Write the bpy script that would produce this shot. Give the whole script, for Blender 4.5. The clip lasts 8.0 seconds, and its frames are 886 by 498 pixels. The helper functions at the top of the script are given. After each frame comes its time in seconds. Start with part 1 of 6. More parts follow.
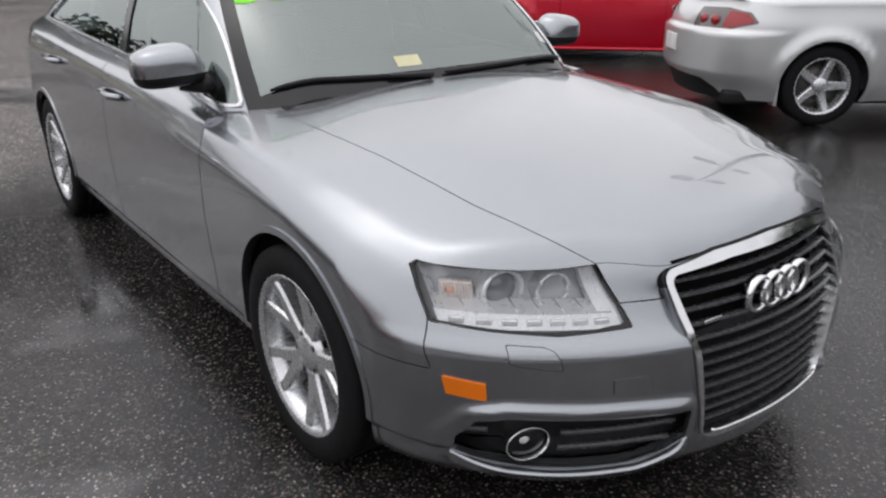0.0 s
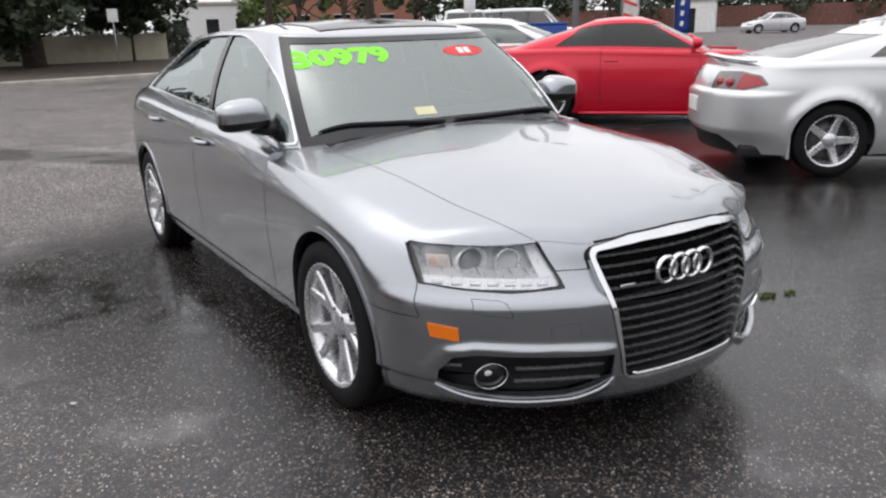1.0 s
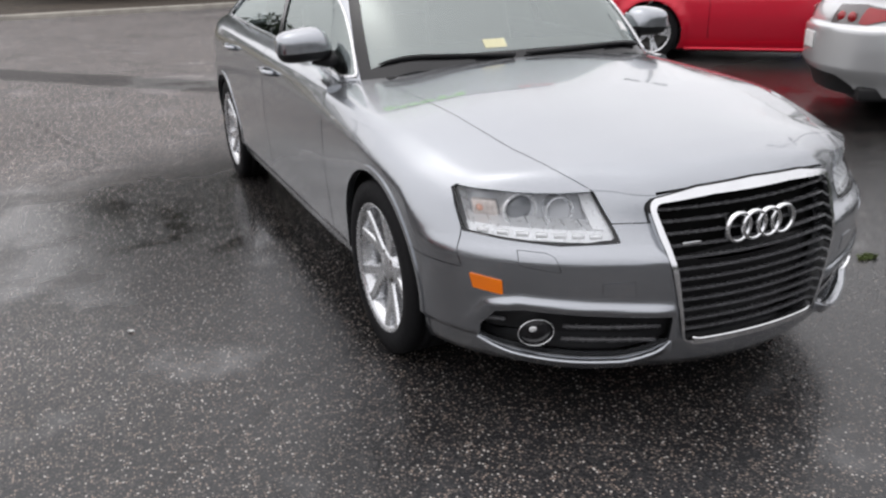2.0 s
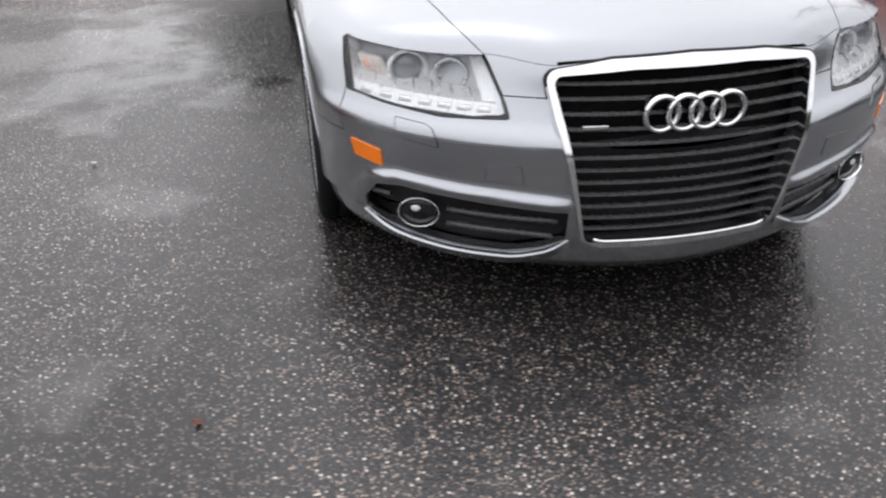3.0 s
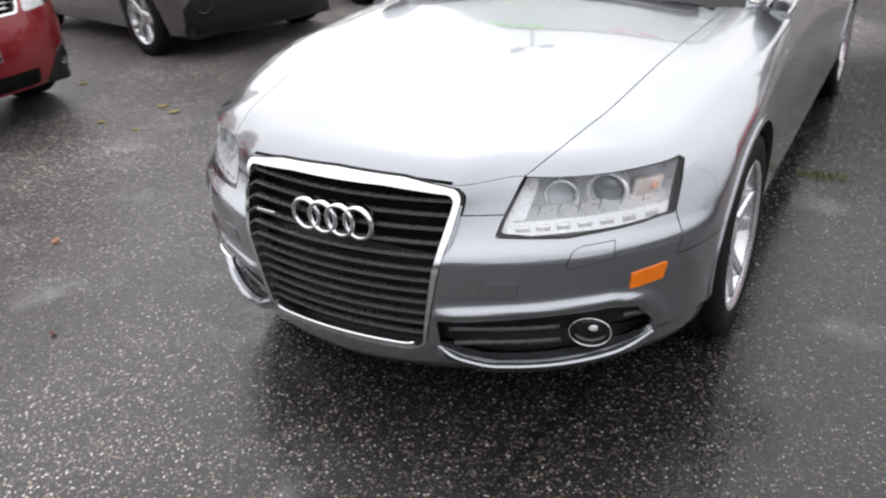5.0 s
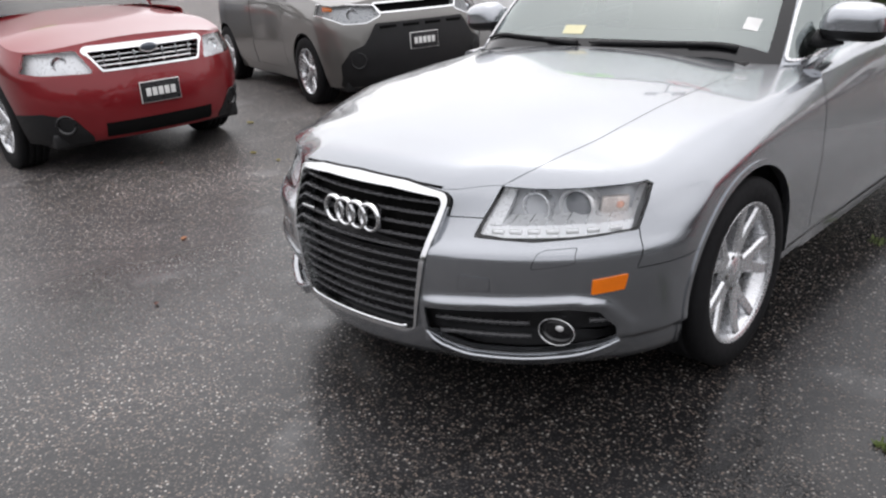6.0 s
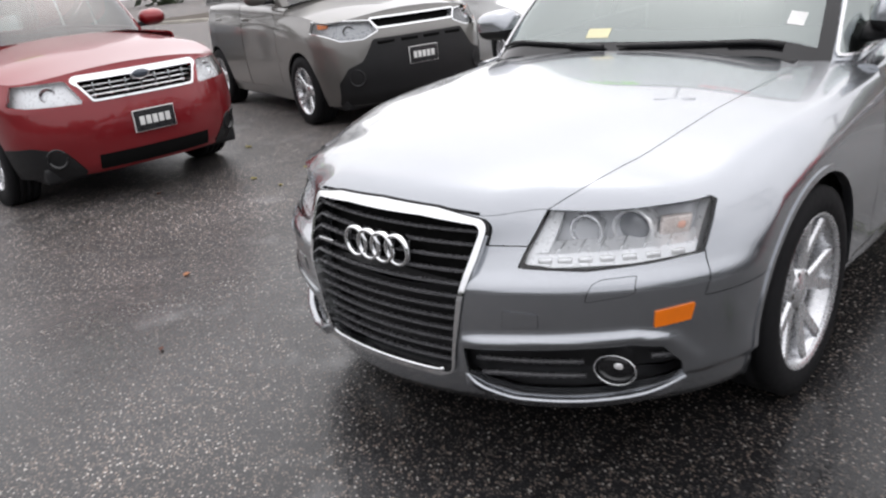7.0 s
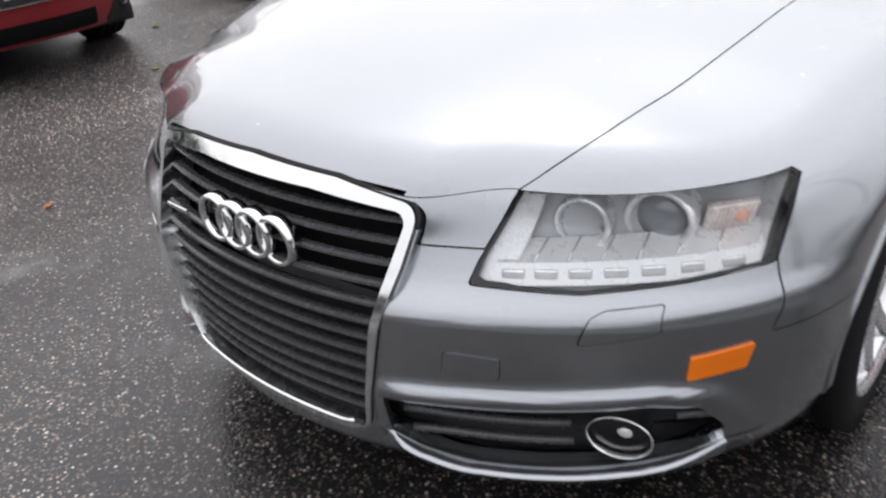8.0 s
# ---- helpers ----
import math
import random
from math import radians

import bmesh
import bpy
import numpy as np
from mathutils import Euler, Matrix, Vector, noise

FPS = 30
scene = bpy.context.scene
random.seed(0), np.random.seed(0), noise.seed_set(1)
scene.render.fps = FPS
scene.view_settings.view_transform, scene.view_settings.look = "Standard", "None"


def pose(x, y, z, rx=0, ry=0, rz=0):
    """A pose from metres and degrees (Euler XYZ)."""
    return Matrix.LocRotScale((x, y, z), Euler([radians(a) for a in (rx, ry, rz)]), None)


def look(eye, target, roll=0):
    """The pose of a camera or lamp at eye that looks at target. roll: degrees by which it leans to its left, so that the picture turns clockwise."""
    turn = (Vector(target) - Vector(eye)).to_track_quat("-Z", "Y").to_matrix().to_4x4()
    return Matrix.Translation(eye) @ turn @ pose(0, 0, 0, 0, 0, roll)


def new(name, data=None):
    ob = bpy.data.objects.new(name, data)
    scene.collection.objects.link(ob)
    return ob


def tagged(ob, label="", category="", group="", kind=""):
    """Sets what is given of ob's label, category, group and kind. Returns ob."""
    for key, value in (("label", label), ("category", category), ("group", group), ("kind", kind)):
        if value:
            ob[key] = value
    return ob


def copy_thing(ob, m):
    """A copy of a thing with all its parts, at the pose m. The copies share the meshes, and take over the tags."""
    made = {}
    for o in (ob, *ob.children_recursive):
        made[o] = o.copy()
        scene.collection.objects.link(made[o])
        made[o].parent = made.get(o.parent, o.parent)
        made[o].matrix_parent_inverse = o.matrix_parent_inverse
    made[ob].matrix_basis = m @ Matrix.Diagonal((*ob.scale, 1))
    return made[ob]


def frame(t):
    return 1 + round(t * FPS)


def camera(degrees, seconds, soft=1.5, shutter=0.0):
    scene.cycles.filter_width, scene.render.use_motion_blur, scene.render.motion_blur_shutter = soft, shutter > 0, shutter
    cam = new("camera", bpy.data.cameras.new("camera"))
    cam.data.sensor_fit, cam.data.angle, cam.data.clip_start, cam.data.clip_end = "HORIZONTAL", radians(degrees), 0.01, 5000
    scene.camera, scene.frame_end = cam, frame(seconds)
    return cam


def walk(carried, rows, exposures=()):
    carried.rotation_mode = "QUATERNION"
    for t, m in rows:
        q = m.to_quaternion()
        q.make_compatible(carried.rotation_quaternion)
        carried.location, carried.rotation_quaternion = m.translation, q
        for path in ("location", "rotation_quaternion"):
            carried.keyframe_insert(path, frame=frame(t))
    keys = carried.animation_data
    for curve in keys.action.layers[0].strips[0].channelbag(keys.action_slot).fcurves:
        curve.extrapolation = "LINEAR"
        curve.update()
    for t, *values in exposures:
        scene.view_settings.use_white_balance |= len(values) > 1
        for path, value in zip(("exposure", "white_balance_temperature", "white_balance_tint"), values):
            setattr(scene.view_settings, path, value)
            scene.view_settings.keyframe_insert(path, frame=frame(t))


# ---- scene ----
cam = camera(59.0, 8.0, soft=2.2, shutter=0.3)
PATH = [
    (0, (-1.761, -0.875, 1.433), (-0.638, 0.611, 0.703), -0.21),
    (0.5, (-1.925, -1.263, 1.446), (-0.835, 0.294, 0.820), 0.10),
    (1, (-2.008, -1.638, 1.427), (-0.991, -0.008, 0.870), -1.55),
    (1.2, (-2.009, -1.712, 1.449), (-1.024, -0.067, 0.881), -2.36),
    (2.5, (-1.441, -1.512, 1.354), (-0.871, 0.196, 0.483), -0.19),
    (3, (-0.969, -1.597, 1.316), (-0.625, 0.089, 0.296), -0.65),
    (3.5, (-0.394, -1.601, 1.388), (-0.305, 0.106, 0.350), -1.10),
    (4, (0.192, -1.679, 1.419), (-0.062, 0.071, 0.485), 0.32),
    (4.5, (0.739, -1.572, 1.408), (0.166, 0.122, 0.514), -2.26),
    (4.7, (0.981, -1.495, 1.499), (0.247, 0.113, 0.562), -3.54),
    (5.8, (1.787, -1.366, 1.402), (0.483, -0.048, 0.653), -3.93),
    (6, (1.906, -1.425, 1.395), (0.575, -0.113, 0.682), -3.71),
    (6.5, (1.959, -1.480, 1.368), (0.636, -0.139, 0.698), -4.50),
    (7, (1.648, -1.317, 1.367), (0.315, 0.009, 0.685), -6.27),
    (7.5, (1.383, -0.972, 1.294), (0.169, 0.384, 0.465), -6.62),
    (8, (1.127, -0.641, 1.263), (-0.058, 0.637, 0.282), -5.47),
]
EXPOSURES = [(0, -0.08), (1, 0.20), (1.2, 0.21), (2.5, 0.14), (3, 0.46), (3.5, 0.62), (4.5, 0.61), (6, 0.36), (7, 0.42), (8, 0.38)]
walk(cam, [(t, look(eye, target, roll)) for t, eye, target, roll in PATH], EXPOSURES)


# ---------------------------------------------------------------- world, sun, exposure
world = bpy.data.worlds.new("overcast_sky")
scene.world = world
world.use_nodes = True
wn, wl = world.node_tree.nodes, world.node_tree.links
sky = wn.new("ShaderNodeTexSky")
sky.sky_type = "NISHITA"
sky.sun_disc = False
sky.sun_elevation, sky.sun_rotation = radians(67), radians(-37)
sky.air_density, sky.dust_density, sky.ozone_density = 1.0, 6.0, 0.4
grey = wn.new("ShaderNodeHueSaturation")
grey.inputs["Saturation"].default_value = 0.25
wl.new(sky.outputs["Color"], grey.inputs["Color"])
coord = wn.new("ShaderNodeTexCoord")
axes = wn.new("ShaderNodeSeparateXYZ")
wl.new(coord.outputs["Generated"], axes.inputs["Vector"])
rise = wn.new("ShaderNodeMapRange")
rise.inputs["From Min"].default_value, rise.inputs["From Max"].default_value = 0.0, 1.0
rise.inputs["To Min"].default_value, rise.inputs["To Max"].default_value = 6.6, 9.2
wl.new(axes.outputs["Z"], rise.inputs["Value"])
clouds = wn.new("ShaderNodeTexNoise")
clouds.inputs["Scale"].default_value, clouds.inputs["Detail"].default_value = 2.5, 5.0
wl.new(coord.outputs["Generated"], clouds.inputs["Vector"])
cloud_range = wn.new("ShaderNodeMapRange")
cloud_range.inputs["To Min"].default_value, cloud_range.inputs["To Max"].default_value = 0.85, 1.15
wl.new(clouds.outputs["Fac"], cloud_range.inputs["Value"])
cover = wn.new("ShaderNodeMath")
cover.operation = "MULTIPLY"
wl.new(rise.outputs["Result"], cover.inputs[0])
wl.new(cloud_range.outputs["Result"], cover.inputs[1])
toward = wn.new("ShaderNodeVectorMath")
toward.operation = "DOT_PRODUCT"
wl.new(coord.outputs["Generated"], toward.inputs[0])
toward.inputs[1].default_value = Vector((-0.25, 0.60, 0.75)).normalized()
bright_side = wn.new("ShaderNodeMapRange")
bright_side.interpolation_type = "SMOOTHSTEP"
bright_side.inputs["From Min"].default_value, bright_side.inputs["From Max"].default_value = -0.2, 1.0
bright_side.inputs["To Min"].default_value, bright_side.inputs["To Max"].default_value = 0.97, 1.12
wl.new(toward.outputs["Value"], bright_side.inputs["Value"])
lit_cover = wn.new("ShaderNodeMath")
lit_cover.operation = "MULTIPLY"
wl.new(cover.outputs[0], lit_cover.inputs[0])
wl.new(bright_side.outputs["Result"], lit_cover.inputs[1])
tint = wn.new("ShaderNodeMixRGB")
tint.blend_type = "MULTIPLY"
tint.inputs["Fac"].default_value = 1.0
tint.inputs[2].default_value = (0.998, 0.985, 1.028, 1)
wl.new(lit_cover.outputs[0], tint.inputs[1])
overcast = wn.new("ShaderNodeMixRGB")
overcast.inputs["Fac"].default_value = 0.8
wl.new(grey.outputs["Color"], overcast.inputs[1])
wl.new(tint.outputs["Color"], overcast.inputs[2])
wl.new(overcast.outputs["Color"], wn["Background"].inputs["Color"])
wn["Background"].inputs["Strength"].default_value = 0.15

sun = new("sun", bpy.data.lights.new("sun", "SUN"))
sun.data.energy, sun.data.angle, sun.data.color = 0.5, radians(160), (1.0, 0.97, 0.93)
sun.matrix_world = look((-6, 8, 24), (0, 0, 0))

# ---------------------------------------------------------------- materials


def node_material(name):
    m = bpy.data.materials.new(name)
    m.use_nodes = True
    nt = m.node_tree
    return m, nt, nt.nodes["Principled BSDF"]


def add_noise(nt, scale, detail=4.0, rough=0.55, coord="Object", stretch=None):
    tc = nt.nodes.new("ShaderNodeTexCoord")
    n = nt.nodes.new("ShaderNodeTexNoise")
    n.inputs["Scale"].default_value, n.inputs["Detail"].default_value, n.inputs["Roughness"].default_value = scale, detail, rough
    if stretch:
        mp = nt.nodes.new("ShaderNodeMapping")
        mp.inputs["Scale"].default_value = stretch
        nt.links.new(tc.outputs[coord], mp.inputs["Vector"])
        nt.links.new(mp.outputs["Vector"], n.inputs["Vector"])
    else:
        nt.links.new(tc.outputs[coord], n.inputs["Vector"])
    return n


def add_ramp(nt, source, stops):
    r = nt.nodes.new("ShaderNodeValToRGB")
    while len(r.color_ramp.elements) < len(stops):
        r.color_ramp.elements.new(0.5)
    for e, (pos, c) in zip(r.color_ramp.elements, stops):
        e.position = pos
        e.color = (c, c, c, 1) if isinstance(c, (int, float)) else (*c, 1)
    nt.links.new(source, r.inputs["Fac"])
    return r


def add_bump(nt, bsdf, height, strength, distance):
    b = nt.nodes.new("ShaderNodeBump")
    b.inputs["Strength"].default_value, b.inputs["Distance"].default_value = strength, distance
    nt.links.new(height, b.inputs["Height"])
    nt.links.new(b.outputs["Normal"], bsdf.inputs["Normal"])
    return b


def plain(name, colour, rough=0.5, metal=0.0, vary=0.12, scale=8.0, bump=0.0, bump_scale=60.0, coat=0.0, spec=0.5):
    m, nt, b = node_material(name)
    n = add_noise(nt, scale)
    lo, hi = [c * (1 - vary) for c in colour], [min(1, c * (1 + vary)) for c in colour]
    nt.links.new(add_ramp(nt, n.outputs["Fac"], ((0.3, lo), (0.7, hi))).outputs["Color"], b.inputs["Base Color"])
    n2 = add_noise(nt, scale * 6)
    nt.links.new(add_ramp(nt, n2.outputs["Fac"], ((0.3, max(0.02, rough - 0.07)), (0.7, min(1, rough + 0.07)))).outputs["Color"], b.inputs["Roughness"])
    b.inputs["Metallic"].default_value = metal
    b.inputs["Coat Weight"].default_value, b.inputs["Coat Roughness"].default_value = coat, 0.03
    b.inputs["Specular IOR Level"].default_value = spec
    if bump:
        add_bump(nt, b, add_noise(nt, bump_scale).outputs["Fac"], bump, 0.004)
    return m


def car_paint(name, colour, metal=0.90, rough=0.26, drops=True, coat=1.0):
    """Metallic paint under a clear coat, with fine flakes and rain drops."""
    m, nt, b = node_material(name)
    fl = add_noise(nt, 900, 1.0)
    big = add_noise(nt, 1.3, 3.0)
    mix = nt.nodes.new("ShaderNodeMixRGB")
    mix.blend_type = "MULTIPLY"
    mix.inputs["Fac"].default_value = 1.0
    nt.links.new(add_ramp(nt, fl.outputs["Fac"], ((0.35, [c * 0.86 for c in colour]), (0.65, [min(1, c * 1.12) for c in colour]))).outputs["Color"], mix.inputs[1])
    nt.links.new(add_ramp(nt, big.outputs["Fac"], ((0.3, 0.94), (0.7, 1.0))).outputs["Color"], mix.inputs[2])
    nt.links.new(mix.outputs["Color"], b.inputs["Base Color"])
    b.inputs["Metallic"].default_value, b.inputs["Roughness"].default_value = metal, rough
    b.inputs["Coat Weight"].default_value, b.inputs["Coat Roughness"].default_value, b.inputs["Coat IOR"].default_value = coat, 0.035, 1.5
    if drops:
        tc = nt.nodes.new("ShaderNodeTexCoord")
        v = nt.nodes.new("ShaderNodeTexVoronoi")
        v.inputs["Scale"].default_value = 95
        nt.links.new(tc.outputs["Object"], v.inputs["Vector"])
        spots = add_ramp(nt, v.outputs["Distance"], ((0.0, 1.0), (0.22, 0.0)))
        where = add_ramp(nt, add_noise(nt, 5.0, 3.0).outputs["Fac"], ((0.50, 0.0), (0.60, 1.0)))
        mul = nt.nodes.new("ShaderNodeMath")
        mul.operation = "MULTIPLY"
        nt.links.new(spots.outputs["Color"], mul.inputs[0])
        nt.links.new(where.outputs["Color"], mul.inputs[1])
        bp = nt.nodes.new("ShaderNodeBump")
        bp.inputs["Strength"].default_value, bp.inputs["Distance"].default_value = 0.9, 0.003
        nt.links.new(mul.outputs[0], bp.inputs["Height"])
        nt.links.new(bp.outputs["Normal"], b.inputs["Coat Normal"])
    return m


PANES = set()


def glass(name, tint, rough=0.0, ior=1.5, gloss=(1.0, 1.0, 1.0)):
    """Thin glazing: tinted see-through with a Fresnel gloss."""
    m, nt, b = node_material(name)
    nt.nodes.remove(b)
    tr = nt.nodes.new("ShaderNodeBsdfTransparent")
    tr.inputs["Color"].default_value = (*tint, 1)
    gl = nt.nodes.new("ShaderNodeBsdfGlossy")
    gl.inputs["Roughness"].default_value, gl.inputs["Color"].default_value = rough, (*gloss, 1)
    fr = nt.nodes.new("ShaderNodeFresnel")
    fr.inputs["IOR"].default_value = ior
    mx = nt.nodes.new("ShaderNodeMixShader")
    nt.links.new(fr.outputs["Fac"], mx.inputs["Fac"])
    nt.links.new(tr.outputs["BSDF"], mx.inputs[1])
    nt.links.new(gl.outputs["BSDF"], mx.inputs[2])
    nt.links.new(mx.outputs["Shader"], nt.nodes["Material Output"].inputs["Surface"])
    PANES.add(name)
    return m


def asphalt_material():
    """Old wet asphalt: pale and rusty aggregate in dark binder, damp sheen, dry worn patches, hairline cracks."""
    m, nt, b = node_material("wet_asphalt")
    tc = nt.nodes.new("ShaderNodeTexCoord")
    vor = nt.nodes.new("ShaderNodeTexVoronoi")
    vor.inputs["Scale"].default_value = 120
    nt.links.new(tc.outputs["Object"], vor.inputs["Vector"])
    sep = nt.nodes.new("ShaderNodeSeparateColor")
    nt.links.new(vor.outputs["Color"], sep.inputs["Color"])
    stone = add_ramp(nt, sep.outputs["Red"], ((0.0, (0.012, 0.012, 0.013)), (0.36, (0.036, 0.034, 0.034)), (0.60, (0.090, 0.077, 0.068)), (0.83, (0.19, 0.150, 0.125)), (0.955, (0.40, 0.37, 0.34))))
    stone.color_ramp.interpolation = "CONSTANT"
    edge = add_ramp(nt, vor.outputs["Distance"], ((0.30, 1.0), (0.62, 0.0)))
    mix = nt.nodes.new("ShaderNodeMixRGB")
    mix.inputs[1].default_value = (0.018, 0.018, 0.019, 1)
    nt.links.new(edge.outputs["Color"], mix.inputs["Fac"])
    nt.links.new(stone.outputs["Color"], mix.inputs[2])
    axis = nt.nodes.new("ShaderNodeSeparateXYZ")
    nt.links.new(tc.outputs["Object"], axis.inputs["Vector"])
    dry = nt.nodes.new("ShaderNodeMapRange")
    dry.interpolation_type = "SMOOTHSTEP"
    dry.inputs["From Min"].default_value, dry.inputs["From Max"].default_value = 3.4, 6.6
    dry.inputs["To Min"].default_value, dry.inputs["To Max"].default_value = 0.0, 0.56
    towards = nt.nodes.new("ShaderNodeMath")
    towards.operation = "MULTIPLY_ADD"
    towards.inputs[1].default_value = 0.3
    west = nt.nodes.new("ShaderNodeMath")
    west.operation = "MULTIPLY"
    west.inputs[1].default_value = -1.0
    nt.links.new(axis.outputs["X"], west.inputs[0])
    nt.links.new(west.outputs[0], towards.inputs[0])
    nt.links.new(axis.outputs["Y"], towards.inputs[2])
    nt.links.new(towards.outputs[0], dry.inputs["Value"])
    side = nt.nodes.new("ShaderNodeMapRange")
    side.interpolation_type = "SMOOTHSTEP"
    side.inputs["From Min"].default_value, side.inputs["From Max"].default_value = 1.2, 2.9
    side.inputs["To Min"].default_value, side.inputs["To Max"].default_value = 0.0, 0.26
    nt.links.new(west.outputs[0], side.inputs["Value"])
    drier = nt.nodes.new("ShaderNodeMath")
    drier.operation = "MAXIMUM"
    nt.links.new(dry.outputs["Result"], drier.inputs[0])
    nt.links.new(side.outputs["Result"], drier.inputs[1])
    worn = nt.nodes.new("ShaderNodeMath")
    nt.links.new(add_noise(nt, 0.55, 5.0, 0.6).outputs["Fac"], worn.inputs[0])
    # colour darkened towards +x in place of a dark reflection
    east_dim = nt.nodes.new("ShaderNodeMapRange")
    east_dim.interpolation_type = "SMOOTHSTEP"
    east_dim.inputs["From Min"].default_value, east_dim.inputs["From Max"].default_value = 0.5, 1.8
    east_dim.inputs["To Min"].default_value, east_dim.inputs["To Max"].default_value = 0.0, -0.16
    nt.links.new(axis.outputs["X"], east_dim.inputs["Value"])
    bare = nt.nodes.new("ShaderNodeVectorMath")
    bare.operation = "DISTANCE"
    nt.links.new(tc.outputs["Object"], bare.inputs[0])
    bare.inputs[1].default_value = (-0.77, -0.30, 0)
    patch = nt.nodes.new("ShaderNodeMapRange")
    patch.interpolation_type = "SMOOTHSTEP"
    patch.inputs["From Min"].default_value, patch.inputs["From Max"].default_value = 0.15, 0.75
    patch.inputs["To Min"].default_value, patch.inputs["To Max"].default_value = 0.24, 0.0
    nt.links.new(bare.outputs["Value"], patch.inputs["Value"])
    sums = drier.outputs[0]
    for node in (east_dim, patch):
        plus = nt.nodes.new("ShaderNodeMath")
        nt.links.new(sums, plus.inputs[0])
        nt.links.new(node.outputs["Result"], plus.inputs[1])
        sums = plus.outputs[0]
    nt.links.new(sums, worn.inputs[1])
    wear_and_dim = add_ramp(nt, worn.outputs[0], ((0.15, 0.42), (0.36, 0.58), (0.55, 0.88), (0.72, 1.5), (0.98, 3.4)))
    mul = nt.nodes.new("ShaderNodeMixRGB")
    mul.blend_type = "MULTIPLY"
    mul.inputs["Fac"].default_value = 1.0
    nt.links.new(mix.outputs["Color"], mul.inputs[1])
    nt.links.new(wear_and_dim.outputs["Color"], mul.inputs[2])
    cr = nt.nodes.new("ShaderNodeTexVoronoi")
    cr.feature = "DISTANCE_TO_EDGE"
    cr.inputs["Scale"].default_value = 0.33
    wob = nt.nodes.new("ShaderNodeMixRGB")
    wob.blend_type = "ADD"
    wob.inputs["Fac"].default_value = 0.25
    nt.links.new(tc.outputs["Object"], wob.inputs[1])
    nt.links.new(add_noise(nt, 2.5, 6.0, 0.65).outputs["Color"], wob.inputs[2])
    nt.links.new(wob.outputs["Color"], cr.inputs["Vector"])
    crack = add_ramp(nt, cr.outputs["Distance"], ((0.0, 0.35), (0.006, 1.0)))
    mul2 = nt.nodes.new("ShaderNodeMixRGB")
    mul2.blend_type = "MULTIPLY"
    mul2.inputs["Fac"].default_value = 0.8
    nt.links.new(mul.outputs["Color"], mul2.inputs[1])
    nt.links.new(crack.outputs["Color"], mul2.inputs[2])
    seam = nt.nodes.new("ShaderNodeVectorMath")
    seam.operation = "DOT_PRODUCT"
    seam.inputs[1].default_value = (0.764, 0.645, 0)
    nt.links.new(wob.outputs["Color"], seam.inputs[0])
    off = nt.nodes.new("ShaderNodeMath")
    off.operation = "SUBTRACT"
    off.inputs[1].default_value = 5.08
    nt.links.new(seam.outputs["Value"], off.inputs[0])
    away = nt.nodes.new("ShaderNodeMath")
    away.operation = "ABSOLUTE"
    nt.links.new(off.outputs[0], away.inputs[0])
    tar = add_ramp(nt, away.outputs[0], ((0.28, 0.22), (0.44, 1.0)))
    mul3 = nt.nodes.new("ShaderNodeMixRGB")
    mul3.blend_type = "MULTIPLY"
    mul3.inputs["Fac"].default_value = 0.9
    nt.links.new(mul2.outputs["Color"], mul3.inputs[1])
    nt.links.new(tar.outputs["Color"], mul3.inputs[2])
    nt.links.new(mul3.outputs["Color"], b.inputs["Base Color"])
    # thin water film: broad patches round two hollows, broken by finer islands
    film = add_noise(nt, 1.5, 4.0, 0.55)
    total = film.outputs["Fac"]
    for centre, reach, amount in (((-2.3, 3.0, 0), 2.0, 0.22), ((-0.6, 8.7, 0), 1.6, 0.2)):
        dist = nt.nodes.new("ShaderNodeVectorMath")
        dist.operation = "DISTANCE"
        nt.links.new(tc.outputs["Object"], dist.inputs[0])
        dist.inputs[1].default_value = centre
        near = nt.nodes.new("ShaderNodeMapRange")
        near.interpolation_type = "SMOOTHSTEP"
        near.inputs["From Min"].default_value, near.inputs["From Max"].default_value = 0.2, reach
        near.inputs["To Min"].default_value, near.inputs["To Max"].default_value = amount, 0.0
        nt.links.new(dist.outputs["Value"], near.inputs["Value"])
        plus = nt.nodes.new("ShaderNodeMath")
        nt.links.new(total, plus.inputs[0])
        nt.links.new(near.outputs["Result"], plus.inputs[1])
        total = plus.outputs[0]
    wet = add_ramp(nt, total, ((0.585, 0.0), (0.70, 1.0)))
    damp = add_noise(nt, 0.42, 5.0, 0.6)
    rough = add_ramp(nt, damp.outputs["Fac"], ((0.36, 0.13), (0.62, 0.24)))
    rmix = nt.nodes.new("ShaderNodeMixRGB")
    rmix.inputs[2].default_value = (0.10, 0.10, 0.10, 1)
    nt.links.new(wet.outputs["Color"], rmix.inputs["Fac"])
    nt.links.new(rough.outputs["Color"], rmix.inputs[1])
    dull = nt.nodes.new("ShaderNodeMath")
    nt.links.new(rmix.outputs["Color"], dull.inputs[0])
    nt.links.new(drier.outputs[0], dull.inputs[1])
    nt.links.new(dull.outputs[0], b.inputs["Roughness"])
    flat = nt.nodes.new("ShaderNodeMixRGB")
    flat.inputs[2].default_value = (0.9, 0.9, 0.9, 1)
    scale = nt.nodes.new("ShaderNodeMath")
    scale.operation = "MULTIPLY"
    scale.inputs[1].default_value = 0.85
    nt.links.new(wet.outputs["Color"], scale.inputs[0])
    nt.links.new(scale.outputs[0], flat.inputs["Fac"])
    nt.links.new(edge.outputs["Color"], flat.inputs[1])
    gleam = nt.nodes.new("ShaderNodeMixRGB")
    gleam.inputs[2].default_value = (0.9, 0.9, 0.9, 1)
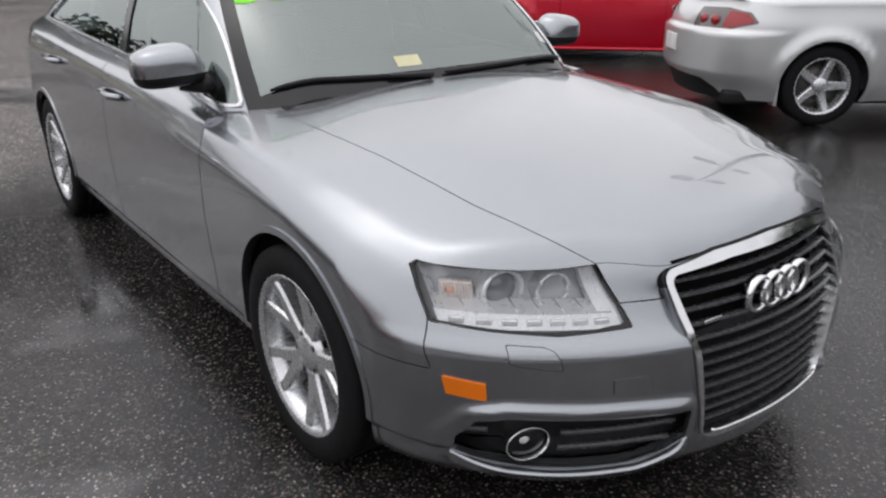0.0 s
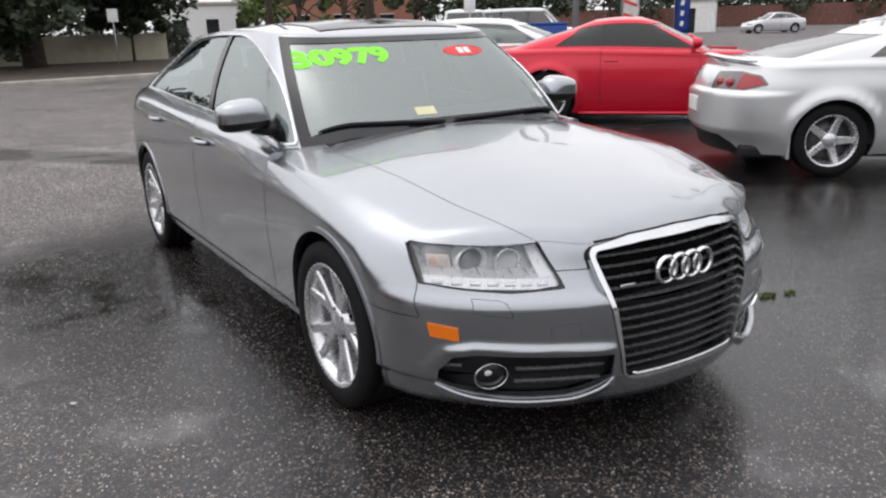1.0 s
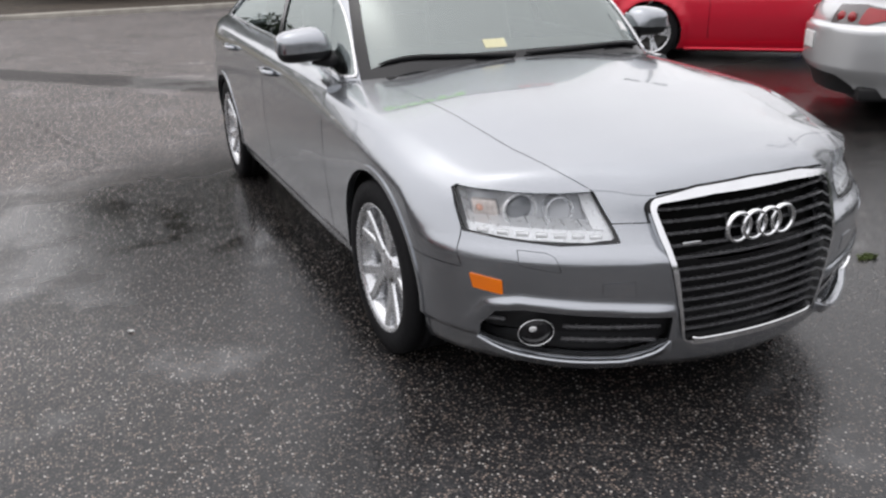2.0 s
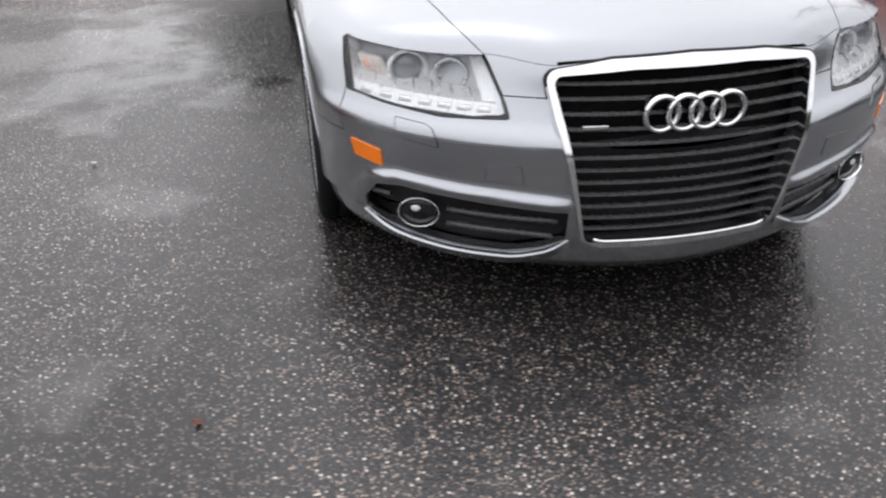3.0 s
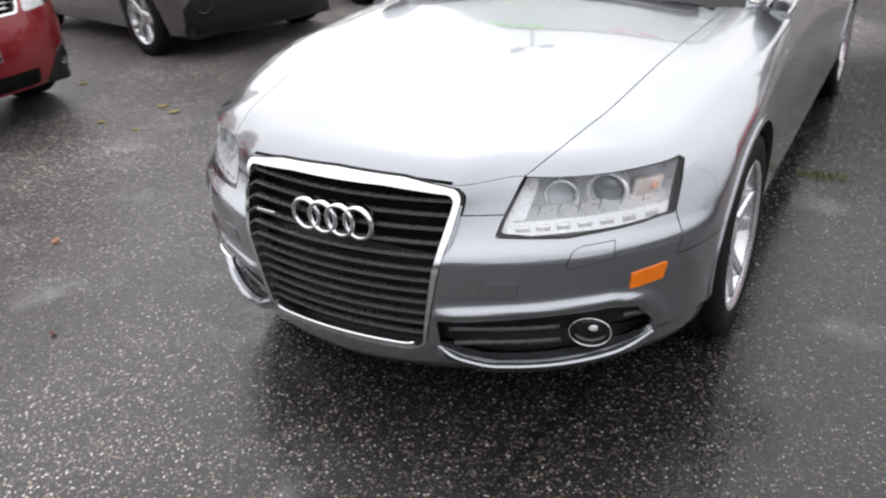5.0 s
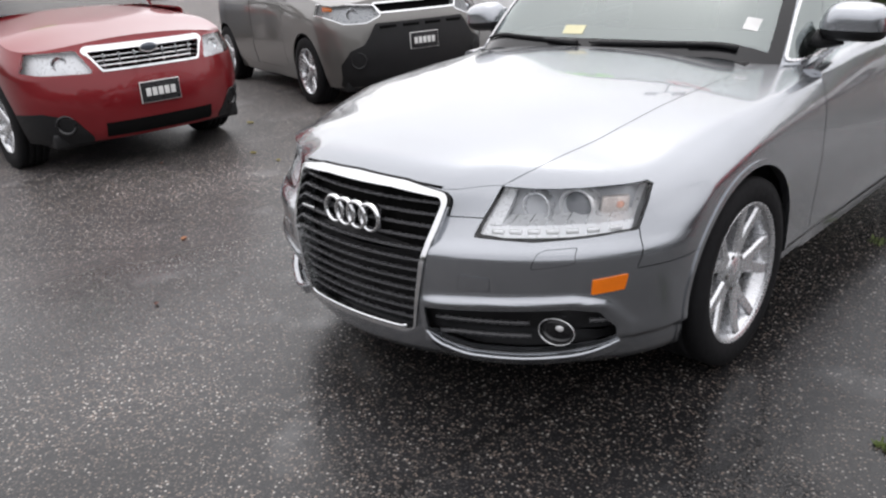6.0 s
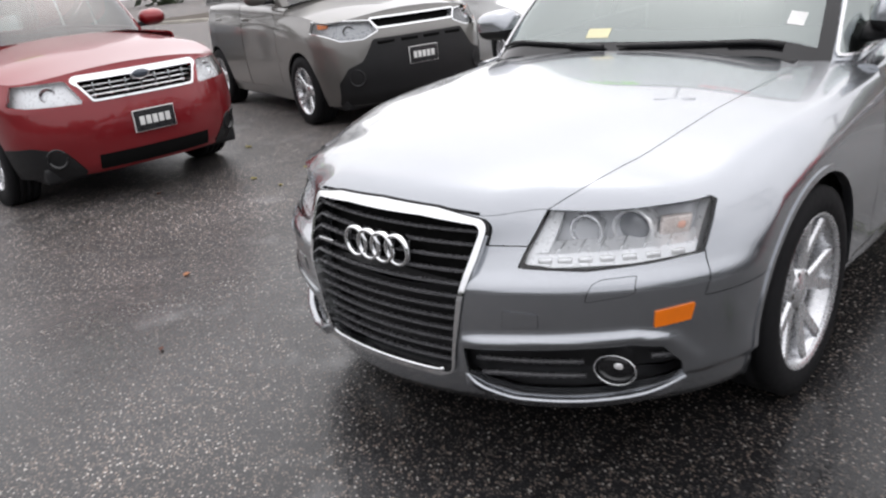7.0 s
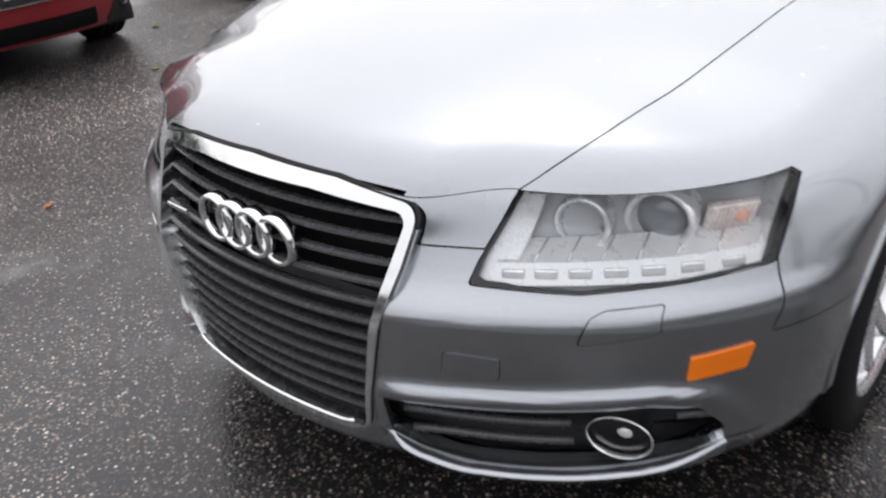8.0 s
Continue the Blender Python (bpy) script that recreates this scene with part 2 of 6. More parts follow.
    nt.links.new(wet.outputs["Color"], gleam.inputs["Fac"])
    gleam.inputs[1].default_value = (0.40, 0.40, 0.40, 1)
    nt.links.new(gleam.outputs["Color"], b.inputs["Specular IOR Level"])
    add_bump(nt, b, flat.outputs["Color"], 0.2, 0.003)
    return m


PAINT = car_paint("silver_blue_paint", (0.370, 0.388, 0.414), metal=0.94, rough=0.25)
BLACK = plain("black_plastic", (0.009, 0.009, 0.010), 0.5, bump=0.1, spec=0.35)
GLOSSBLACK = plain("gloss_black", (0.008, 0.008, 0.009), 0.15)
RUBBER = plain("tyre_rubber", (0.010, 0.010, 0.011), 0.8, bump=0.25, spec=0.16)
CHROME = plain("chrome", (0.78, 0.79, 0.80), 0.08, 1.0, 0.04)
TRIMCHROME = plain("bright_trim", (0.72, 0.72, 0.73), 0.25, 0.95, 0.03)
FRAMECHROME = plain("polished_frame_chrome", (0.80, 0.81, 0.82), 0.14, 1.0, 0.04)
ALLOY = plain("silver_alloy", (0.66, 0.67, 0.69), 0.27, 0.8, 0.05, coat=0.5)
STEEL = plain("brake_steel", (0.10, 0.095, 0.09), 0.45, 0.7)
SLAT = plain("grille_slat_grey", (0.060, 0.060, 0.064), 0.26)
AMBER = plain("amber_plastic", (0.92, 0.20, 0.003), 0.18, 0.0, 0.1, coat=0.6)
LENS = glass("clear_lens", (0.96, 0.97, 0.98), 0.0, 1.45)
GLASS = glass("green_tinted_glass", (0.78, 0.87, 0.83), 0.0, 2.9, (0.90, 0.98, 0.96))
CARGLASS = glass("car_glass", (0.52, 0.58, 0.56), 0.0, 1.9)
REARGLASS = glass("tinted_rear_glass", (0.30, 0.34, 0.33), 0.0, 2.0)
DARKGLASS = glass("privacy_glass", (0.10, 0.11, 0.11), 0.0, 1.55)
# near-black colour that paints the shade inside grilles and slots
RECESS_SHADE = plain("painted_recess_shade", (0.004, 0.004, 0.004), 0.8, spec=0.1)
LAMPGLASS = plain("projector_glass", (0.26, 0.27, 0.29), 0.04, 0.0, 0.05, coat=1.0)
LAMPGREY = plain("lamp_grey", (0.34, 0.35, 0.36), 0.3, 0.4, 0.05)
LAMPSILVER = plain("lamp_silver", (0.86, 0.87, 0.88), 0.30, 0.25, 0.06)
LAMPBACK = plain("lamp_housing_grey", (0.50, 0.51, 0.53), 0.35, 0.3, 0.08)
LAMPCLEAR = plain("clear_moulding", (0.90, 0.91, 0.92), 0.12, 0.4, 0.20, 90.0, coat=1.0)
BULB = plain("amber_bulb", (0.85, 0.48, 0.36), 0.2, coat=0.5)
FOGLENS = plain("fog_lens", (0.010, 0.010, 0.011), 0.10, 0.0, 0.3, 50.0, spec=0.35)
INDICATOR = plain("indicator_reflector", (0.90, 0.82, 0.78), 0.25, 0.25, 0.12, 60.0)
REFLECTOR = plain("lamp_reflector", (0.87, 0.88, 0.90), 0.24, 0.7, 0.03)
SEATGREY = plain("grey_leather", (0.085, 0.085, 0.085), 0.6, bump=0.2)
DASH = plain("dark_dash", (0.035, 0.036, 0.038), 0.6, bump=0.2)
RED = car_paint("bright_red_paint", (0.62, 0.004, 0.030), 0.35, 0.42, False, 0.6)
SILVER = car_paint("silver_paint", (0.66, 0.67, 0.68), 0.6, 0.35, False)
MAROON = car_paint("dark_red_paint", (0.21, 0.004, 0.009), 0.40, 0.32, False, 0.8)
GREYCAR = car_paint("warm_grey_paint", (0.17, 0.165, 0.155), 0.5, 0.35, False)
WHITE = car_paint("white_paint", (0.75, 0.76, 0.76), 0.0, 0.35, False)
TAILRED = plain("tail_lamp_red", (0.35, 0.01, 0.015), 0.12, coat=0.6)
PLATE = plain("plate_black", (0.02, 0.02, 0.022), 0.3)
WHITEPL = plain("white_plastic", (0.75, 0.75, 0.74), 0.4)
GREEN = plain("green_marker", (0.22, 0.80, 0.03), 0.6)
STICKER_RED = plain("sticker_red", (0.65, 0.03, 0.03), 0.5)
STICKER_YEL = plain("sticker_yellow", (0.66, 0.63, 0.40), 0.5)
LENSGREY = plain("smoked_lens", (0.16, 0.14, 0.14), 0.12, coat=0.6)
BLUEGREY = car_paint("blue_grey_paint", (0.07, 0.085, 0.11), 0.4, 0.35, False)
CONCRETE = plain("old_concrete", (0.36, 0.34, 0.30), 0.85, vary=0.25, scale=2.0, bump=0.4)
MULCH = plain("mulch", (0.055, 0.042, 0.030), 0.95, vary=0.5, scale=3.0, bump=0.8, bump_scale=30)
OLDCREAM = plain("stained_cream_render", (0.50, 0.47, 0.36), 0.9, vary=0.25, scale=0.8, bump=0.4)
BARK = plain("bark", (0.07, 0.055, 0.042), 0.95, vary=0.35, scale=6.0, bump=0.9, bump_scale=25)
BRICK = plain("red_brick", (0.33, 0.15, 0.10), 0.85, vary=0.2, scale=9.0, bump=0.4)
FENCE = plain("fence_wood", (0.16, 0.07, 0.055), 0.8, vary=0.3, scale=4.0, bump=0.4)
DARKPANE = plain("dark_pane", (0.02, 0.022, 0.024), 0.08)
GALV = plain("galvanised_steel", (0.36, 0.37, 0.38), 0.5, 0.6, 0.15, 5.0)
FLAGWHITE = plain("white_cloth", (0.72, 0.71, 0.70), 0.8)
FLAGBLUE = plain("blue_cloth", (0.03, 0.08, 0.32), 0.7)
LEAF_DARK = plain("dark_leaves", (0.028, 0.042, 0.018), 0.6, vary=0.5, scale=0.9)
LEAF_MID = plain("mid_leaves", (0.045, 0.065, 0.025), 0.6, vary=0.5, scale=0.5)
LEAF_LIGHT = plain("light_leaves", (0.11, 0.15, 0.04), 0.6, vary=0.4, scale=0.9)
LEAF_ORANGE = plain("orange_leaf", (0.50, 0.24, 0.12), 0.6, vary=0.3, scale=40)
LEAF_BROWN = plain("brown_leaf", (0.22, 0.10, 0.075), 0.7, vary=0.3, scale=40)
LEAF_YELLOW = plain("yellow_leaf", (0.36, 0.31, 0.11), 0.6, vary=0.3, scale=40)
ASPHALT = asphalt_material()
RAIN, rain_tree, rain_bsdf = node_material("rain_drop_water")
rain_bsdf.inputs["Transmission Weight"].default_value, rain_bsdf.inputs["IOR"].default_value = 1.0, 1.33
rain_bsdf.inputs["Roughness"].default_value = 0.12

# ---------------------------------------------------------------- mesh tools


def part(name, bm, mat, parent=None, label="", smooth=True):
    me = bpy.data.meshes.new(name)
    bm.to_mesh(me)
    bm.free()
    me.materials.append(mat)
    if smooth:
        for p in me.polygons:
            p.use_smooth = True
    ob = new(name, me)
    ob.parent = parent
    if label:
        ob["label"] = label
    return ob


def thing(name, label, category, loc=(0, 0, 0), rz=0.0, group="", kind=""):
    ob = new(name)
    ob.matrix_basis = pose(*loc, 0, 0, rz)
    return tagged(ob, label, category, group, kind)


def tab(points):
    """A smooth curve through (t, value) points: cubic Hermite with limited slopes."""
    ts, vs = [p[0] for p in points], [p[1] for p in points]
    d = [(vs[i + 1] - vs[i]) / (ts[i + 1] - ts[i]) for i in range(len(ts) - 1)]
    m = [d[0]] + [0.0 if a * b <= 0 else 2 * a * b / (a + b) for a, b in zip(d, d[1:])] + [d[-1]]

    def f(t):
        if t <= ts[0]:
            return vs[0]
        if t >= ts[-1]:
            return vs[-1]
        i = 0
        while t > ts[i + 1]:
            i += 1
        h = ts[i + 1] - ts[i]
        k = (t - ts[i]) / h
        return (vs[i] * (1 + 2 * k) * (1 - k) ** 2 + m[i] * h * k * (1 - k) ** 2 + vs[i + 1] * k * k * (3 - 2 * k) + m[i + 1] * h * k * k * (k - 1))
    return f


def smooth_step(a, b, t):
    k = min(1.0, max(0.0, (t - a) / (b - a)))
    return k * k * (3 - 2 * k)


def steps(a, b, n):
    return [a + (b - a) * i / n for i in range(n + 1)]


def polygon_field(points, radius=0.0):
    """Signed distance to a rounded polygon: negative within."""
    pts = [Vector(p) for p in points]

    def f(x, y):
        p = Vector((x, y))
        best, inside = 1e9, False
        for a, b in zip(pts, pts[1:] + pts[:1]):
            e, w = b - a, p - a
            k = min(1.0, max(0.0, w.dot(e) / e.dot(e)))
            best = min(best, (w - e * k).length)
            if (a.y > y) != (b.y > y) and x < (b.x - a.x) * (y - a.y) / (b.y - a.y) + a.x:
                inside = not inside
        return (-best if inside else best) - radius
    return f


def cut_cells(us, vs, f, clips):
    """Grid cells in (u, v), cut where a clip field turns negative."""
    out = []
    pts = [[f(u, v) for v in vs] for u in us]
    val = [[[c(u, v, pts[i][j]) for j, v in enumerate(vs)] for i, u in enumerate(us)] for c in clips]
    for i in range(len(us) - 1):
        for j in range(len(vs) - 1):
            corner = ((i, j), (i + 1, j), (i + 1, j + 1), (i, j + 1))
            if any(all(g[a][b] <= 0 for a, b in corner) for g in val):
                continue
            poly = [(us[a], vs[b]) for a, b in corner]
            for c, g in zip(clips, val):
                if all(g[a][b] > 0 for a, b in corner):
                    continue
                nxt = []
                d = [g[a][b] for a, b in corner] if len(poly) == 4 and poly[0] == (us[i], vs[j]) and poly[2] == (us[i + 1], vs[j + 1]) and poly[1] == (us[i + 1], vs[j]) and poly[3] == (us[i], vs[j + 1]) else [c(u, v, f(u, v)) for u, v in poly]
                for k in range(len(poly)):
                    p, q, dp, dq = poly[k], poly[(k + 1) % len(poly)], d[k], d[(k + 1) % len(poly)]
                    if dp > 0:
                        nxt.append(p)
                    if (dp > 0) != (dq > 0):
                        lo, hi, dl, dh = p, q, dp, dq
                        for _ in range(3):
                            t = dl / (dl - dh)
                            t = min(0.98, max(0.02, t))
                            mid = (lo[0] + (hi[0] - lo[0]) * t, lo[1] + (hi[1] - lo[1]) * t)
                            dm = c(*mid, f(*mid))
                            if (dm > 0) == (dl > 0):
                                lo, dl = mid, dm
                            else:
                                hi, dh = mid, dm
                        t = dl / (dl - dh)
                        nxt.append((lo[0] + (hi[0] - lo[0]) * t, lo[1] + (hi[1] - lo[1]) * t))
                poly = nxt
                if len(poly) < 3:
                    break
            if len(poly) >= 3:
                out.append(poly)
    return out


def panel(name, patches, mat, parent=None, sides=(1,), rim=0.015, label="", lift=0.0):
    """A sheet of bodywork from patches (f, us, vs, clips, flip), mirrored to each of sides, with its edges turned in."""
    verts, norms, faces, flat = [], [], [], []
    index = {}
    for f, us, vs, clips, flip, *soften in patches:
        eps = 1e-4

        def normal(u, v):
            a = f(u + eps, v) - f(u - eps, v)
            b = f(u, v + eps) - f(u, v - eps)
            n = a.cross(b)
            if flip:
                n = -n
            return n.normalized() if n.length > 1e-14 else Vector((0, 0, 1))
        cells = cut_cells(us, vs, f, clips)
        memo = {}
        for poly in cells:
            for u, v in poly:
                k = (round(u, 6), round(v, 6))
                if k not in memo:
                    n = normal(u, v)
                    if soften:
                        n = soften[0](u, v, n)
                    memo[k] = (f(u, v) + n * lift, n)
        for sd in sides:
            for poly in cells:
                ring = []
                for u, v in poly:
                    p, n = memo[(round(u, 6), round(v, 6))]
                    q, m = Vector((p.x * sd, p.y, p.z)), Vector((n.x * sd, n.y, n.z))
                    if abs(q.x) < 2e-4 and len(sides) > 1:
                        q.x, m.x = 0.0, 0.0
                    key = (round(q.x, 4), round(q.y, 4), round(q.z, 4))
                    if key not in index:
                        index[key] = len(verts)
                        verts.append(q)
                        norms.append(m.normalized())
                    if not ring or ring[-1] != index[key]:
                        ring.append(index[key])
                if len(ring) > 1 and ring[0] == ring[-1]:
                    ring.pop()
                if len(set(ring)) < 3 or len(set(ring)) != len(ring):
                    continue
                if (sd < 0) != flip:
                    ring.reverse()
                faces.append(ring)
    if rim:
        count = {}
        for r in faces:
            for a, b in zip(r, r[1:] + r[:1]):
                count[(a, b)] = count.get((a, b), 0) + 1
        edges = [e for e in count if (e[1], e[0]) not in count]
        made = {}
        for a, b in edges:
            t = (verts[b] - verts[a])
            if t.length < 1e-6:
                continue
            base = len(verts)
            out = t.cross(norms[a]).normalized()
            for k in (a, b):
                verts.append(verts[k].copy())
            verts.append(verts[b] - norms[b] * rim)
            verts.append(verts[a] - norms[a] * rim)
            norms.extend([out] * 4)
            faces.append([base + 1, base, base + 3, base + 2])
    me = bpy.data.meshes.new(name)
    me.from_pydata([tuple(v) for v in verts], [], faces)
    me.materials.append(mat)
    for p in me.polygons:
        p.use_smooth = True
    me.update()
    me.normals_split_custom_set_from_vertices([tuple(n) for n in norms])
    ob = new(name, me)
    ob.visible_shadow = mat.name not in PANES
    ob.parent = parent
    if label:
        ob["label"] = label
    return ob


def lathe(profile, segments=48, axis="x"):
    """A turned bmesh: profile of (along, radius) points round an axis."""
    bm = bmesh.new()
    rings = []
    for a, r in profile:
        ring = []
        for i in range(segments):
            t = 2 * math.pi * i / segments
            c, s = r * math.cos(t), r * math.sin(t)
            ring.append(bm.verts.new((a, c, s) if axis == "x" else (c, a, s) if axis == "y" else (c, s, a)))
        rings.append(ring)
    for r0, r1 in zip(rings, rings[1:]):
        for i in range(segments):
            j = (i + 1) % segments
            bm.faces.new((r0[i], r0[j], r1[j], r1[i]))
    return bm


def box(sx, sy, sz, m=None, bevel=0.0, seg=2):
    bm = bmesh.new()
    bmesh.ops.create_cube(bm, size=1.0)
    bmesh.ops.scale(bm, vec=(sx, sy, sz), verts=bm.verts)
    if bevel:
        bmesh.ops.bevel(bm, geom=bm.edges[:], offset=bevel, segments=seg, affect="EDGES", profile=0.7)
    if m is not None:
        bmesh.ops.transform(bm, matrix=m, verts=bm.verts)
    return bm


def tube(points, radius, sides=8, squash=1.0, caps=True):
    """A bmesh tube along points; radius may be one number or one for each point."""
    bm = bmesh.new()
    pts = [Vector(p) for p in points]
    rad = radius if isinstance(radius, (list, tuple)) else [radius] * len(pts)
    rings = []
    up = None
    for i, p in enumerate(pts):
        d = (pts[min(i + 1, len(pts) - 1)] - pts[max(i - 1, 0)]).normalized()
        if up is None:
            up = Vector((0, 0, 1)) if abs(d.z) < 0.9 else Vector((1, 0, 0))
        a = d.cross(up).normalized()
        b = a.cross(d).normalized()
        up = b
        rings.append([bm.verts.new(p + (a * math.cos(t) + b * math.sin(t) * squash) * rad[i]) for t in [2 * math.pi * k / sides for k in range(sides)]])
    for r0, r1 in zip(rings, rings[1:]):
        for k in range(sides):
            j = (k + 1) % sides
            bm.faces.new((r0[k], r0[j], r1[j], r1[k]))
    if caps:
        bm.faces.new(rings[0][::-1])
        bm.faces.new(rings[-1])
    bmesh.ops.recalc_face_normals(bm, faces=bm.faces)
    return bm


def join(target, other, m=None):
    """Adds the mesh of other to target, and frees other."""
    me = bpy.data.meshes.new("joined")
    if m is not None:
        bmesh.ops.transform(other, matrix=m, verts=other.verts)
    other.to_mesh(me)
    other.free()
    target.from_mesh(me)
    bpy.data.meshes.remove(me)
    return target


# ---------------------------------------------------------------- car bodies


class Body:
    """A car's outer surfaces from a few curves. x across, y from the nose backwards, z up."""

    def __init__(self, **k):
        self.n, self.depth, self.tail, self.end, self.tail_n = k.get("n", 2.2), k["depth"], k["tail"], k["end"], k.get("tail_n", 2.6)
        self.width, self.nose, self.along = tab(k["width"]), tab(k["nose"]), tab(k["along"])
        self.rim_nose, self.rim_depth, self.rim_step = k["rim_nose"], k["rim_depth"], k.get("rim_step", 0.0)
        self.rim_n = k.get("rim_n", self.n)
        self.rim_x, self.rim_z, self.low, self.spine = tab(k["rim_x"]), tab(k["rim_z"]), tab(k["low"]), tab(k["spine"])
        self.belt_x, self.belt_z = tab(k["belt_x"]), tab(k["belt_z"])
        self.tuck, self.tuck_side = k.get("tuck", 0.62), k.get("tuck_side", 0.0)
        self.crown = k.get("crown", 2.4)
        # greenhouse: nose and tail of the outline at the belt and at the roof, half width at the roof, heights
        self.gh, self.gn = k["house"], k.get("house_n", 3.2)
        self.memo = {}
        self.rear_tuck = k.get("rear_tuck", 0.10)

    def plan(self, s, w, y0, d, y1, tail, n=None):
        """Half of a plan outline: nose (s 0..1), flank (1..2), tail (2..3). Gives x factor and y."""
        e = 2 / (n or self.n)
        if s <= 1:
            a = min(1.0, max(0.0, s)) * math.pi / 2
            return w * max(math.sin(a), 0.0) ** e * (1 if s >= 0 else -1), y0 + d * (1 - max(math.cos(a), 0.0) ** e)
        if s <= 2:
            return w, y0 + d + (y1 - y0 - d) * (s - 1)
        a = (min(s, 3.0) - 2) * math.pi / 2
        e = 2 / self.tail_n
        return w * max(math.cos(a), 0.0) ** e, y1 + tail * max(math.sin(a), 0.0) ** e

    def rim(self, s):
        x, y = self.plan(s, 1.0, self.rim_nose, self.rim_depth, self.end, self.tail - self.rear_tuck, self.rim_n)
        if s <= 1:
            w = self.rim_x(self.rim_nose + self.rim_depth + self.rim_step)
            x *= w
            y += self.rim_step * smooth_step(0.40 * w, 0.60 * w, x)
            return Vector((x, y, self.top_z(x, y)))
        if s <= 2:
            y += self.rim_step * (2 - s)
        x *= self.rim_x(y)
        return Vector((x, y, self.rim_z(y)))

    def top_z(self, x, y):
        """Height of bonnet and wings."""
        c, e = self.spine(y), self.rim_z(y)
        return c - (c - e) * (abs(x) / self.rim_x(y)) ** self.crown

    def top(self, x, y):
        return Vector((x, y, self.top_z(x, y)))

    def rim_y(self, x):
        """Front edge of the top surface at x, by halving."""
        key = round(x, 4)
        if key not in self.memo:
            self.memo[key] = self.find_rim_y(x)
        return self.memo[key]

    def find_rim_y(self, x):
        lo, hi = 0.0, 1.0
        for _ in range(18):
            mid = (lo + hi) / 2
            if self.rim(mid).x < x:
                lo = mid
            else:
                hi = mid
        return self.rim(lo).y

    def skirt(self, s, v):
        """Bumpers, wings and doors: v from the sill (0) to the shoulder crease (1)."""
        r = self.rim(s)
        zl = self.low(r.y)
        z = zl + (r.z - zl) * v
        x, y = self.plan(s, self.width(z), self.nose(z), self.depth, self.end, self.tail - 0.35 * max(0.0, 0.42 - z))
        x *= self.along(y)
        t = self.tuck + self.tuck_side * smooth_step(0.80, 1.08, s)
        k = max(0.0, (v - t) / (1 - t)) ** 2
        return Vector((x + (r.x - x) * k, y + (r.y - y) * k, z))

    def shoulder(self, s, v):
        """From the crease (0) up to the window line (1)."""
        r = self.rim(s)
        bx = r.x * self.belt_x(r.y) / max(self.rim_x(r.y), 0.01)
        b = Vector((bx, r.y, self.belt_z(r.y)))
        p = r.lerp(b, v)
        bulge = 0.018 * math.sin(math.pi * v)
        return p + Vector((bulge * min(1, r.x / 0.5), 0, bulge * 0.6))

    def house(self, s, h):
        """Greenhouse: h 0 at the window line, 1 at the roof edge; s as in plan()."""
        g = self.gh
        w = g["w0"] + (g["w1"] - g["w0"]) * h + 0.022 * math.sin(math.pi * h)
        bow = 0.035 * math.sin(math.pi * h)
        front = g["f0"] + (g["f1"] - g["f0"]) * h - bow
        back = g["b0"] + (g["b1"] - g["b0"]) * h + bow
        dn, dt = g["dn"], g["dt"]
        e = 2 / self.gn
        if s <= 1:
            a = max(s, 0) * math.pi / 2
            x, y = w * math.sin(a) ** e, front + dn * (1 - math.cos(a) ** e)
        elif s <= 2:
            x, y = w, front + dn + (back - dt - front - dn) * (s - 1)
        else:
            a = (min(s, 3) - 2) * math.pi / 2
            x, y = w * max(math.cos(a), 0) ** e, back - dt + dt * math.sin(a) ** e
        x *= 1 - g.get("taper", 0.0) * max(0.0, (y - g["f1"] - 0.6)) ** 2
        z0 = self.belt_z(y) if s > 0.8 else self.belt_z(y) * smooth_step(0.3, 0.8, s) + (1 - smooth_step(0.3, 0.8, s)) * g["cowl"]
        mid = (y - g["f1"]) / (g["b1"] - g["f1"])
        z1 = g["z1"] - g.get("arch", 0.05) * (2 * min(1, max(0, mid)) - 0.85) ** 2
        return Vector((x, y, z0 + (z1 - z0) * h))

    def roof(self, s, k):
        """k 0 at the roof edge, 1 at the middle."""
        g = self.gh
        p = self.house(s, 1.0)
        c = Vector((0, min(max(p.y, g["f1"] + 0.25), g["b1"] - 0.25), 0))
        z = p.z + g["dome"] * (1 - (1 - k) ** 2)
        q = p.lerp(c, k)
        return Vector((q.x, q.y, z))


# ---------------------------------------------------------------- wheels


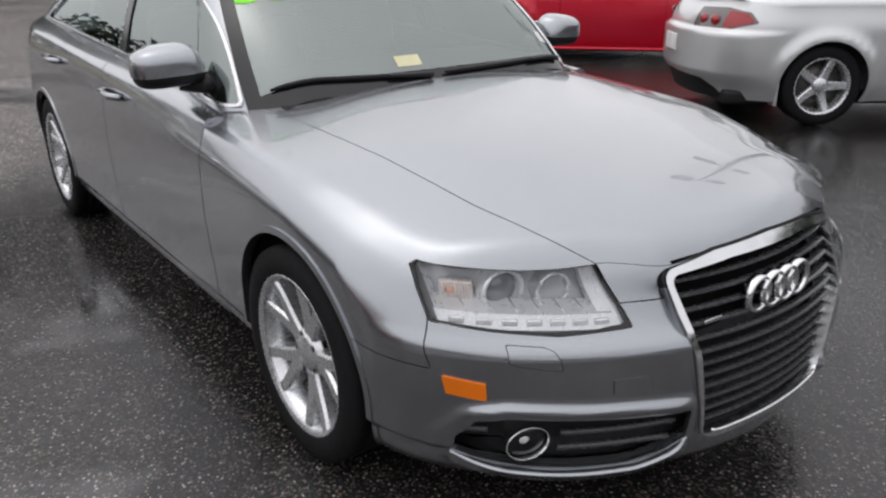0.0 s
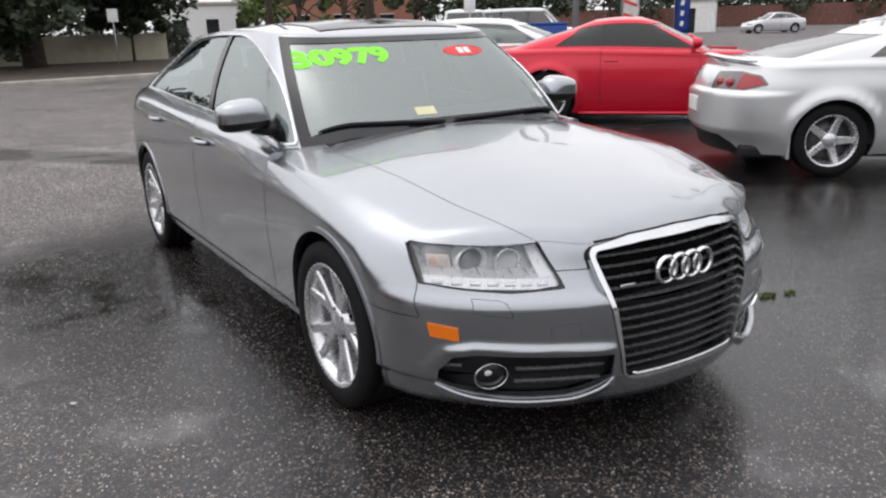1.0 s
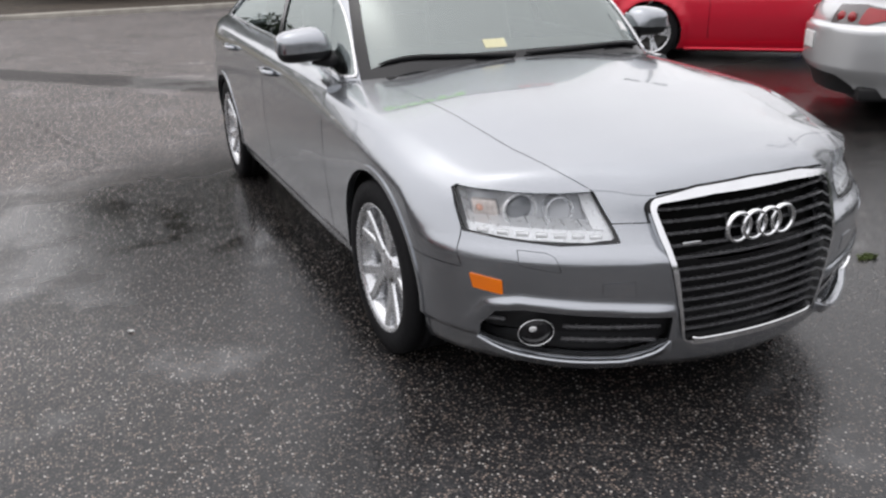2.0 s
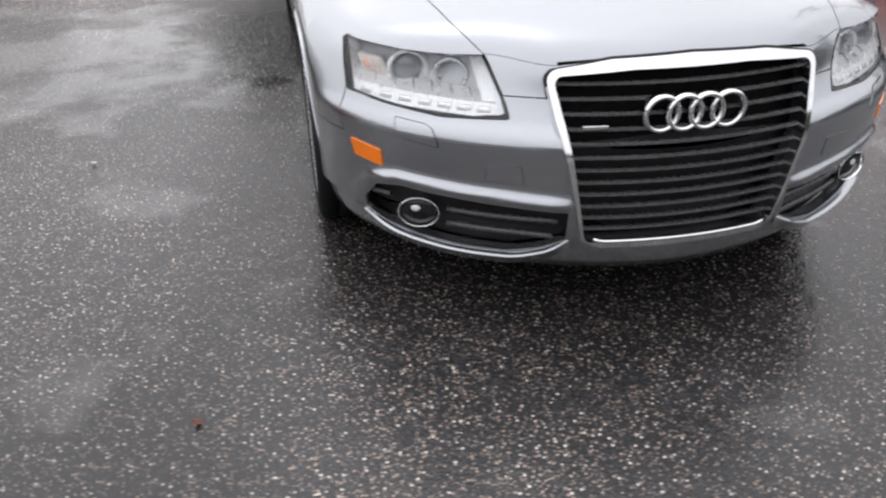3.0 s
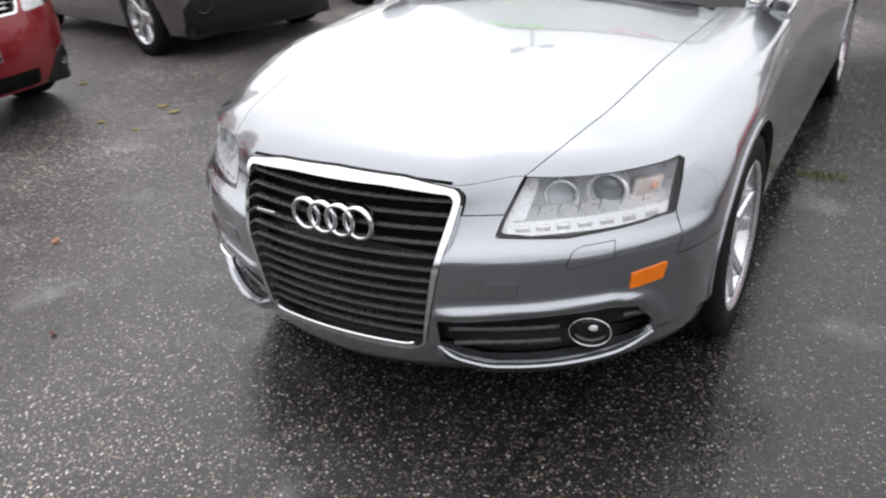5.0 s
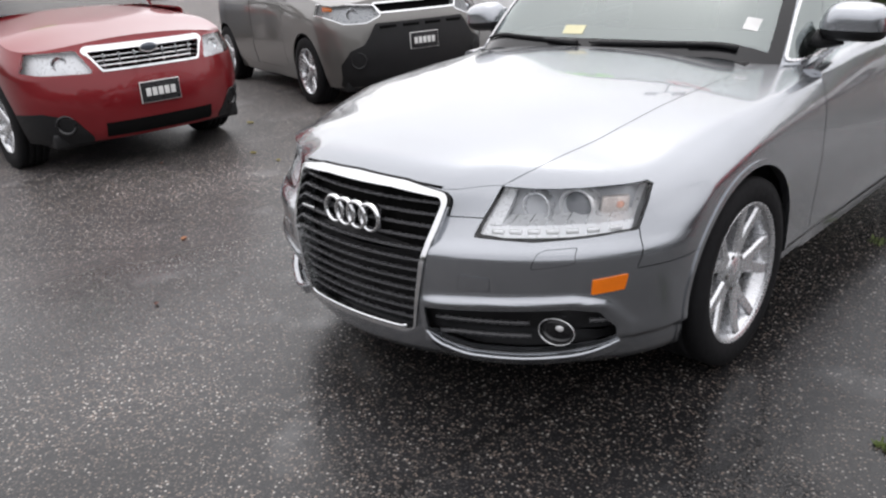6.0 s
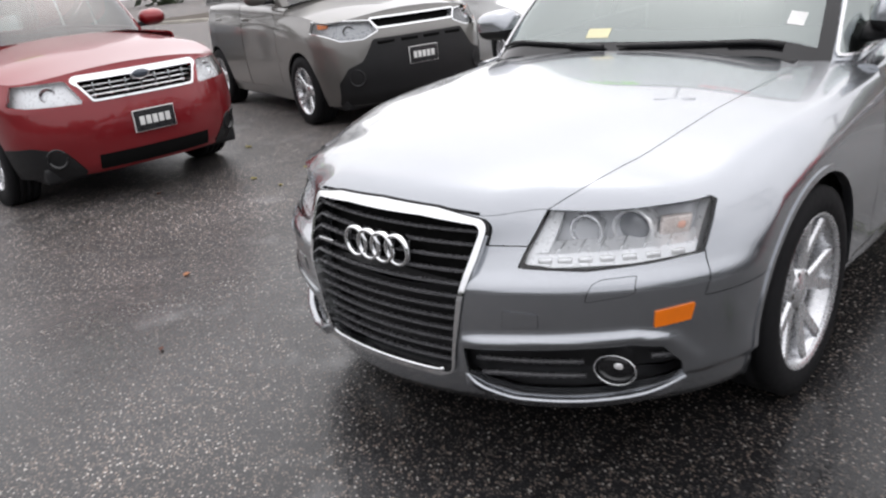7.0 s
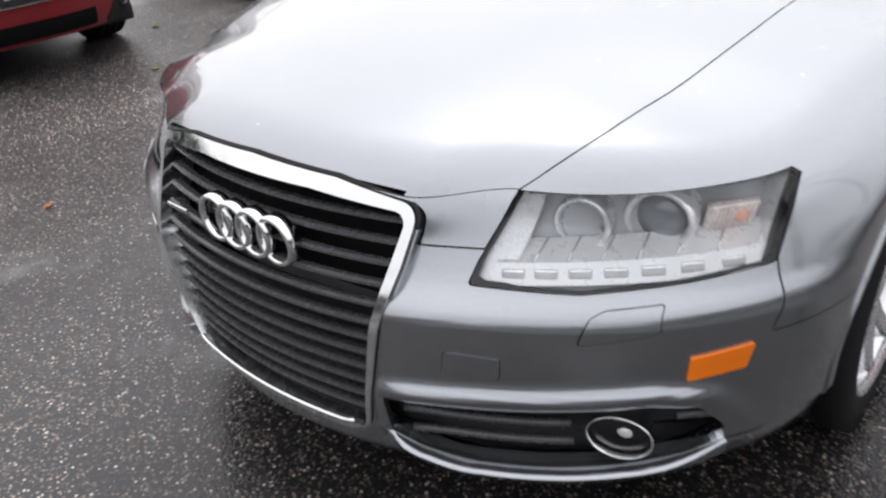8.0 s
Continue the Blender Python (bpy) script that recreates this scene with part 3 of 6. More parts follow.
def make_wheel(parent, loc, rz, rim_r, tyre_r, width, spokes, mat=None, twin=0.0, label="", lugs=True):
    """A wheel whose outer face looks along local +x: barrel, tyre, spokes, hub cap, brake disc."""
    mat = mat or ALLOY
    h = width / 2
    w = part("wheel", lathe([(-h, rim_r * 0.96), (-h, rim_r), (-h * 0.6, rim_r * 0.90), (h * 0.3, rim_r * 0.87), (h * 0.72, rim_r * 0.93), (h * 0.93, rim_r * 0.985), (h, rim_r * 1.02), (h * 1.02, rim_r * 1.0), (h * 0.9, rim_r * 0.95)], 64), mat, parent, label)
    w.matrix_basis = pose(*loc, 0, 0, rz)
    prof = [(-h * 0.95, rim_r * 0.98), (-h * 1.06, rim_r + (tyre_r - rim_r) * 0.45), (-h * 1.0, tyre_r * 0.975), (-h * 0.8, tyre_r)]
    for g in (-0.45, 0.0, 0.45):
        prof += [(h * (g - 0.05), tyre_r), (h * (g - 0.04), tyre_r - 0.008), (h * (g + 0.04), tyre_r - 0.008), (h * (g + 0.05), tyre_r)]
    prof += [(h * 0.8, tyre_r), (h * 0.97, tyre_r * 0.985), (h * 1.06, rim_r + (tyre_r - rim_r) * 0.5), (h * 1.04, rim_r * 1.04), (h * 0.98, rim_r * 1.0)]
    part("tyre", lathe(prof, 64), RUBBER, w)
    for i in range(spokes):
        for k in ((-1, 1) if twin else (0,)):
            a0 = 2 * math.pi * i / spokes
            a1 = a0 + k * twin
            bm = bmesh.new()
            rows = []
            for q in steps(0, 1, 6):
                r = 0.05 + (rim_r * 0.965 - 0.05) * q
                a = a0 + (a1 - a0) * min(1.0, 0.25 + q)
                half = (0.025 if twin else 0.036) * (1 - 0.22 * q)
                x = h * (0.62 + 0.22 * q ** 1.5)
                c = Vector((0, math.cos(a), math.sin(a)))
                t = Vector((0, -math.sin(a), math.cos(a)))
                rows.append([bm.verts.new(c * r + t * o * half + Vector((x + dx, 0, 0))) for o, dx in ((-1, -0.045), (-1, -0.005), (-0.72, 0.004), (0.72, 0.004), (1, -0.005), (1, -0.045))])
            for r0, r1 in zip(rows, rows[1:]):
                for j in range(6):
                    l = (j + 1) % 6
                    bm.faces.new((r0[j], r0[l], r1[l], r1[j]))
            bmesh.ops.recalc_face_normals(bm, faces=bm.faces)
            part("spoke", bm, mat, w, smooth=False)
    part("hub_cap", lathe([(h * 0.45, 0.075), (h * 0.66, 0.068), (h * 0.72, 0.045), (h * 0.76, 0.036), (h * 0.78, 0.0005)], 32), mat, w)
    part("brake_disc", lathe([(-h * 0.1, 0.05), (-h * 0.1, rim_r * 0.83), (h * 0.08, rim_r * 0.83), (h * 0.08, 0.05)], 48), STEEL, w)
    if lugs:
        for i in range(5):
            a = 2 * math.pi * (i + 0.5) / 5
            bm = lathe([(h * 0.5, 0.011), (h * 0.70, 0.011), (h * 0.70, 0.0005)], 6)
            bmesh.ops.translate(bm, vec=(0, 0.055 * math.cos(a), 0.055 * math.sin(a)), verts=bm.verts)
            part("wheel_bolt", bm, STEEL, w)
    return w


# ---------------------------------------------------------------- the silver saloon
fog_field = polygon_field([(0.31, 0.30), (0.31, 0.375), (0.45, 0.385), (0.60, 0.393), (0.70, 0.398), (0.755, 0.385), (0.782, 0.33), (0.782, 0.29), (0.735, 0.272), (0.66, 0.256), (0.55, 0.248), (0.45, 0.251), (0.37, 0.272)], 0.004)


class Saloon(Body):
    """The saloon's skin, with the swollen rim round each fog lamp intake."""

    def skirt(self, s, v):
        p = Body.skirt(self, s, v)
        if s < 1.1 and 0.12 < p.z < 0.50 and p.x > 0.2:
            d = fog_field(p.x, p.z)
            k = 0.017 * math.exp(-((d - 0.020) / 0.016) ** 2) if d > 0.02 else 0.017 * math.exp(-((d - 0.020) / 0.03) ** 2)
            k *= smooth_step(0.24, 0.36, p.x) * (1 - 0.75 * smooth_step(0.73, 0.80, p.x))
            n = Vector((p.x / 0.9, -max(0.0, 1 - (p.y / 0.8)) - 0.05, 0)).normalized()
            p = p + n * k
        return p


hero = Saloon(
    depth=0.605, n=1.8, rim_n=2.2, end=3.95, tail=0.93,
    width=[(0.16, 0.83), (0.25, 0.862), (0.275, 0.866), (0.30, 0.884), (0.36, 0.886), (0.5, 0.897), (0.62, 0.903), (0.74, 0.901), (0.86, 0.893)],
    nose=[(0.16, 0.09), (0.22, 0.04), (0.30, 0.02), (0.40, 0.008), (0.550, 0.002), (0.566, 0.008), (0.604, 0.042), (0.66, 0.072), (0.74, 0.108), (0.82, 0.16)],
    along=[(0.0, 1.0), (0.6, 1.002), (0.97, 1.016), (1.5, 1.008), (2.6, 1.015), (3.8, 1.022), (4.9, 0.99)],
    rim_nose=0.105, rim_depth=0.50, rim_step=0.045,
    rim_x=[(0.1, 0.765), (0.45, 0.79), (0.60, 0.81), (0.78, 0.836), (0.93, 0.855), (1.2, 0.866), (1.5, 0.875), (1.9, 0.885), (3.0, 0.90), (3.9, 0.893), (4.5, 0.86), (4.9, 0.80)],
    rim_z=[(0.1, 0.52), (0.25, 0.662), (0.40, 0.728), (0.53, 0.750), (0.72, 0.802), (0.93, 0.843), (1.2, 0.866), (1.5, 0.882), (1.9, 0.898), (2.4, 0.912), (2.8, 0.93), (3.3, 0.95), (4.0, 0.965), (4.8, 0.93)],
    low=[(0.0, 0.178), (0.6, 0.195), (1.4, 0.235), (3.5, 0.25), (4.9, 0.26)],
    spine=[(0.1, 0.750), (0.2, 0.788), (0.35, 0.832), (0.6, 0.877), (0.87, 0.915), (1.14, 0.945), (1.46, 0.985), (1.8, 1.01)],
    belt_x=[(1.3, 0.82), (1.9, 0.80), (3.0, 0.81), (3.9, 0.80), (4.8, 0.74)],
    belt_z=[(1.3, 0.905), (1.56, 0.908), (1.95, 0.955), (2.6, 0.985), (3.3, 1.01), (3.8, 1.035), (4.3, 1.045), (4.8, 1.01)],
    tuck=0.68, tuck_side=0.16, house=dict(f0=1.415, f1=1.915, b0=4.48, b1=3.70, dn=0.36, dt=0.40, w0=0.80, w1=0.612, cowl=0.985, z1=1.408, arch=0.045, dome=0.05, taper=0.008))

car = thing("saloon_car", "silver-blue metallic four-door saloon wet with rain, parked on the asphalt", "car")
AXLE_F, AXLE_R = 0.965, 3.808


def arch_field(y_axle, r=0.362, z=0.335):
    return lambda u, v, p: math.hypot(p.y - y_axle, p.z - z) - r


def on_skirt(body, x, z):
    """The point of the nose surface at x and height z, and its outward normal."""
    lo, hi = 0.0, 1.0
    for _ in range(20):
        s = (lo + hi) / 2
        r = body.rim(s)
        zl = body.low(r.y)
        v = min(1.0, (z - zl) / (r.z - zl))
        if body.skirt(s, v).x < abs(x):
            lo = s
        else:
            hi = s
    e = 1e-3
    n = (body.skirt(s + e, v) - body.skirt(s - e, v)).cross(body.skirt(s, v + e) - body.skirt(s, v - e)).normalized()
    p = body.skirt(s, v)
    k = 1 if x >= 0 else -1
    if n.y > 0:
        n = -n
    return Vector((p.x * k, p.y, p.z)), Vector((n.x * k, n.y, n.z))


head_field = polygon_field([(0.447, 0.612), (0.60, 0.605), (0.72, 0.615), (0.808, 0.626), (0.806, 0.69), (0.800, 0.736), (0.784, 0.746), (0.62, 0.750), (0.496, 0.750), (0.484, 0.726), (0.452, 0.640)], 0.006)
grille_field = polygon_field([(-0.328, 0.70), (-0.319, 0.64), (-0.243, 0.318), (-0.216, 0.305), (0.216, 0.305), (0.243, 0.318), (0.319, 0.64), (0.328, 0.70), (0.2, 0.720), (0, 0.727), (-0.2, 0.720)], 0.03)
inner_field = polygon_field([(-0.320, 0.694), (-0.243, 0.313), (0.243, 0.313), (0.320, 0.694), (0.15, 0.706), (-0.15, 0.706)], 0.021)
washer_field = polygon_field([(0.617, 0.534), (0.628, 0.570), (0.640, 0.577), (0.702, 0.581), (0.706, 0.552), (0.692, 0.546)], 0.004)
sheet_y = tab([(0.26, 0.024), (0.40, 0.010), (0.52, 0.008), (0.58, 0.024), (0.62, 0.042), (0.66, 0.060), (0.70, 0.078), (0.74, 0.098), (0.78, 0.120)])
hood_edge = lambda x: sheet_y(0.757 - 0.15 * x * x) + 0.42 * x * x + 0.004
shut_x = tab([(0.2, 0.474), (0.26, 0.500), (0.39, 0.541), (0.49, 0.560), (0.575, 0.578), (0.75, 0.606), (0.96, 0.630), (1.16, 0.649), (1.48, 0.684), (1.75, 0.715)])
GAP = 0.003
S_NOSE, S_ALL = steps(0, 1.08, 72), steps(0.45, 2.0, 150)
V_ALL = steps(0, 1, 44)
bumper_zone = lambda u, v, p: max(0.42 + 0.3 * (p.z - 0.56) - p.y, 0.517 + 0.02 * (p.y - 0.5) - p.z) - GAP / 2
lip_zone = lambda u, v, p: max(p.x - 0.50, 0.657 - p.z, p.y - 0.45)
wing_zone = lambda u, v, p: min(p.y - 0.42 - 0.3 * (p.z - 0.56), (p.z - 0.517 - 0.02 * (p.y - 0.5)) if p.y < 0.95 else 1.0) - GAP / 2
front_arch, rear_arch = arch_field(AXLE_F), arch_field(AXLE_R)
RIM_1, RIM_W = hero.rim(1.0).y, hero.rim(1.0).x - 0.0005
DOOR_1, DOOR_2, DOOR_3 = 1.56, 2.63, 3.66



def top_normal(x, y):
    e = 1e-3
    return Vector((-(hero.top_z(x + e, y) - hero.top_z(x - e, y)) / (2 * e), -(hero.top_z(x, y + e) - hero.top_z(x, y - e)) / (2 * e), 1)).normalized()


def edge_normal(s):
    r = hero.rim(s)
    a = hero.skirt(s + 1e-3, 0.97) - hero.skirt(s - 1e-3, 0.97)
    n = a.cross(hero.skirt(s, 0.972) - hero.skirt(s, 0.968)).normalized()
    return (n + top_normal(r.x, r.y)).normalized()


RIM_TABLE = [(hero.rim(q / 200), q / 200) for q in range(0, 341)]
EDGE = {}


def edge_at(s):
    k = round(s, 3)
    if k not in EDGE:
        EDGE[k] = edge_normal(min(max(k, 0.002), 1.9))
    return EDGE[k]


def crease(y):
    """How far the shoulder edge is rounded: broad over the headlamps, tighter towards the door."""
    return 1.0 - 0.45 * smooth_step(0.35, 0.65, y) - 0.35 * smooth_step(0.65, 1.3, y)


def soft_skirt(s, v, n):
    y = hero.rim(s).y
    k = smooth_step(1 - 0.15 * crease(y), 1.0, v)
    return n.lerp(edge_at(s), k).normalized() if k > 0 else n


def soft_top(x, y, n):
    d, s = min(((r.x - x) ** 2 + (r.y - y) ** 2, q) for r, q in RIM_TABLE)
    k = 1 - smooth_step(0.0, 0.14 * crease(y), math.sqrt(d))
    return n.lerp(edge_at(s), k).normalized() if k > 0 else n


SIDE_EDGE = {}


def side_edge(s):
    """Mean normal along the crease between door and shoulder."""
    k = round(s, 3)
    if k not in SIDE_EDGE:
        e = 1e-3
        a = hero.skirt(k + e, 0.97) - hero.skirt(k - e, 0.97)
        n1 = a.cross(hero.skirt(k, 0.972) - hero.skirt(k, 0.968)).normalized()
        c = hero.shoulder(k + e, 0.1) - hero.shoulder(k - e, 0.1)
        n2 = c.cross(hero.shoulder(k, 0.102) - hero.shoulder(k, 0.098)).normalized()
        SIDE_EDGE[k] = (n1 + n2).normalized()
    return SIDE_EDGE[k]


def soft_door(s, v, n):
    k = smooth_step(0.93, 1.0, v) if s < 2.9 else 0.0
    return n.lerp(side_edge(s), k).normalized() if k > 0 else n


def soft_shoulder(s, v, n):
    k = 1 - smooth_step(0.0, 0.35, v) if s < 2.9 else 0.0
    return n.lerp(side_edge(s), k).normalized() if k > 0 else n


panel("front_bumper", [(hero.skirt, steps(0, 1.08, 116), steps(0, 1, 62), [
    bumper_zone, lambda u, v, p: lip_zone(u, v, p) - GAP / 2, lambda u, v, p: head_field(p.x, p.z), lambda u, v, p: grille_field(p.x, p.z), lambda u, v, p: fog_field(p.x, p.z), front_arch,
    lambda u, v, p: 0.9 - p.y], False, soft_skirt)], PAINT, car, (1, -1))
panel("bonnet", [(hero.top, steps(0, 0.72, 48), steps(0.09, 1.62, 100), [
    lambda u, v, p: p.y - hero.rim_y(p.x) - 0.002, lambda u, v, p: shut_x(p.y) - p.x - GAP / 2, lambda u, v, p: 1.40 + 0.30 * p.x ** 2 - p.y, lambda u, v, p: p.y - hood_edge(p.x) if p.x < 0.335 else 1.0], False, soft_top),
    (hero.skirt, steps(0, 0.75, 60), steps(0.6, 1.0, 30), [lambda u, v, p: -lip_zone(u, v, p) - GAP / 2, lambda u, v, p: head_field(p.x, p.z) - 0.002, lambda u, v, p: grille_field(p.x, p.z) - 0.003], False, soft_skirt)], PAINT, car, (1, -1))
for sd in (1, -1):
    panel("front_wing", [
        (hero.top, steps(0.44, 0.91, 36), steps(0.15, 1.70, 100), [
            lambda u, v, p: p.y - hero.rim_y(min(p.x, RIM_W)), lambda u, v, p: p.x - shut_x(p.y) - GAP / 2,
            lambda u, v, p: hero.rim_x(max(p.y, RIM_1)) - p.x, lambda u, v, p: DOOR_1 + (0.9 - p.x) * 0.5 - p.y], False, soft_top),
        (hero.skirt, steps(0.4, 1.5, 100), V_ALL, [wing_zone, lambda u, v, p: head_field(p.x, p.z) if p.y < 0.7 else 1.0, front_arch, lambda u, v, p: DOOR_1 - GAP - p.y], False, soft_skirt)], PAINT, car, (sd,))
    for k, (ya, yb) in enumerate(((DOOR_1, DOOR_2), (DOOR_2, DOOR_3))):
        cut = [lambda u, v, p, a=ya: p.y - a - GAP, lambda u, v, p, b=yb: b - GAP - p.y, rear_arch]
        panel("front_door" if k == 0 else "rear_door", [
            (hero.skirt, steps(1.0, 2.0, 110), steps(0.09, 1, 40), cut, False, soft_door), (hero.shoulder, steps(1.0, 2.0, 60), steps(0, 1, 8), cut, False, soft_shoulder)], PAINT, car, (sd,))
    panel("sill_panel", [(hero.skirt, steps(1.0, 2.0, 60), steps(-0.03, 0.086, 4), [lambda u, v, p: p.y - DOOR_1 - GAP, front_arch, rear_arch, lambda u, v, p: DOOR_3 - p.y], False)], PAINT, car, (sd,))
    rear_cut = [lambda u, v, p: p.y - DOOR_3, rear_arch]
    panel("rear_wing", [(hero.skirt, steps(1.7, 3.0, 90), steps(0, 1, 30), rear_cut, False, soft_door), (hero.shoulder, steps(1.7, 3.0, 60), steps(0, 1, 8), rear_cut, False, soft_shoulder)], PAINT, car, (sd,))
panel("boot_lid", [(lambda s, k: Vector((hero.shoulder(s, 1.0).x * (1 - k), hero.shoulder(s, 1.0).y, hero.shoulder(s, 1.0).z + 0.03 * (1 - (1 - k) ** 2))), steps(1.75, 3.0, 40), steps(0, 1, 12), [lambda u, v, p: p.y - 3.5], False)], PAINT, car, (1, -1))
panel("inner_body", [(hero.skirt, steps(0, 3.0, 90), steps(0.02, 0.99, 16), [arch_field(AXLE_F, 0.40), arch_field(AXLE_R, 0.40), lambda u, v, p: head_field(p.x, p.z) - 0.06 if p.y < 0.9 else 1.0], False)], BLACK, car, (1, -1), 0.0, lift=-0.075)
part("underbody", box(1.2, 3.9, 0.06, pose(0, 2.5, 0.235), 0.02), BLACK, car)

# greenhouse
hs, hh = steps(0, 1.0, 50) + steps(1.0, 2.0, 60)[1:] + steps(2.0, 3.0, 30)[1:], steps(-0.07, 1, 32)
screen_edge = lambda h: 0.915 + 0.045 * h


def house_frac(p, h):
    g = hero.gh
    return p.x / (g["w0"] + (g["w1"] - g["w0"]) * h + 0.022 * math.sin(math.pi * h))


def screen_field(u, v, p):
    return min((screen_edge(v) - house_frac(p, v)) * 0.75, (0.985 - v) * 0.6, 1.0 if p.y < 2.7 else -1.0)


def soft_min(a, b, k):
    """The smaller of two fields, rounded over k where they cross."""
    h = max(k - abs(a - b), 0.0) / k
    return min(a, b) - h * h * k / 4


def side_field(u, v, p):
    """Positive within the side windows, pillars included."""
    a = p.y - (1.555 + 0.40 * v + 0.35 * max(0.0, v) ** 3)
    c = 4.05 - 0.62 * v - p.y
    top = (0.95 - v) * 0.42
    return min(soft_min(a * 0.7, top, 0.20), soft_min(c * 0.7, top, 0.16), (v - 0.05) * 0.42, house_frac(p, v) * 10 - 9.0)


def b_post(p, v):
    return abs(p.y - (2.64 + 0.05 * v)) - 0.035


def back_field(u, v, p):
    return min((0.86 - house_frac(p, v)) * 0.7, (v - 0.12) * 0.5, (0.92 - v) * 0.5, 1.0 if u > 2 else -1.0)


panel("cabin_frame", [(hero.house, hs, hh, [lambda u, v, p: -screen_field(u, v, p), lambda u, v, p: -side_field(u, v, p), lambda u, v, p: -back_field(u, v, p), lambda u, v, p: p.y - 1.45], False),
                      (hero.roof, hs[::2] + hs[-1:], steps(0, 1, 14), [], False)], PAINT, car, (1, -1), 0.02)
panel("windscreen", [(hero.house, hs, hh, [screen_field], False)], GLASS, car, (1, -1), 0.005, lift=-0.004)
panel("windscreen_seal", [(hero.house, hs, hh, [screen_field, lambda u, v, p: 0.038 - min(screen_field(u, v, p), 0.012 + max(0.0, v) * 0.42)], False)], GLOSSBLACK, car, (1, -1), 0.006, "black windscreen border", lift=-0.001)
panel("rear_window", [(hero.house, hs, hh, [back_field], False)], DARKGLASS, car, (1, -1), 0.005, lift=-0.004)
for sd in (1, -1):
    panel("front_side_window", [(hero.house, hs, hh, [side_field, lambda u, v, p: b_post(p, v) if p.y < 2.64 else -1.0], False)], GLASS, car, (sd,), 0.005, lift=-0.006)
    panel("rear_side_window", [(hero.house, hs, hh, [side_field, lambda u, v, p: b_post(p, v) if p.y > 2.64 else -1.0], False)], GLASS, car, (sd,), 0.005, lift=-0.006)
    panel("door_pillar", [(hero.house, hs, hh, [side_field, lambda u, v, p: -b_post(p, v)], False)], GLOSSBLACK, car, (sd,), 0.01)
    panel("window_trim", [(hero.house, hs, hh, [lambda u, v, p: side_field(u, v, p) + 0.006, lambda u, v, p: 0.001 - side_field(u, v, p)], False)], TRIMCHROME, car, (sd,), 0.008, "bright chrome trim strip", lift=0.007)

# grille
def on_front(x, z):
    return sheet_y(z) + 0.42 * x * x


def front_sheet(lift):
    return lambda x, z: Vector((x, on_front(x, z) - lift, z))


xs, zs = steps(0, 0.38, 46), steps(0.265, 0.77, 60)
fs = front_sheet(0.004)
panel("grille_frame", [(fs, xs, zs, [lambda u, v, p: inner_field(p.x, p.z), lambda u, v, p: -grille_field(p.x, p.z)], False)], FRAMECHROME, car, (1, -1), 0.035, "chrome grille surround")
part("grille_trim", tube([(x, on_front(x, z) - 0.006, z) for x, z in [(-0.240, 0.305), (-0.226, 0.299)] + [(x, 0.297) for x in steps(-0.21, 0.21, 18)] + [(0.226, 0.299), (0.240, 0.305)]], 0.0052, 8), CHROME, car, "thin chrome strip")
panel("grille_seal", [(front_sheet(-0.006), xs, zs, [lambda u, v, p: grille_field(p.x, p.z) + 0.001, lambda u, v, p: 0.004 - grille_field(p.x, p.z), lambda u, v, p: 0.69 - p.z], False)], PAINT, car, (1, -1), 0.06)
panel("grille_gap", [(front_sheet(-0.002), xs, zs, [lambda u, v, p: grille_field(p.x, p.z) + 0.001, lambda u, v, p: 0.005 - grille_field(p.x, p.z), lambda u, v, p: p.z - 0.69], False)], BLACK, car, (1, -1), 0.03, "dark gap above the grille")
# near-black sheet: shade behind the slats put into its colour
panel("grille_shade_backing", [(front_sheet(-0.085), steps(0, 0.38, 20), steps(0.27, 0.77, 20), [lambda u, v, p: 0.004 - grille_field(p.x, p.z)], False)], RECESS_SHADE, car, (1, -1), 0.0)
part("grille_badge", box(0.066, 0.006, 0.010, pose(-0.250, on_front(-0.25, 0.60) + 0.008, 0.600, 0, 3), 0.002), CHROME, car, "small chrome badge")
for i in range(12):
    z = 0.322 + i * 0.0335
    half = 0.20
    while inner_field(half + 0.002, z) < 0.0:
        half += 0.004
    bm = bmesh.new()
    rows = []
    for x in steps(-half, half, 24):
        y = on_front(x, z) + 0.014
        rows.append([bm.verts.new((x, y + dy, z + dz)) for dy, dz in ((0.026, 0.001), (0.011, 0.0045), (0.005, 0.003), (0.004, -0.002), (0.010, -0.005), (0.026, -0.006))])
    for r0, r1 in zip(rows, rows[1:]):
        for j in range(6):
            bm.faces.new((r0[j], r1[j], r1[(j + 1) % 6], r0[(j + 1) % 6]))
    bmesh.ops.recalc_face_normals(bm, faces=bm.faces)
    part("grille_slat", bm, SLAT, car, smooth=False)
for i in range(4):
    bm = bmesh.new()
    cx = (i - 1.5) * 0.058
    R, r = 0.0430, 0.0068
    rows = []
    for a in [2 * math.pi * k / 40 for k in range(40)]:
        rows.append([bm.verts.new((cx + (R + r * c) * math.cos(a), 0.055 - 0.012 * q + 0.42 * cx * cx, 0.626 + (R + r * c) * math.sin(a))) for c, q in ((1, 0), (0.8, 0.8), (0, 1.15), (-0.8, 0.8), (-1, 0), (-0.8, -1.2), (0.8, -1.2))])
    for k in range(40):
        for j in range(7):
            bm.faces.new((rows[k][j], rows[(k + 1) % 40][j], rows[(k + 1) % 40][(j + 1) % 7], rows[k][(j + 1) % 7]))
    bmesh.ops.recalc_face_normals(bm, faces=bm.faces)
    part("emblem_ring", bm, CHROME, car)

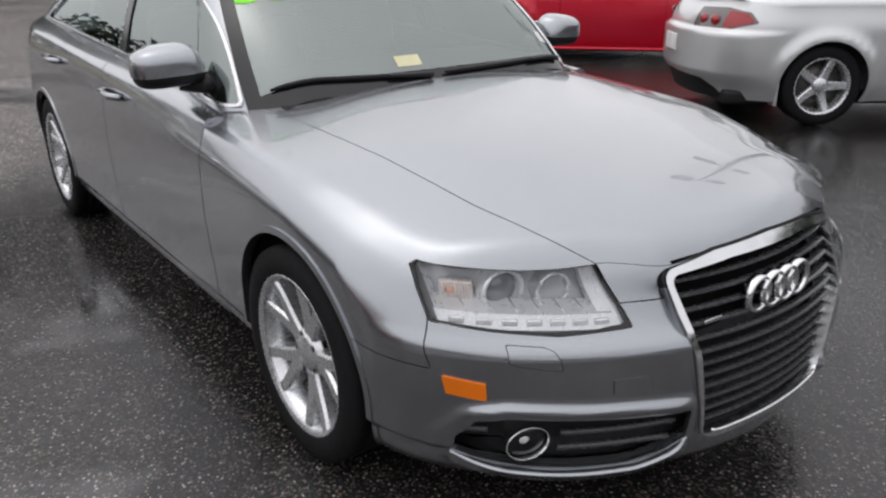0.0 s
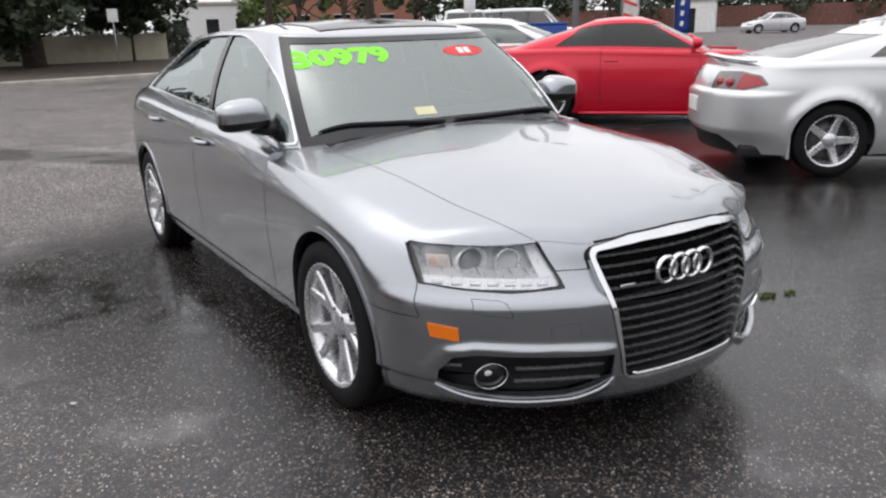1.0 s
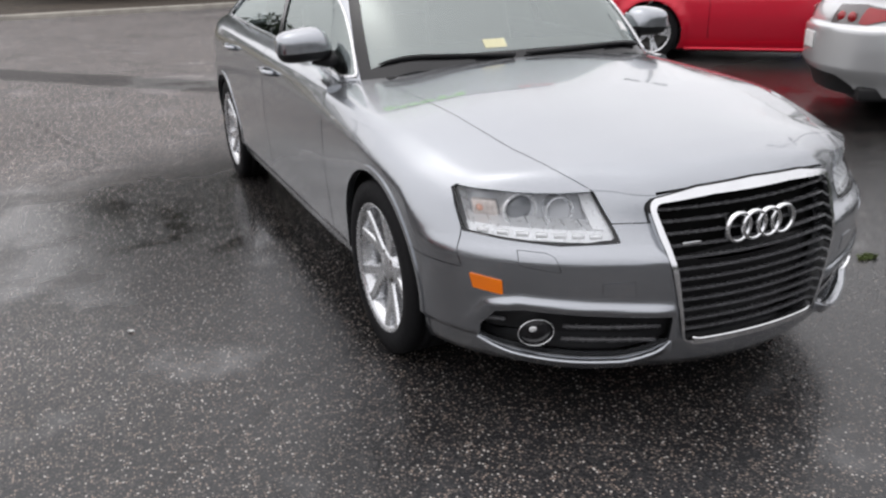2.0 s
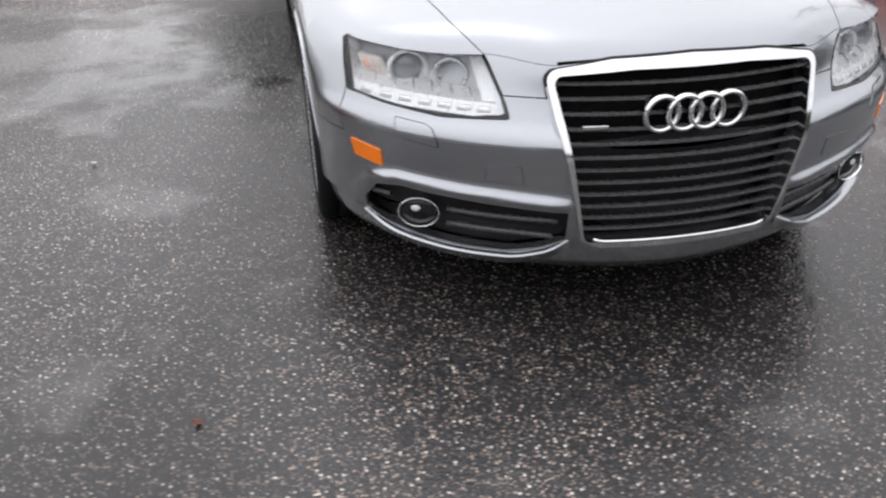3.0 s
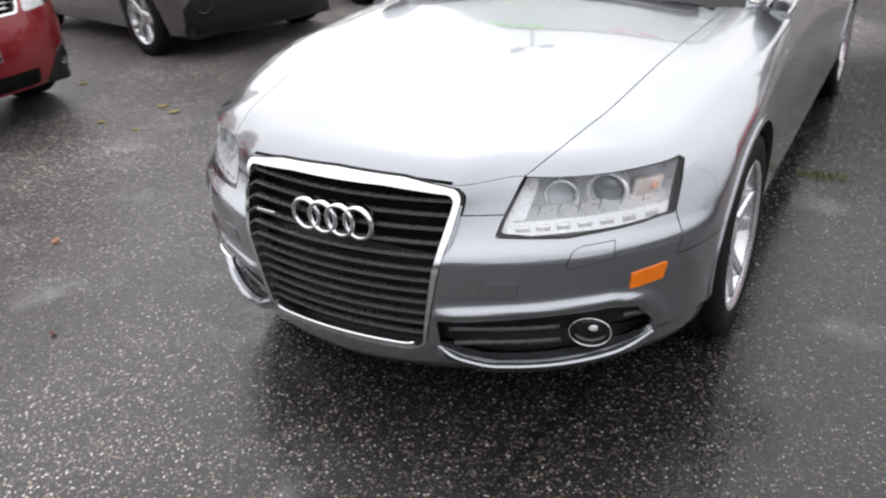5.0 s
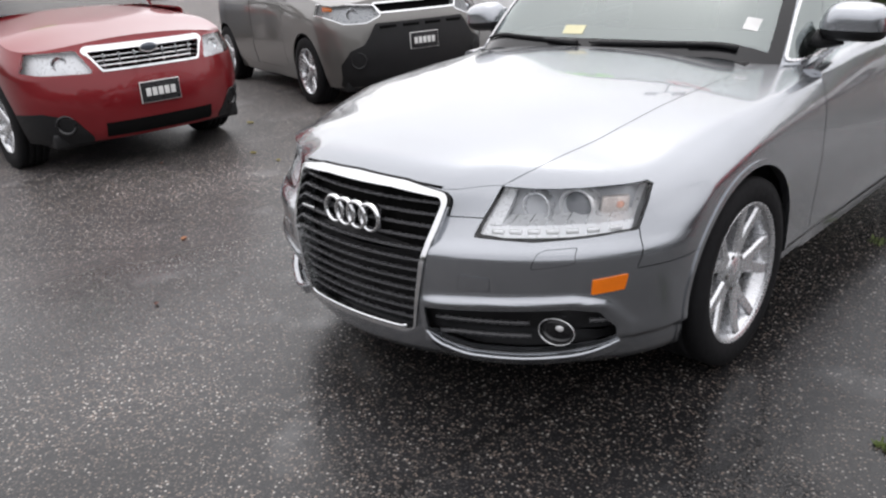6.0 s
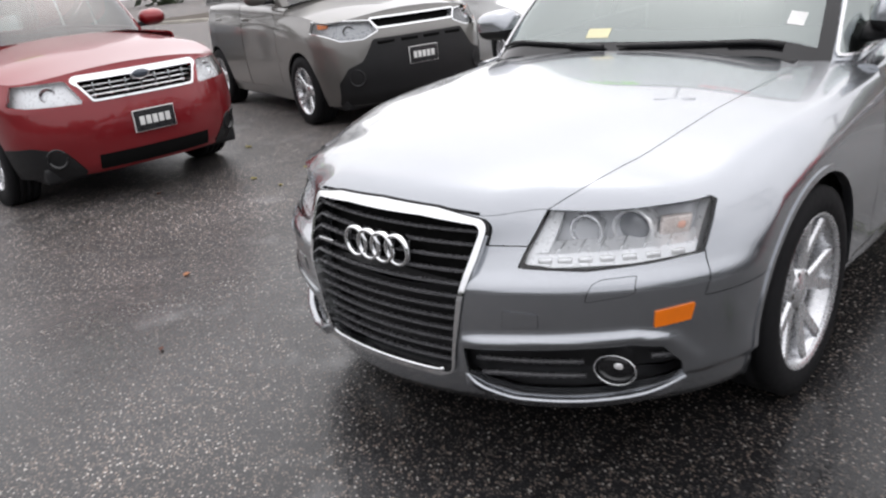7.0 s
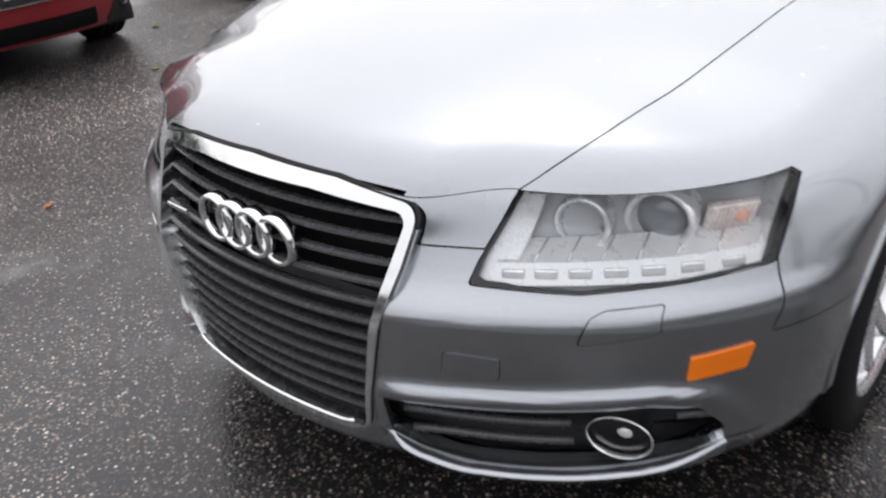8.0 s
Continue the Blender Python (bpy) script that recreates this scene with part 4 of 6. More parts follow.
# lamps, fog intakes, lips
for sd in (1, -1):
    hp = lambda u, v, p: -head_field(p.x, p.z) - 0.002
    lens = panel("headlamp", [(hero.skirt, steps(0.3, 1.0, 60), steps(0.5, 1, 44), [hp], False)], LENS, car, (sd,), 0.01, "clear headlamp with projector and running lights", lift=-0.002)
    panel("housing", [(hero.skirt, steps(0.3, 1.0, 40), steps(0.5, 1, 30), [lambda u, v, p: -head_field(p.x, p.z) + 0.08], False)], LAMPBACK, lens, (sd,), 0.0, lift=-0.050)
    panel("inner_reflector", [(hero.skirt, steps(0.3, 1.0, 90), steps(0.5, 1, 60), [hp, lambda u, v, p: 0.492 + 0.25 * (p.z - 0.61) - p.x], False)], LAMPSILVER, lens, (sd,), 0.03, "pale inner wedge of the lamp", lift=-0.014)
    panel("surround", [(hero.skirt, steps(0.3, 1.0, 60), steps(0.5, 1, 44), [hp, lambda u, v, p: head_field(p.x, p.z) + 0.004 + 0.003 * (1 - smooth_step(0.62, 0.66, p.z)) + 0.003 * (1 - smooth_step(0.485, 0.525, p.x))], False)], GLOSSBLACK, lens, (sd,), 0.012, lift=-0.001)
    for cx, cz, r, mt in ((0.656, 0.684, 0.055, CHROME), (0.560, 0.684, 0.046, REFLECTOR)):
        p, n = on_skirt(hero, cx * sd, cz)
        bm = lathe([(-0.075, r * 1.04), (-0.06, r * 1.08), (-0.045, r * 0.94), (-0.02, r * 1.04), (-0.006, r * 1.0), (0.006, r), (0.012, r * 0.93), (0.009, r * 0.82), (-0.002, r * 0.76), (-0.03, r * 0.64), (-0.05, r * 0.3)], 48, "y")
        m = Matrix.Translation(p + Vector((0, 0.046 if mt is CHROME else 0.044, 0))) @ pose(0, 0, 0, 0, 0, 180 + sd * 14)
        bmesh.ops.transform(bm, matrix=m, verts=bm.verts)
        ring = part("projector_ring", bm, LAMPSILVER if mt is CHROME else REFLECTOR, lens)
        bm = bmesh.new()
        bmesh.ops.create_uvsphere(bm, u_segments=24, v_segments=14, radius=r * (0.74 if mt is CHROME else 0.34))
        bmesh.ops.transform(bm, matrix=m @ Matrix.Translation((0, -0.012 if mt is CHROME else -0.03, 0)) @ Matrix.Diagonal((1, 0.5, 1, 1)), verts=bm.verts)
        part("projector_lens", bm, LAMPGLASS if mt is CHROME else CHROME, lens)
        if mt is not CHROME:
            for a in range(0, 360, 30):
                c_, s_ = math.cos(math.radians(a)), math.sin(math.radians(a))
                part("reflector_rib", tube([m @ Vector((r * 0.38 * c_, -0.030, r * 0.38 * s_)), m @ Vector((r * 0.84 * c_, -0.002, r * 0.84 * s_))], 0.0022, 6), CHROME, lens)
    # roof and outer wall of the lamp's bowl
    def roof(x, k):
        p, n = on_skirt(hero, x, 0.741)
        return p - n * (0.006 + 0.048 * k)

    def outer_wall(z, k):
        p, n = on_skirt(hero, 0.797, z)
        return p - n * (0.006 + 0.048 * k)
    panel("bowl_lining", [(roof, steps(0.50, 0.797, 24), steps(0, 1, 4), [], False), (outer_wall, steps(0.63, 0.741, 10), steps(0, 1, 4), [], False)], LAMPSILVER, lens, (sd,), 0.0)
    # ribbed indicator with its bulb
    p, n = on_skirt(hero, 0.758 * sd, 0.690)
    m = Matrix.Translation(p - n * 0.030) @ pose(0, 0, 0, 22, 0, sd * math.degrees(math.atan2(n.x * sd, -n.y)))
    part("indicator", box(0.080, 0.016, 0.068, m, 0.006), INDICATOR, lens, "ribbed indicator with amber bulb")
    for q in range(9):
        part("indicator_rib", tube([m @ Vector((-0.030 + q * 0.0075, -0.009, -0.029)), m @ Vector((-0.030 + q * 0.0075, -0.009, 0.029))], 0.0025, 6), INDICATOR, lens)
    bm = bmesh.new()
    bmesh.ops.create_uvsphere(bm, u_segments=16, v_segments=10, radius=0.013)
    bmesh.ops.transform(bm, matrix=m @ Matrix.Translation((0.012 * sd, -0.006, 0.010)), verts=bm.verts)
    part("indicator_bulb", bm, BULB, lens)
    # bright ledge with seven running lights

    def ledge(x, k):
        z = 0.640 + 0.030 * (x - 0.48) + 0.032 * k
        p, n = on_skirt(hero, x, z)
        return p - n * (0.010 + 0.030 * k)

    def ledge_face(x, k):
        z = 0.640 + 0.030 * (x - 0.48) - (0.030 + 0.010 * (x - 0.48)) * k
        p, n = on_skirt(hero, x, z)
        return p - n * 0.010
    panel("running_light_ledge", [(ledge, steps(0.472, 0.798, 30), steps(0, 1, 4), [], False), (ledge_face, steps(0.464, 0.800, 30), steps(0, 1, 4), [], True)], LAMPSILVER, lens, (sd,), 0.0)
    for k in range(7):
        x = 0.500 + k * 0.0450
        p, n = on_skirt(hero, x * sd, 0.625 + 0.022 * (x - 0.48))
        m = Matrix.Translation(p - n * 0.0125) @ pose(0, 0, 0, -14, 0, sd * math.degrees(math.atan2(n.x * sd, -n.y)))
        light = part("running_light", box(0.037, 0.010, 0.017, m, 0.004), LAMPCLEAR, lens)
        part("light_divider", tube([ledge((x + 0.0228), 0.0) * 1.0 if sd > 0 else Vector((-ledge(x + 0.0228, 0.0).x, *ledge(x + 0.0228, 0.0)[1:])), ledge(x + 0.034, 1.0) if sd > 0 else Vector((-ledge(x + 0.034, 1.0).x, *ledge(x + 0.034, 1.0)[1:]))], 0.002, 6), CHROME, lens)
    panel("fog_intake", [(hero.skirt, steps(0.15, 1.0, 60), steps(0, 0.5, 30), [lambda u, v, p: 0.045 - fog_field(p.x, p.z)], False)], BLACK, car, (sd,), 0.0, lift=-0.045)
    for z, xa, xb in ((0.292, 0.33, 0.585), (0.338, 0.32, 0.585), (0.345, 0.722, 0.768)):
        bm = tube([on_skirt(hero, x * sd, z + 0.012 * (x - 0.31))[0] + Vector((0, 0.024, 0)) for x in steps(xa, xb, 10)], 0.008, 6)
        part("intake_bar", bm, SLAT, car)
    low_edge = tab([(0.29, 0.302), (0.31, 0.298), (0.37, 0.270), (0.45, 0.249), (0.55, 0.246), (0.66, 0.254), (0.735, 0.270), (0.79, 0.292)])

    def blade(x, k):
        """Upward ledge under the intake: inner edge, front edge, lower edge."""
        z = low_edge(x)
        grow = smooth_step(0.29, 0.34, x) * (1 - 0.6 * smooth_step(0.70, 0.79, x))
        p, n = on_skirt(hero, x, z - 0.006 * k)
        flat = Vector((n.x, n.y, 0)).normalized()
        out = (-0.034 + 0.056 * k) * grow if k <= 1 else 0.022 * grow * (2 - k)
        drop = -0.004 * k if k <= 1 else -0.004 - 0.026 * (k - 1)
        return p + flat * out + Vector((0, 0, drop))
    panel("intake_blade", [(blade, steps(0.295, 0.785, 40), steps(0, 1, 4), [], True), (blade, steps(0.295, 0.785, 40), steps(1, 2, 4), [], True)], PAINT, car, (sd,), 0.0, "bright upward lip under the intake")
    panel("washer_cover", [(hero.skirt, steps(0.35, 0.9, 90), steps(0.4, 0.9, 80), [lambda u, v, p: -washer_field(p.x, p.z)], False)], PAINT, car, (sd,), 0.004, lift=0.0025)
    panel("washer_gap", [(hero.skirt, steps(0.35, 0.9, 120), steps(0.4, 0.9, 100), [lambda u, v, p: washer_field(p.x, p.z) - 0.0003, lambda u, v, p: 0.0018 - washer_field(p.x, p.z)], False)], BLACK, car, (sd,), 0.0, lift=0.0012)
    tow_field = polygon_field([(0.418, 0.456), (0.500, 0.458), (0.503, 0.492), (0.426, 0.498)], 0.003)
    panel("tow_gap", [(hero.skirt, steps(0.2, 0.7, 110), steps(0.3, 0.8, 90), [lambda u, v, p: tow_field(p.x, p.z) - 0.0003, lambda u, v, p: 0.0011 - tow_field(p.x, p.z)], False)], BLACK, car, (sd,), 0.0, lift=0.0012)
    panel("tow_cover", [(hero.skirt, steps(0.2, 0.7, 60), steps(0.3, 0.8, 50), [lambda u, v, p: -tow_field(p.x, p.z)], False)], PAINT, car, (sd,), 0.003, lift=0.0025)
    p, n = on_skirt(hero, 0.655 * sd, 0.322)
    m = Matrix.Translation(p + Vector((0, 0.012, 0))) @ pose(0, 0, 0, 0, 0, 180 + sd * 18)
    bm = lathe([(-0.05, 0.044), (0.004, 0.050), (0.010, 0.0525), (0.013, 0.0505), (0.011, 0.0485), (-0.004, 0.0465)], 36, "y")
    bmesh.ops.transform(bm, matrix=m @ Matrix.Diagonal((1.10, 1, 0.86, 1)), verts=bm.verts)
    fog = part("fog_lamp", bm, CHROME, car)
    bm = lathe([(-0.006, 0.048), (0.0, 0.042), (0.005, 0.024), (0.007, 0.0005)], 30, "y")
    bmesh.ops.transform(bm, matrix=m @ Matrix.Diagonal((1.10, 1, 0.86, 1)), verts=bm.verts)
    part("lamp_lens", bm, FOGLENS, fog)
    # added white ball that imitates the off-centre highlight in the fog lens
    bm = bmesh.new()
    bmesh.ops.create_uvsphere(bm, u_segments=20, v_segments=12, radius=0.018)
    bmesh.ops.transform(bm, matrix=m @ Matrix.Translation((-0.008 * sd, -0.002, 0.009)) @ Matrix.Diagonal((1.1, 0.55, 0.8, 1)), verts=bm.verts)
    part("bright_spot", bm, LAMPCLEAR, fog)
    amber_field = polygon_field([(0.744, 0.448), (0.802, 0.458), (0.810, 0.499), (0.748, 0.488)], 0.003)
    panel("side_marker", [(hero.skirt, steps(0.5, 1.0, 80), steps(0.3, 0.8, 60), [lambda u, v, p: -amber_field(p.x, p.z)], False)], AMBER, car, (sd,), 0.006, "orange side marker", lift=0.004)

for sd in (1, -1):
    part("wing_badge", box(0.006, 0.075, 0.016, pose((hero.rim_x(1.42) + 0.026) * sd, 1.43, 0.80, 0, 0, 0), 0.002), CHROME, car, "small chrome badge")

for sd in (1, -1):
    for ya, (sa, sb_) in ((AXLE_F, (0.6, 1.4)), (AXLE_R, (1.5, 2.4))):
        panel("arch_lip", [(hero.skirt, steps(sa, sb_, 130), steps(0, 0.95, 70), [lambda u, v, p, a=ya: arch_field(a)(u, v, p) + 0.004, lambda u, v, p, a=ya: 0.016 - arch_field(a)(u, v, p)], False)], PAINT, car, (sd,), 0.03, lift=0.004)

# wheels
for x, y in ((0.80, AXLE_F), (-0.80, AXLE_F), (0.80, AXLE_R), (-0.80, AXLE_R)):
    make_wheel(car, (x, y, 0.325), 0 if x > 0 else 180, 0.240, 0.325, 0.205, 5, ALLOY, 0.25, "ten-spoke silver alloy wheel")

# mirrors
for sd in (1, -1):
    shells = []
    for lower in (False, True):
        bm = bmesh.new()
        bmesh.ops.create_uvsphere(bm, u_segments=48, v_segments=32, radius=1.0)
        cut = [v for v in bm.verts if (v.co.z < -0.12) != lower and not abs(v.co.z + 0.12) < 0.06]
        bmesh.ops.delete(bm, geom=cut, context="VERTS")
        for v in bm.verts:
            x, y, z = v.co
            x, z = math.copysign(abs(x) ** 0.50, x), math.copysign(abs(z) ** 0.55, z)
            z = z * (1.0 - 0.10 * max(0.0, x)) if z > 0 else z * 0.80
            x -= 0.22 * max(0.0, z) * (1 if x < 0 else 0) * x
            y = y * (0.80 if y < 0 else 0.30)
            grow = 0.965 if lower else 1.0
            v.co = (x * sd * grow, y * grow, z)
        bmesh.ops.transform(bm, matrix=pose(0.895 * sd, 1.79, 1.048, 0, sd * 3, sd * 8) @ Matrix.Diagonal((0.120, 0.125, 0.080, 1)), verts=bm.verts)
        shells.append(bm)
    mir = part("door_mirror", shells[0], PAINT, car)
    part("mirror_underside", shells[1], BLACK, mir, "black plastic lower shell")
    part("mirror_glass", box(0.19, 0.008, 0.10, pose(0.895 * sd, 1.830, 1.048, 0, 0, sd * 8), 0.003), CHROME, mir)
    part("mirror_arm", tube([(0.86 * sd, 1.79, 0.992), (0.82 * sd, 1.775, 0.985), (0.79 * sd, 1.75, 0.985), (0.765 * sd, 1.74, 1.0)], [0.032, 0.034, 0.040, 0.05], 10, 0.75), BLACK, mir)
    for y in (2.47, 3.42):
        z = hero.rim_z(y) - 0.05
        x = (hero.rim_x(y) + 0.015) * sd
        part("door_handle", tube([(x, y - 0.11, z), (x + 0.028 * sd, y - 0.07, z + 0.003), (x + 0.03 * sd, y + 0.07, z + 0.004), (x, y + 0.11, z)], 0.014, 8), PAINT, car)
# wipers


def on_glass(x, h, lift):
    lo, hi = 0.0, 1.0
    for _ in range(22):
        mid = (lo + hi) / 2
        if hero.house(mid, h).x < abs(x):
            lo = mid
        else:
            hi = mid
    p = hero.house(lo, h)
    return Vector((x, p.y - 0.55 * lift, p.z + 0.83 * lift))


for xa, xb, ha, hb_ in ((-0.66, -0.08, 0.062, 0.010), (-0.02, 0.60, 0.008, 0.028)):
    pts = [on_glass(xa + (xb - xa) * q, ha + (hb_ - ha) * q, 0.010) for q in steps(0, 1, 12)]
    blade_ = part("wiper", tube(pts, [0.004] + [0.0065] * 11 + [0.004], 8, 1.2), BLACK, car, "black wiper with its arm")
    arm = [on_glass(xa + (xb - xa) * q, ha + (hb_ - ha) * q - 0.012, 0.026 - 0.014 * q) for q in steps(0.70, 1.0, 10)]
    part("wiper_arm", tube(arm, [0.005 + 0.006 * q / 10 for q in range(11)], 8), BLACK, blade_)
part("cowl", box(1.3, 0.14, 0.03, pose(0, 1.50, 0.925), 0.01), BLACK, car)
# sunroof and aerial
panel("sunroof", [(hero.roof, hs[::2] + hs[-1:], steps(0, 1, 20), [lambda u, v, p: 0.40 - p.x, lambda u, v, p: p.y - 2.02, lambda u, v, p: 2.52 - p.y], False)], DARKPANE, car, (1, -1), 0.006, "dark glass sunroof", lift=0.004)
part("aerial", tube([(0, 3.50, 1.42), (0, 3.53, 1.455), (0, 3.60, 1.50)], [0.030, 0.012, 0.005], 8), BLACK, car)

# cabin
part("dashboard", box(1.30, 0.5, 0.14, pose(0, 1.78, 0.92), 0.05, 3), DASH, car)
for x in (0.37, -0.37):
    for y, yb in ((2.35, 2.72), (3.25, 3.62)):
        part("seat_cushion", box(0.52, 0.50, 0.16, pose(x, y, 0.52), 0.06, 3), SEATGREY, car)
        part("seat_back", box(0.50, 0.14, 0.62, pose(x, yb, 0.86, -14), 0.06, 3), SEATGREY, car)
        part("headrest", box(0.26, 0.09, 0.17, pose(x, yb + 0.10, 1.23, -10), 0.04, 3), SEATGREY, car)



# marks on the windscreen


def on_screen(x, h):
    lo, hi = 0.0, 1.0
    for _ in range(22):
        mid = (lo + hi) / 2
        if hero.house(mid, h).x < abs(x):
            lo = mid
        else:
            hi = mid
    p = hero.house(lo, h)
    return Vector((x, p.y, p.z))


def flat_text(body, bold):
    cu = bpy.data.curves.new("marking", "FONT")
    cu.body, cu.size, cu.offset, cu.resolution_u = body, 1.0, bold, 3
    ob = new("marking", cu)
    bpy.context.view_layer.update()
    me = bpy.data.meshes.new_from_object(ob.evaluated_get(bpy.context.evaluated_depsgraph_get()))
    bm = bmesh.new()
    bm.from_mesh(me)
    bpy.data.objects.remove(ob)
    bpy.data.meshes.remove(me)
    bmesh.ops.subdivide_edges(bm, edges=[e for e in bm.edges if e.calc_length() > 0.12], cuts=2)
    return bm


def lay_on_screen(bm, x0, x1, h0, h1, lift, slant=0.0):
    xs_, ys_ = [v.co.x for v in bm.verts], [v.co.y for v in bm.verts]
    ax, bx, ay, by = min(xs_), max(xs_), min(ys_), max(ys_)
    for v in bm.verts:
        k = (v.co.x - ax) / (bx - ax)
        h = h0 + (h1 - h0) * (v.co.y - ay) / (by - ay) + slant * k
        p = on_screen(x0 + (x1 - x0) * k, h)
        v.co = p + Vector((0, -0.55, 0.83)) * lift
    return bm


part("price_marking", lay_on_screen(flat_text("30979", 0.055), -0.625, -0.150, 0.665, 0.855, -0.0025, 0.02), GREEN, car, "hand-painted green figures on the windscreen", False)
bm = bmesh.new()
bmesh.ops.create_circle(bm, cap_ends=True, cap_tris=True, segments=40, radius=1.0)
bmesh.ops.subdivide_edges(bm, edges=bm.edges[:], cuts=2)
sticker = part("year_sticker", lay_on_screen(bm, 0.160, 0.410, 0.715, 0.840, -0.0025), STICKER_RED, car, "red oval sticker with white figures", False)
for xa in (0.247, 0.290):
    part("figure", lay_on_screen(flat_text("1", 0.02), xa, xa + 0.034, 0.745, 0.813, -0.001), WHITEPL, sticker, "", False)
for x, h, w, d, mt in ((-0.14, 0.145, 0.105, 0.085, STICKER_YEL), (0.60, 0.245, 0.05, 0.10, WHITEPL)):
    bm = bmesh.new()
    bmesh.ops.create_grid(bm, x_segments=4, y_segments=4, size=1.0)
    part("paper_sticker", lay_on_screen(bm, x - w / 2, x + w / 2, h - d / 2, h + d / 2, -0.0025), mt, car, "small paper sticker", False)

# rain drops on the bonnet
rng = random.Random(77)
verts, faces = [], []
spots = [(rng.uniform(-0.7, 0.7), rng.uniform(0.25, 1.4), rng.uniform(0.06, 0.16)) for _ in range(26)]
for cx, cy, rad in spots:
    for _ in range(12):
        x, y = cx + rng.gauss(0, rad), cy + rng.gauss(0, rad)
        if abs(x) > 0.76 or y > 1.40 or y < hero.rim_y(abs(x)) + 0.05:
            continue
        r, lng, turn = rng.uniform(0.0008, 0.0022), rng.uniform(1.0, 1.9), rng.uniform(-0.5, 0.5)
        n = top_normal(abs(x), y)
        n.x = math.copysign(n.x, x) if n.x else 0.0
        a = n.cross(Vector((0, 1, 0))).normalized()
        b_ = a.cross(n)
        a, b_ = a * math.cos(turn) + b_ * math.sin(turn), b_ * math.cos(turn) - a * math.sin(turn)
        c = Vector((x, y, hero.top_z(abs(x), y))) - n * 0.0004
        k = len(verts)
        for f, h in ((1.0, 0.0), (0.7, 0.55)):
            verts += [c + a * (r * f * math.cos(q * math.pi / 4)) - b_ * (r * f * lng * math.sin(q * math.pi / 4)) + n * (h * r * 0.4 + 0.0002) for q in range(8)]
        verts.append(c + n * (r * 0.36))
        for q in range(8):
            w = (q + 1) % 8
            faces += [(k + w, k + q, k + 8 + q, k + 8 + w), (k + 8 + w, k + 8 + q, k + 16)]
me = bpy.data.meshes.new("rain_drops")
me.from_pydata([tuple(v) for v in verts], [], faces)
me.materials.append(RAIN)
for q in me.polygons:
    q.use_smooth = True
tagged(new("rain_drops", me), "scattered clear rain drops on the silver bonnet", "water drops", kind="stuff")

# ---------------------------------------------------------------- the other cars


class FlaredBody(Body):
    """A sports body with swollen wheel arches and a bumper that stands proud of the tail."""

    axles, wheel, flare, bulge, bulge_top = (0.92, 3.62), 0.322, 0.035, 0.045, 0.74

    def skirt(self, s, v):
        p = Body.skirt(self, s, v)
        if 0.6 < s < 2.6 and p.z < 0.95:
            for a in self.axles:
                d = math.hypot(p.y - a, p.z - self.wheel) - self.wheel - 0.045
                p.x += self.flare * math.exp(-((d - 0.02) / 0.06) ** 2) if d > 0.02 else self.flare
                p.x -= self.flare if d <= -0.2 else 0.0
        k = self.bulge * smooth_step(2.02, 2.35, s) * (1 - smooth_step(self.bulge_top - 0.025, self.bulge_top + 0.02, p.z)) * smooth_step(0.26, 0.42, p.z)
        p.y += k
        p.x += k * 0.5 * min(1.0, p.x / 0.5)
        return p


class CoupeBody(FlaredBody):
    axles, wheel, flare, bulge = (0.93, 3.78), 0.36, 0.03, 0.0


